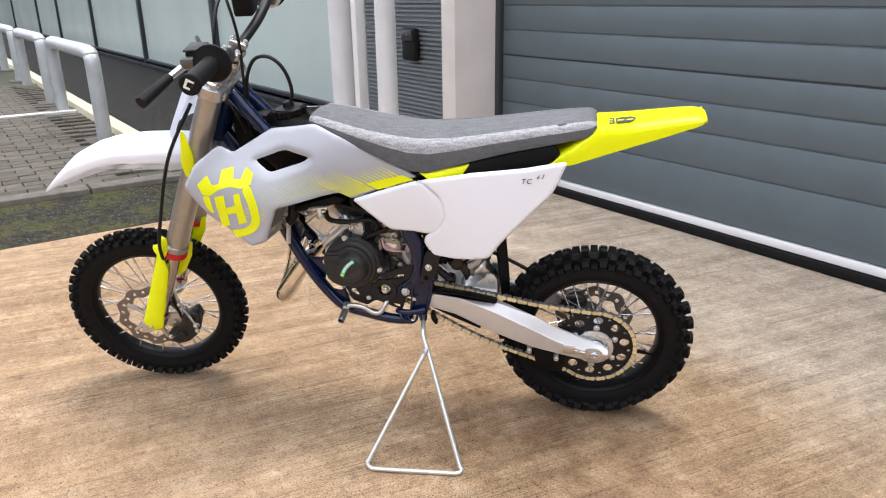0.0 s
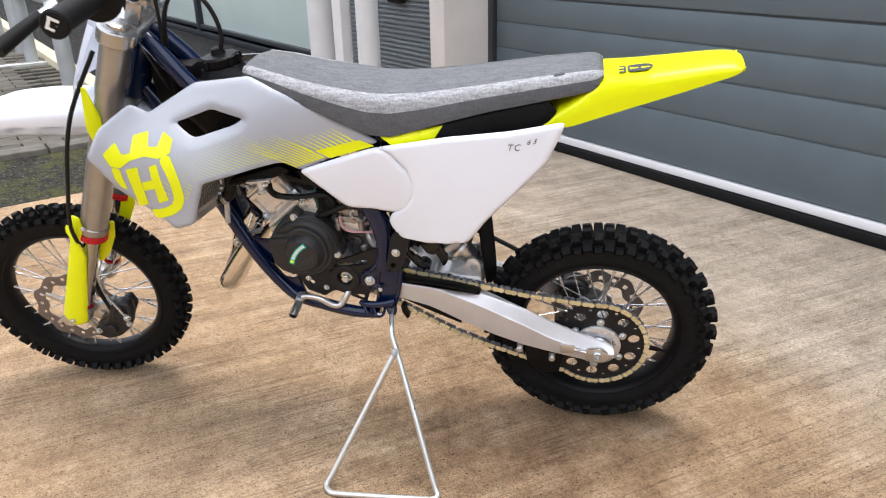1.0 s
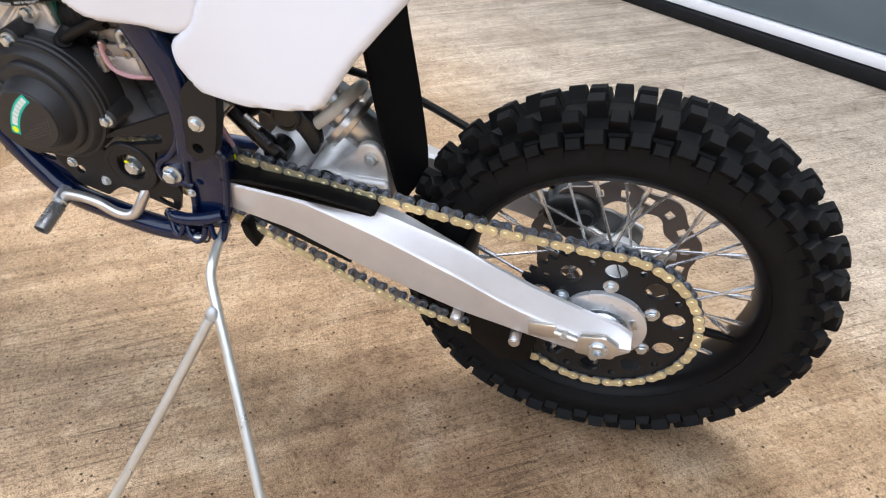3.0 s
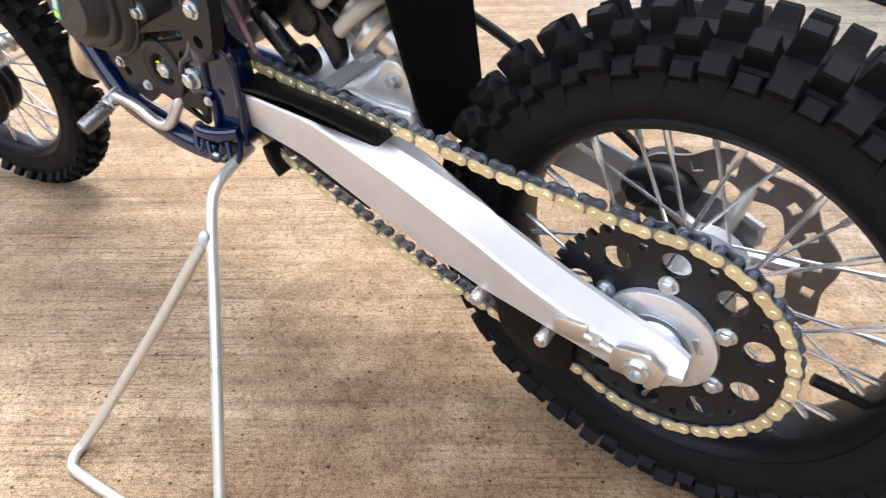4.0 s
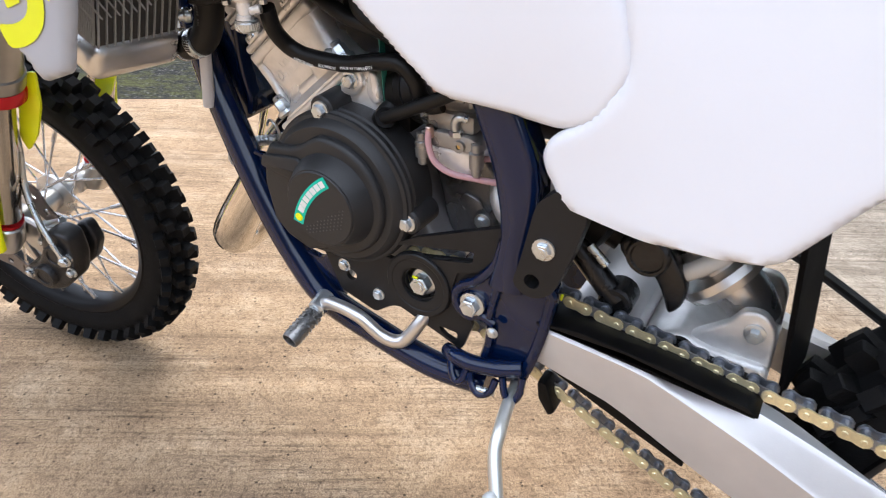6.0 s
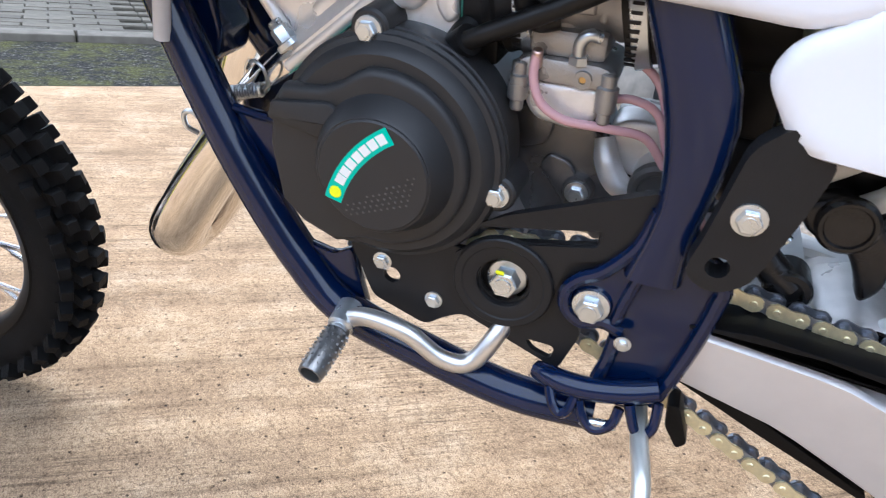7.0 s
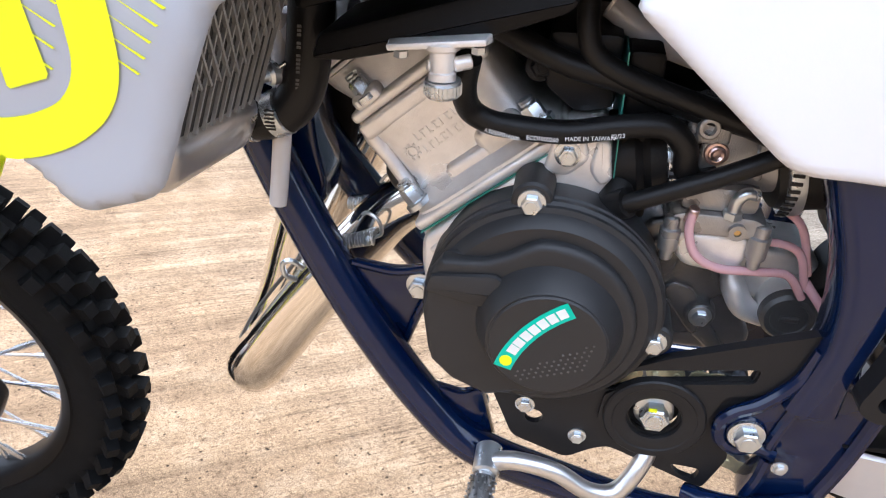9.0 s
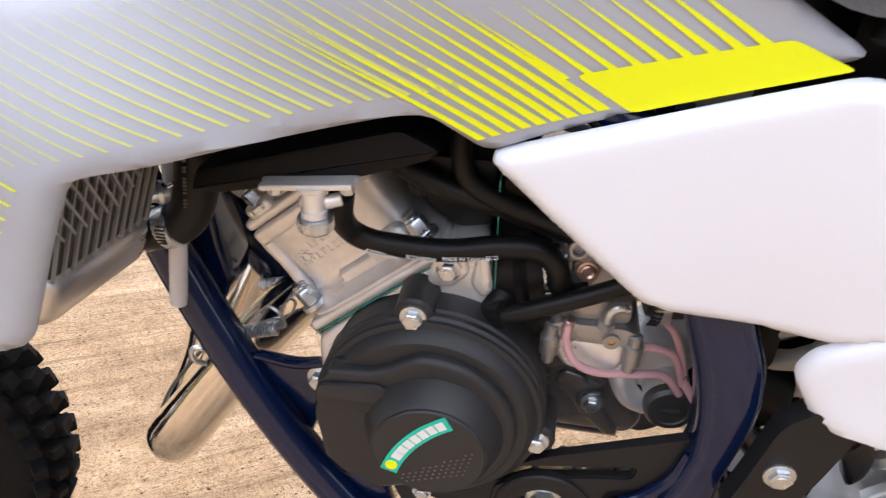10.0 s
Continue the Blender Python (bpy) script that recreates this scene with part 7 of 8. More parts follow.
lathe(bm, sa, sd_, [(0, 0.014), (0.02, 0.014), (0.021, 0.022), (0.1, 0.022), (0.101, 0.009), (0.16, 0.009), (0.161, 0.02), (0.19, 0.024), (0.2, 0.024), (0.201, 0.02), (0.206, 0.02), (0.207, 0.035), (0.213, 0.037), (0.219, 0.035), (0.221, 0.021), (0.245, 0.02), (0.262, 0.014)], 32)
shock = part("rear_shock", bm, ALLOY, bike, "alloy rear shock absorber")
bm = bmesh.new()
lathe(bm, sa + sd_ * 0.105, sd_, [(0, 0.012), (0.002, 0.0235), (0.085, 0.0225), (0.088, 0.012)], 28)
part("bump_stop", bm, HOSE, shock, "black rubber bump stop")
bm = bmesh.new()
s_, t_ = basis(sd_)
tube(bm, [sa + sd_ * (0.025 + 0.178 * i / 96) + (s_ * math.cos(i * 0.42) + t_ * math.sin(i * 0.42)) * 0.033 for i in range(97)], 0.0067, 12, 1, smooth=False)
part("coil_spring", bm, SPRING, shock, "white painted coil spring")
# rocker arm and drag link of the suspension
bm = bmesh.new()
plate(bm, rounded([(0.206, 0.446), (0.225, 0.458), (0.246, 0.45), (0.262, 0.425), (0.262, 0.404), (0.252, 0.392), (0.246, 0.41), (0.236, 0.427), (0.215, 0.43)], 0.008, 3), -0.042, -0.026, 0.004, 3)
rocker = part("linkage_rocker", bm, LINKAGE, bike, "dark cast suspension rocker")
bm = bmesh.new()
lathe(bm, (0.232, -0.042, 0.442), (0, -1, 0), [(0, 0.0165), (0.004, 0.0165), (0.006, 0.0145), (0.006, 0.0125), (0.0045, 0.0115)], 28)
part("rocker_cap", bm, LINKAGE, rocker, "round dark bearing cap")
bm = bmesh.new()
tube(bm, [(0.17, -0.04, 0.44), (0.185, -0.042, 0.425), (0.2, -0.043, 0.41), (0.214, -0.043, 0.397)], [0.009, 0.0095, 0.0095, 0.0105], 16)
link = part("drag_link", bm, LINKAGE, bike, "dark suspension drag link")
bm = bmesh.new()
lathe(bm, (0.214, -0.03, 0.397), (0, -1, 0), [(0, 0.0135), (0.02, 0.0135), (0.022, 0.012), (0.022, 0.0085), (0.018, 0.008)], 28)
part("link_eye", bm, LINKAGE, link)
bm = bmesh.new()
cyl(bm, (0.19, -0.05, 0.442), (0.205, -0.052, 0.43), 0.0035, 0.0035, 12)
part("link_pin", bm, STEEL, link, "bright steel pin")
bm = bmesh.new()
lathe(bm, (0.15, -0.018, 0.468), (0.88, 0, -0.47), [(0, 0.02), (0.003, 0.0235), (0.05, 0.0235), (0.053, 0.02), (0.055, 0.014), (0.064, 0.013)], 28)
box(bm, (0.148, -0.04, 0.475), (0.185, 0.03, 0.53), 0.01)
part("shock_reservoir", bm, PLASTIC_K, shock, "dark piggyback reservoir")

# black rubber flap before the rear wheel
bm = bmesh.new()
rows = []
for i in range(13):
    z = 0.64 - 0.3 * i / 12
    off = float(np.interp(z, [0.34, 0.365, 0.51, 0.64], [0.024, 0.023, 0.01, 0.004]))
    half = float(np.interp(z, [0.34, 0.37, 0.44, 0.55, 0.64], [0.03, 0.039, 0.045, 0.0455, 0.044]))
    rows.append([bm.verts.new((0.315 + 0.01 * k + off, half * (2 * k - 1), z)) for k in (0, 0.2, 0.4, 0.6, 0.8, 1)])
for a, b in zip(rows, rows[1:]):
    for i in range(5):
        bm.faces.new((a[i], a[i + 1], b[i + 1], b[i]))
g = bmesh.ops.extrude_face_region(bm, geom=bm.faces[:])
bmesh.ops.translate(bm, verts=[q for q in g["geom"] if isinstance(q, bmesh.types.BMVert)], vec=(0.004, 0, 0))
part("mud_flap", bm, mat("matt_black_flap", (0.004, 0.004, 0.0045), 0.7, vary=0.2, scale=40, spec=0.06), bike, "black plastic mud flap guarding the shock")

# rear brake: caliper on the right side
bm = bmesh.new()
plate(bm, rounded([(0.478, 0.285), (0.488, 0.308), (0.52, 0.318), (0.545, 0.305), (0.55, 0.285), (0.53, 0.272), (0.5, 0.268)], 0.012, 3), 0.042, 0.088, 0.008, 3)
cyl(bm, (0.5, 0.036, 0.29), (0.5, 0.05, 0.29), 0.011, 0.01, 24, 0.002)
cyl(bm, (0.53, 0.036, 0.294), (0.53, 0.05, 0.294), 0.011, 0.01, 24, 0.002)
part("rear_caliper", bm, BLACKMETAL, bike, "dark rear brake caliper")
bm = bmesh.new()
plate(bm, rounded([(0.47, 0.27), (0.5, 0.29), (0.56, 0.29), (0.6, 0.26), (0.59, 0.225), (0.55, 0.215), (0.52, 0.23)], 0.01, 3), 0.064, 0.07, 0.002)
part("caliper_bracket", bm, DARKCAST, bike, "dark grey caliper bracket")
bm = bmesh.new()
tube(bm, [(0.5, 0.075, 0.3), (0.42, 0.08, 0.35), (0.3, 0.085, 0.41), (0.2, 0.08, 0.44)], 0.005, 10)
part("rear_brake_hose", bm, HOSE, bike, "black rear brake hose")


# -- fork, brake, bars: built straight, then turned with the steering --
def steer_part(nm, bm, material, label="", parent=None, angle=35.0):
    o = part(nm, bm, material, parent or bike, label, angle=angle)
    if parent is None:
        o.matrix_basis = STEER
    return o


def on_leg(s, h):
    """A point of a fork leg's axis at height h."""
    return Vector((-0.49 + (h - 0.471) * math.tan(RAKE), s * 0.083, h))


def guard_skin(s):
    """A curved plate over the outer front of a fork leg."""
    outline = rounded([(-0.511, 0.527), (-0.492, 0.524), (-0.493, 0.494), (-0.5125, 0.463), (-0.51, 0.426), (-0.548, 0.312), (-0.5615, 0.275), (-0.569, 0.2475), (-0.594, 0.241), (-0.6185, 0.268), (-0.604, 0.302), (-0.5636, 0.394), (-0.528, 0.477), (-0.54, 0.481), (-0.544, 0.489), (-0.53, 0.498), (-0.522, 0.502)], 0.006, 3)

    def depth(x, z):
        dx = x - (-0.49 + (z - 0.471) * math.tan(RAKE))
        return -0.083 - 0.03 * math.sqrt(max(0.0, 1 - min(1.0, abs(dx + 0.004) / 0.056) ** 2))
    return skin(outline, depth, 0.0028, 0.003, 0.009, None, 0, s > 0)


for s in (-1, 1):
    bm = bmesh.new()
    lathe(bm, on_leg(s, 0.478), AXIS, [(0, 0.0285), (0.004, 0.0295), (0.016, 0.0295), (0.018, 0.0275), (0.12, 0.0272), (0.2, 0.0265), (0.34, 0.0262), (0.45, 0.026), (0.452, 0.024)], 36)
    leg = steer_part("fork_tube", bm, FORK, "grey anodised upper fork tube")
    bm = bmesh.new()
    lathe(bm, on_leg(s, 0.462), AXIS, [(0, 0.027), (0.002, 0.03), (0.014, 0.03), (0.017, 0.0285)], 36)
    steer_part("fork_ring", bm, RED, "red anodised ring", leg)
    bm = bmesh.new()
    lathe(bm, on_leg(s, 0.472), -AXIS, [(0, 0.0175), (0.2, 0.0175)], 28)
    slider = steer_part("fork_slider", bm, SLIDER, "polished lower fork slider")
    bm = bmesh.new()
    lathe(bm, on_leg(s, 0.285), -AXIS, [(0, 0.0195), (0.004, 0.0195), (0.005, 0.0185)], 28)
    steer_part("slider_ring", bm, RED, "", slider)
    bm = bmesh.new()
    q = on_leg(s, 0.26)
    lathe(bm, q + AXIS * 0.02, -AXIS, [(0, 0.018), (0.002, 0.0205), (0.03, 0.0205), (0.046, 0.015)], 24)
    cyl(bm, (FW.x, s * 0.06, FW.z), (FW.x, s * 0.1, FW.z), 0.018, 0.017, 24, 0.002)
    box(bm, (FW.x, s * 0.068, FW.z - 0.014), (FW.x + 0.03, s * 0.095, FW.z + 0.014), 0.004)
    steer_part("axle_clamp", bm, ALLOY, "alloy axle clamp", slider)
    fg = steer_part("fork_guard", guard_skin(s), YELLOW, "fluorescent yellow fork guard", slider, 50)
    bm = skin(rounded([(-0.449, 0.485), (-0.4598, 0.444), (-0.484, 0.403), (-0.508, 0.38), (-0.513, 0.4), (-0.498, 0.43), (-0.478, 0.48)], 0.006, 2), lambda x, z: -0.066, 0.003, 0.002, 0.02, None, 0, s > 0)
    steer_part("guard_wing", bm, YELLOW, "", fg, 50)
    for h in (0.258, 0.5):
        bm = bmesh.new()
        q = on_leg(s, h)
        hexbolt(bm, (q.x - 0.012, s * 0.1125, h), (0, s, 0), 0.0042, 0.004)
        steer_part("guard_screw", bm, STEEL, "", fg)
    bm = bmesh.new()
    lathe(bm, on_leg(s, 0.872), AXIS, [(0, 0.0285), (0.003, 0.031), (0.024, 0.031), (0.027, 0.029), (0.027, 0.022), (0.033, 0.021), (0.035, 0.016)], 32)
    steer_part("fork_cap", bm, CLAMP, "silver fork cap", leg)

bm = bmesh.new()
a, b = on_leg(-1, 0.882), on_leg(1, 0.882)
s_ax, t_ax = Vector((math.cos(RAKE), 0, -math.sin(RAKE))), Vector((0, 1, 0))
clampm = Matrix((s_ax, t_ax, AXIS)).transposed().to_4x4()
clampm.translation = (a + b) / 2
box(bm, (-0.024, -0.1, -0.012), (0.036, 0.1, 0.012), 0.008, clampm)
for y in (-0.083, 0.083):
    lathe(bm, clampm @ Vector((0, y, -0.014)), AXIS, [(0, 0.0315), (0.002, 0.0335), (0.026, 0.0335), (0.028, 0.0315)], 28)
steer_part("triple_clamp", bm, CLAMP, "silver triple clamp")
bm = bmesh.new()
box(bm, (-0.02, -0.075, -0.172), (0.036, 0.075, -0.148), 0.008, clampm)
steer_part("lower_clamp", bm, FORK, "grey lower fork clamp")
for y in (-0.038, 0.038):
    riser = clampm @ Matrix.Translation((0.012, 0, 0))
    bm = bmesh.new()
    box(bm, (-0.014, y - 0.011, 0.01), (0.014, y + 0.011, 0.053), 0.004, riser)
    box(bm, (-0.02, y - 0.013, 0.05), (0.022, y + 0.013, 0.0645), 0.004, riser)
    lower_half = steer_part("bar_clamp", bm, CLAMP, "alloy handlebar clamp")
    bm = bmesh.new()
    box(bm, (-0.02, y - 0.013, 0.0685), (0.022, y + 0.013, 0.084), 0.005, riser)
    steer_part("clamp_cap", bm, CLAMP, "", lower_half)
    for x in (-0.014, 0.014):
        bm = bmesh.new()
        hexbolt(bm, clampm @ Vector((0.013 + x, y, 0.084)), AXIS, 0.0055, 0.007)
        steer_part("bolt", bm, STEEL, "", lower_half)
bar_pts = [(-0.231, -0.397, 1.007), (-0.227, -0.3, 1.004), (-0.2235, -0.2, 0.997), (-0.236, -0.13, 0.972), (-0.262, -0.07, 0.943), (-0.2688, 0, 0.938), (-0.262, 0.07, 0.943), (-0.236, 0.13, 0.972), (-0.2235, 0.2, 0.997), (-0.227, 0.3, 1.004), (-0.231, 0.397, 1.007)]
bm = bmesh.new()
tube(bm, bar_pts, 0.0115, 20, 8)
bars = steer_part("handlebar", bm, BLACKMETAL, "black handlebar with grips and levers")
for s in (-1, 1):
    bm = bmesh.new()
    g0, g1 = Vector((-0.2265, s * 0.272, 1.003)), Vector((-0.231, s * 0.4, 1.007))
    prof = [(0, 0.03), (0.003, 0.0365), (0.009, 0.036), (0.012, 0.02)] + [(0.014 + i * 0.0055, 0.0172 if i % 2 else 0.0162) for i in range(19)] + [(0.126, 0.0195), (0.132, 0.0195), (0.134, 0.017)]
    lathe(bm, g0, g1 - g0, prof, 28)
    grip = steer_part("grip", bm, RUBBER, "black rubber grip", bars)
    if s < 0:
        bm = bmesh.new()
        e = g0 + (g1 - g0).normalized() * 0.1342
        for lo, hi in (((-0.009, 0, -0.009), (-0.0045, 0.0008, 0.009)), ((-0.0045, 0, 0.005), (0.007, 0.0008, 0.009)), ((-0.0045, 0, -0.009), (0.007, 0.0008, -0.005)), ((0.004, 0, -0.004), (0.009, 0.0008, 0.001))):
            box(bm, lo, hi, 0, Matrix.Translation(e) @ Matrix.Rotation(radians(30), 4, "Y"))
        steer_part("grip_mark", bm, STICKW, "white square mark on the grip end", grip)
    bm = bmesh.new()
    box(bm, (-0.256, s * 0.22, 0.984), (-0.208, s * 0.255, 1.016), 0.006)
    box(bm, (-0.292, s * 0.2, 0.99), (-0.248, s * 0.27, 1.012), 0.006)
    part("lever_perch", bm, DARKCAST, bars, "dark lever perch")
    if s < 0:
        bm = bmesh.new()
        box(bm, (-0.283, -0.256, 1.004), (-0.25, -0.208, 1.02), 0.004)
        part("reservoir", bm, PLASTIC_K, bars, "black clutch fluid reservoir")
        bm = bmesh.new()
        box(bm, (-0.285, -0.258, 1.02), (-0.248, -0.206, 1.0245), 0.002)
        part("reservoir_lid", bm, BLACKMETAL, bars)
    else:
        bm = bmesh.new()
        box(bm, (-0.28, 0.1, 0.99), (-0.235, 0.16, 1.035), 0.006)
        part("reservoir", bm, PLASTIC_K, bars, "black brake fluid reservoir")
        bm = bmesh.new()
        lathe(bm, (-0.226, 0.238, 1.002), (0, 1, 0), [(0, 0.026), (0.004, 0.03), (0.026, 0.03), (0.03, 0.026)], 24)
        part("throttle_housing", bm, ALLOY, bars, "grey throttle housing")
    bm = bmesh.new()
    tube(bm, [(-0.272, s * 0.23, 0.998), (-0.29, s * 0.262, 0.993), (-0.308, s * 0.3, 0.985)], [0.008, 0.0075, 0.007], 12)
    lv = part("lever", bm, ALLOY, bars, "polished lever blade")
    bm = bmesh.new()
    tube(bm, [(-0.306, s * 0.296, 0.986), (-0.325, s * 0.335, 0.975), (-0.34, s * 0.37, 0.966)], [0.009, 0.0105, 0.0115], 12)
    part("lever_sleeve", bm, RUBBER, lv, "black rubber lever sleeve")

# number board, front fender
bm = bmesh.new()
rows = []
for i in range(9):
    t = i / 8
    cpt = Vector((-0.384 - 0.066 * t, 0, 0.888 - 0.12 * t))
    w = 0.06 + 0.035 * math.sin(t * 2.2)
    rows.append([bm.verts.new(cpt + Vector((0.03 * (k ** 2), k * w, 0))) for k in np.linspace(-1, 1, 11)])
for a, b in zip(rows, rows[1:]):
    for i in range(10):
        bm.faces.new((a[i], a[i + 1], b[i + 1], b[i]))
bmesh.ops.solidify(bm, geom=bm.faces[:], thickness=0.003)
steer_part("number_board", bm, PLASTIC_W, "white front number board")
FFX = [-0.8, -0.76, -0.706, -0.65, -0.598, -0.53, -0.445, -0.4, -0.34, -0.3]
FFZ = [0.622, 0.66, 0.705, 0.73, 0.743, 0.748, 0.747, 0.742, 0.72, 0.7]
FFB = [0.619, 0.642, 0.662, 0.683, 0.697, 0.694, 0.688, 0.685, 0.68, 0.67]
FFW = [0.012, 0.035, 0.052, 0.06, 0.063, 0.064, 0.062, 0.06, 0.056, 0.052]
bm = bmesh.new()
rows = []
for x in np.linspace(FFX[0], FFX[-1], 34):
    zt, zs, w = (float(np.interp(x, FFX, q)) for q in (FFZ, FFB, FFW))
    row = []
    for i in range(15):
        k = -1 + 2 * i / 14
        a = abs(k)
        y = w * math.sin(min(1, a / 0.75) * math.pi / 2)
        z = zt - (zt - zs) * a ** 2.2
        row.append(bm.verts.new((x, math.copysign(y, k), z)))
    rows.append(row)
for a, b in zip(rows, rows[1:]):
    for i in range(14):
        bm.faces.new((a[i], a[i + 1], b[i + 1], b[i]))
g = bmesh.ops.extrude_face_region(bm, geom=bm.faces[:])
bmesh.ops.translate(bm, verts=[q for q in g["geom"] if isinstance(q, bmesh.types.BMVert)], vec=(0, 0, -0.003))
steer_part("front_fender", bm, PLASTIC_W, "white front fender", angle=60)
FD = rbf([(-0.46, -0.118, 0.78), (-0.43, -0.118, 0.78), (-0.46, -0.118, 0.66), (-0.44, -0.116, 0.64)])
o = part("fork_flash", skin(rounded([(-0.387, 0.802), (-0.38, 0.8), (-0.372, 0.74), (-0.38, 0.675), (-0.4, 0.69), (-0.404, 0.72)], 0.004, 2), FD, 0.003, 0.002, 0.02), YELLOW, bike, "yellow plastic fork flash")
o.matrix_basis = STEER

# front brake caliper and hose
CALIPER = mat("black_caliper_casting", (0.03, 0.03, 0.032), 0.34, 0.45, vary=0.25, scale=60, bump=0.2, bump_scale=1200)
bm = bmesh.new()
plate(bm, rounded([(-0.578, 0.192), (-0.574, 0.212), (-0.548, 0.222), (-0.53, 0.246), (-0.522, 0.27), (-0.498, 0.281), (-0.477, 0.274), (-0.478, 0.238), (-0.492, 0.206), (-0.52, 0.183), (-0.552, 0.175)], 0.008, 3), -0.088, -0.058, 0.005, 3)
plate(bm, rounded([(-0.57, 0.196), (-0.548, 0.205), (-0.518, 0.235), (-0.51, 0.262), (-0.49, 0.268), (-0.482, 0.238), (-0.5, 0.206), (-0.53, 0.185)], 0.008, 3), -0.044, -0.026, 0.004, 3)
cal = steer_part("front_caliper", bm, CALIPER, "dark grey front brake caliper", angle=45)
for x, z in ((-0.503, 0.245), (-0.537, 0.206)):
    bm = bmesh.new()
    lathe(bm, (x, -0.082, z), (0, -1, 0), [(0, 0.0165), (0.012, 0.016), (0.014, 0.0145), (0.014, 0.011), (0.0125, 0.0105)], 28)
    steer_part("piston_bore", bm, CALIPER, "", cal)
bm = bmesh.new()
plate(bm, rounded([(-0.598, 0.262), (-0.575, 0.27), (-0.55, 0.258), (-0.526, 0.262), (-0.518, 0.244), (-0.54, 0.222), (-0.566, 0.214), (-0.585, 0.226)], 0.007, 3), -0.064, -0.054, 0.003, 2)
steer_part("caliper_bracket", bm, ALLOY, "alloy caliper bracket", cal)
for x, z in ((-0.552, 0.24), (-0.528, 0.252), (-0.566, 0.204), (-0.49, 0.22)):
    bm = bmesh.new()
    hexbolt(bm, (x, -0.0885 if z < 0.23 else -0.064, z), (0, -1, 0), 0.0055, 0.006)
    steer_part("caliper_bolt", bm, STEEL, "", cal)
bm = bmesh.new()
cyl(bm, (-0.575, -0.05, 0.249), (-0.52, -0.05, 0.269), 0.006, 0.006, 14, 0.001)
steer_part("slide_pin", bm, STEEL, "", cal)
bm = bmesh.new()
hexbolt(bm, (-0.4865, -0.094, 0.243), (0.2, -1, 0), 0.0062, 0.007)
cyl(bm, (-0.4865, -0.088, 0.243), (-0.4865, -0.096, 0.243), 0.0075, 0.0075, 18, 0.001)
steer_part("banjo_bolt", bm, STEEL, "bright banjo bolt", cal)
bm = bmesh.new()
tube(bm, [(-0.365, -0.07, 0.85), (-0.42, -0.105, 0.76), (-0.45, -0.118, 0.69), (-0.48, -0.122, 0.6), (-0.505, -0.122, 0.52), (-0.515, -0.105, 0.46), (-0.522, -0.07, 0.42), (-0.535, -0.064, 0.36), (-0.54, -0.068, 0.31), (-0.53, -0.075, 0.27), (-0.522, -0.082, 0.255)], 0.0042, 10)
steer_part("front_brake_hose", bm, HOSE, "black front brake hose")
bm = bmesh.new()
tube(bm, [(-0.512, -0.062, 0.44), (-0.522, -0.064, 0.38), (-0.528, -0.072, 0.34), (-0.518, -0.084, 0.305), (-0.5, -0.093, 0.275), (-0.4865, -0.096, 0.245)], 0.0034, 10)
steer_part("brake_line", bm, STEEL, "braided steel brake line")
for pts, r in (([(-0.255, 0.13, 1.01), (-0.285, 0.05, 1.05), (-0.295, -0.02, 0.99), (-0.3, -0.03, 0.9), (-0.285, -0.036, 0.83), (-0.262, -0.036, 0.76)], 0.004),
               ([(-0.26, -0.21, 1.0), (-0.3, -0.12, 1.01), (-0.32, -0.04, 0.95), (-0.325, -0.02, 0.86), (-0.31, -0.02, 0.78)], 0.004),
               ([(-0.26, 0.2, 1.0), (-0.29, 0.1, 1.04), (-0.26, 0.0, 1.06), (-0.245, -0.02, 0.98), (-0.25, -0.025, 0.88), (-0.256, -0.03, 0.82), (-0.252, -0.036, 0.75)], 0.0035)):
    bm = bmesh.new()
    tube(bm, pts, r, 8)
    steer_part("control_cable", bm, HOSE, "black control cable")
bm = bmesh.new()
box(bm, (-0.262, -0.034, 0.812), (-0.248, -0.028, 0.826), 0.001)
part("cable_tag", bm, STICKW, bike, "small white cable tag")
bm = bmesh.new()
box(bm, (-0.3, -0.014, 0.66), (-0.205, 0.05, 0.8), 0.015)
box(bm, (-0.28, -0.06, 0.66), (-0.18, 0.06, 0.738), 0.02)
part("wiring_loom", bm, PLASTIC_K, bike, "dark wiring and hoses behind the head")


# ---- the wire stand under the frame ----
stand = thing("wire_stand", Matrix.Identity(4), "triangular bent steel wire stand propping up the motorcycle", "stand")
bm = bmesh.new()
tube(bm, [(0.15, -0.09, 0.297), (0.154, -0.118, 0.29), (0.159, -0.142, 0.281), (0.162, -0.154, 0.268), (0.1745, -0.171, 0.242), (0.2, -0.203, 0.18), (0.262, -0.284, 0.03), (0.274, -0.3, 0.008), (0.263, -0.311, 0.0055), (0.24, -0.313, 0.0055), (0.09, -0.322, 0.0055), (0.063, -0.319, 0.0055), (0.052, -0.303, 0.008), (0.06, -0.292, 0.022), (0.12, -0.225, 0.14), (0.168, -0.178, 0.236)], 0.0055, 14, 8)
part("wire", bm, mat("bright_zinc_wire", (0.68, 0.69, 0.66), 0.32, 0.75, vary=0.12, scale=80), stand)
bm = bmesh.new()
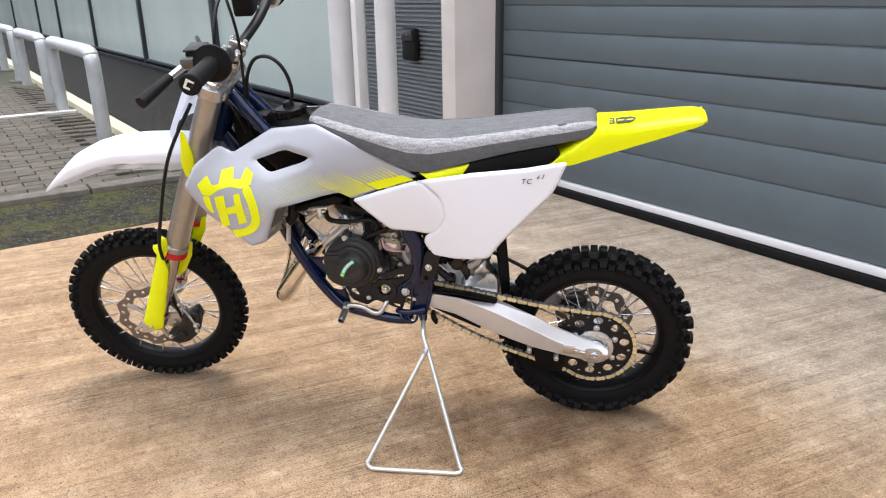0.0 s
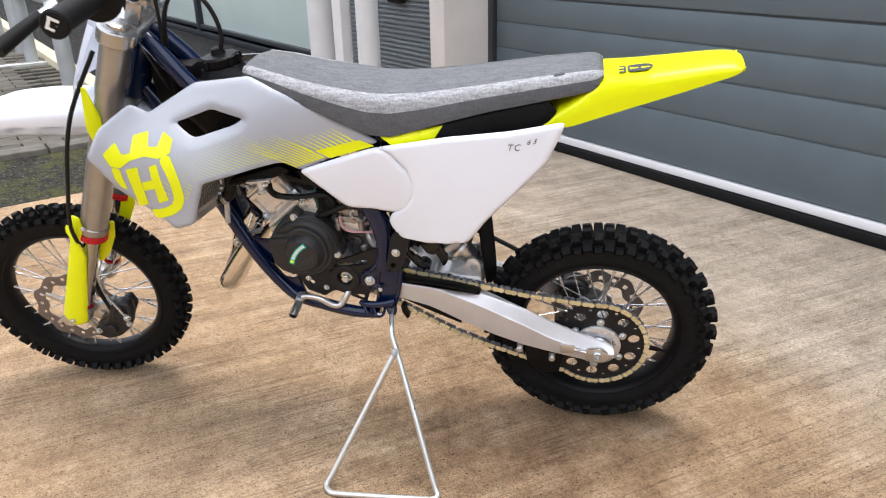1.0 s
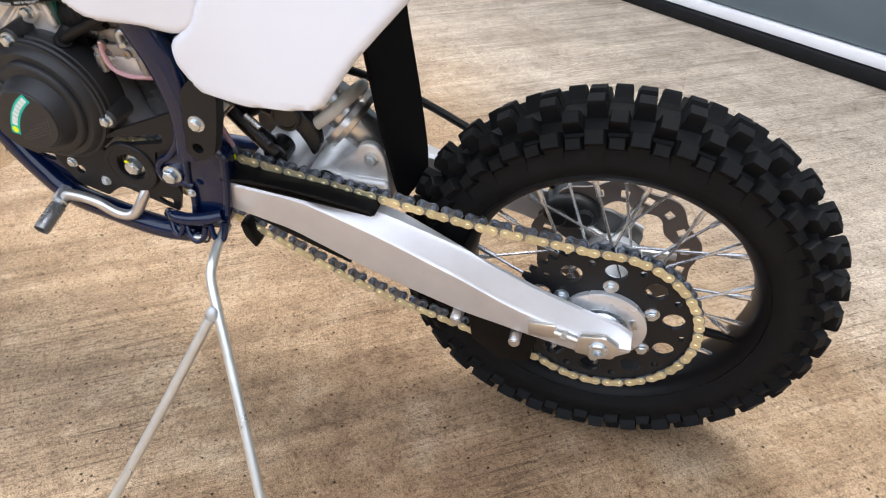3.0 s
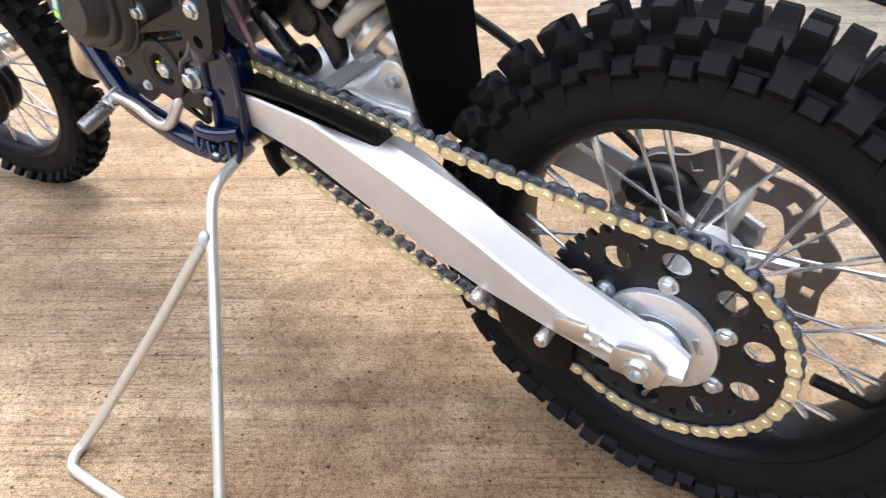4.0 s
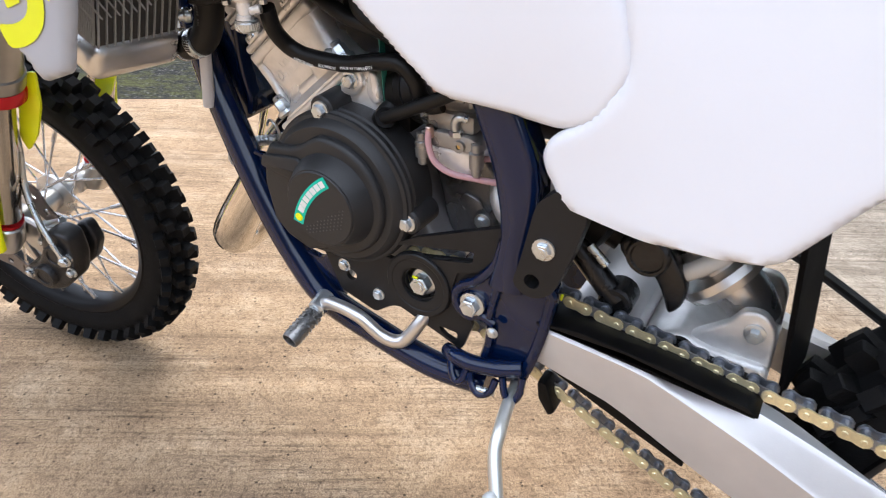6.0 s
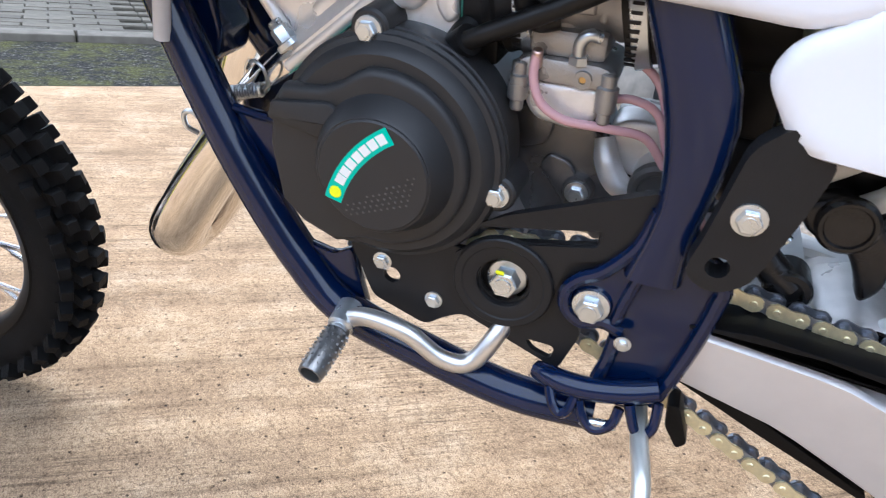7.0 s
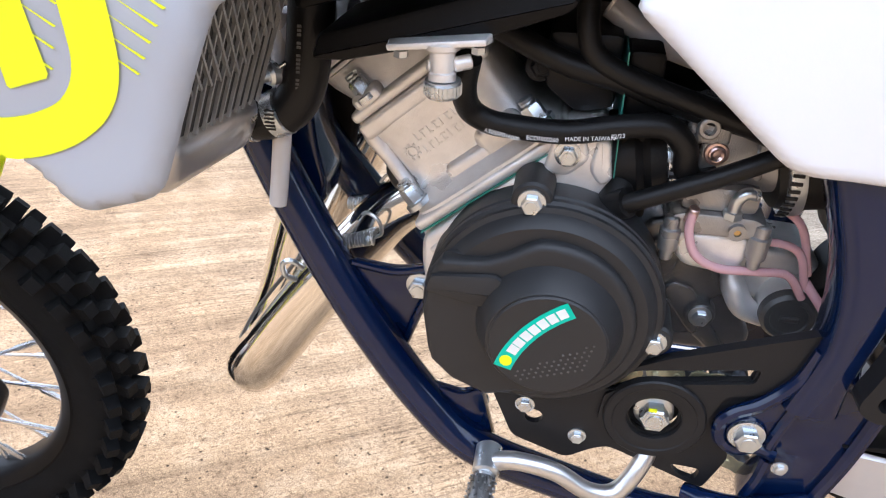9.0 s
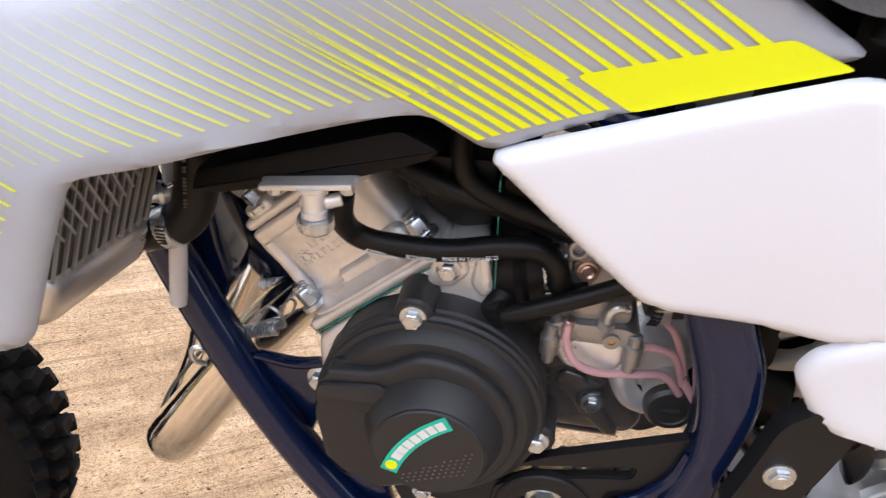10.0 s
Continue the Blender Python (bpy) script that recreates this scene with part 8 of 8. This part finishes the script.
bmesh.ops.create_uvsphere(bm, u_segments=12, v_segments=8, radius=0.0075, matrix=Matrix.Translation((0.171, -0.175, 0.24)) @ Matrix.Diagonal((1, 1, 1.4, 1)))
part("weld", bm, GALV, stand, "welded joint")


# ---- block paving: the near blocks singly, the rest joined ----
pave = thing("block_paving", SITE, "dark weathered concrete block paving", "paving", kind="structure")
bm = bmesh.new()
box(bm, (-40, -12, -0.2), (-3.03, 0.3, 0.0))
part("bedding", bm, JOINT, pave, smooth=False)


def paver():
    bm = bmesh.new()
    lv = ((-0.02, 1.0, 1.0), (0.012, 1.0, 1.0), (0.018, 0.94, 0.97))
    rings = [[bm.verts.new((i * 0.0475 * kx, j * 0.0975 * ky, z)) for i, j in ((-1, -1), (1, -1), (1, 1), (-1, 1))] for z, kx, ky in lv]
    for p, q in zip(rings, rings[1:]):
        for i in range(4):
            bm.faces.new((p[i], p[(i + 1) % 4], q[(i + 1) % 4], q[i]))
    bm.faces.new(rings[-1])
    return bm


rng = random.Random(4)
verts, faces = [], []
me = None
single = 0
for i in range(62):
    u = -3.085 - i * 0.1
    for j in range(24):
        v = 0.2 - j * 0.2 - (0.1 if i % 2 else 0.0)
        if v > 0.2 or (-6.42 < u < -6.26) or (v > 0.04 and (i % 2)):
            continue
        m = Matrix.Translation((u, v, rng.uniform(-0.002, 0.003))) @ Euler((rng.uniform(-0.012, 0.012), rng.uniform(-0.02, 0.02), rng.uniform(-0.012, 0.012))).to_matrix().to_4x4()
        if v > -1.1 and u > -6.2 and single < 260:
            if me is None:
                o = part("paving_block", paver(), PAVER, pave, smooth=False)
                me = o.data
            else:
                o = new("paving_block", me)
                o.parent = pave
            o.matrix_basis = m
            single += 1
        else:
            k = len(verts)
            verts += [tuple(m @ w.co) for w in me.vertices]
            faces += [[k + q for q in f.vertices] for f in me.polygons]
mj = bpy.data.meshes.new("far_paving")
mj.from_pydata(verts, [], faces)
mj.materials.append(PAVER)
o = new("far_paving", mj)
o.parent = pave
tagged(o, "further rows of dark paving blocks", kind="stuff")
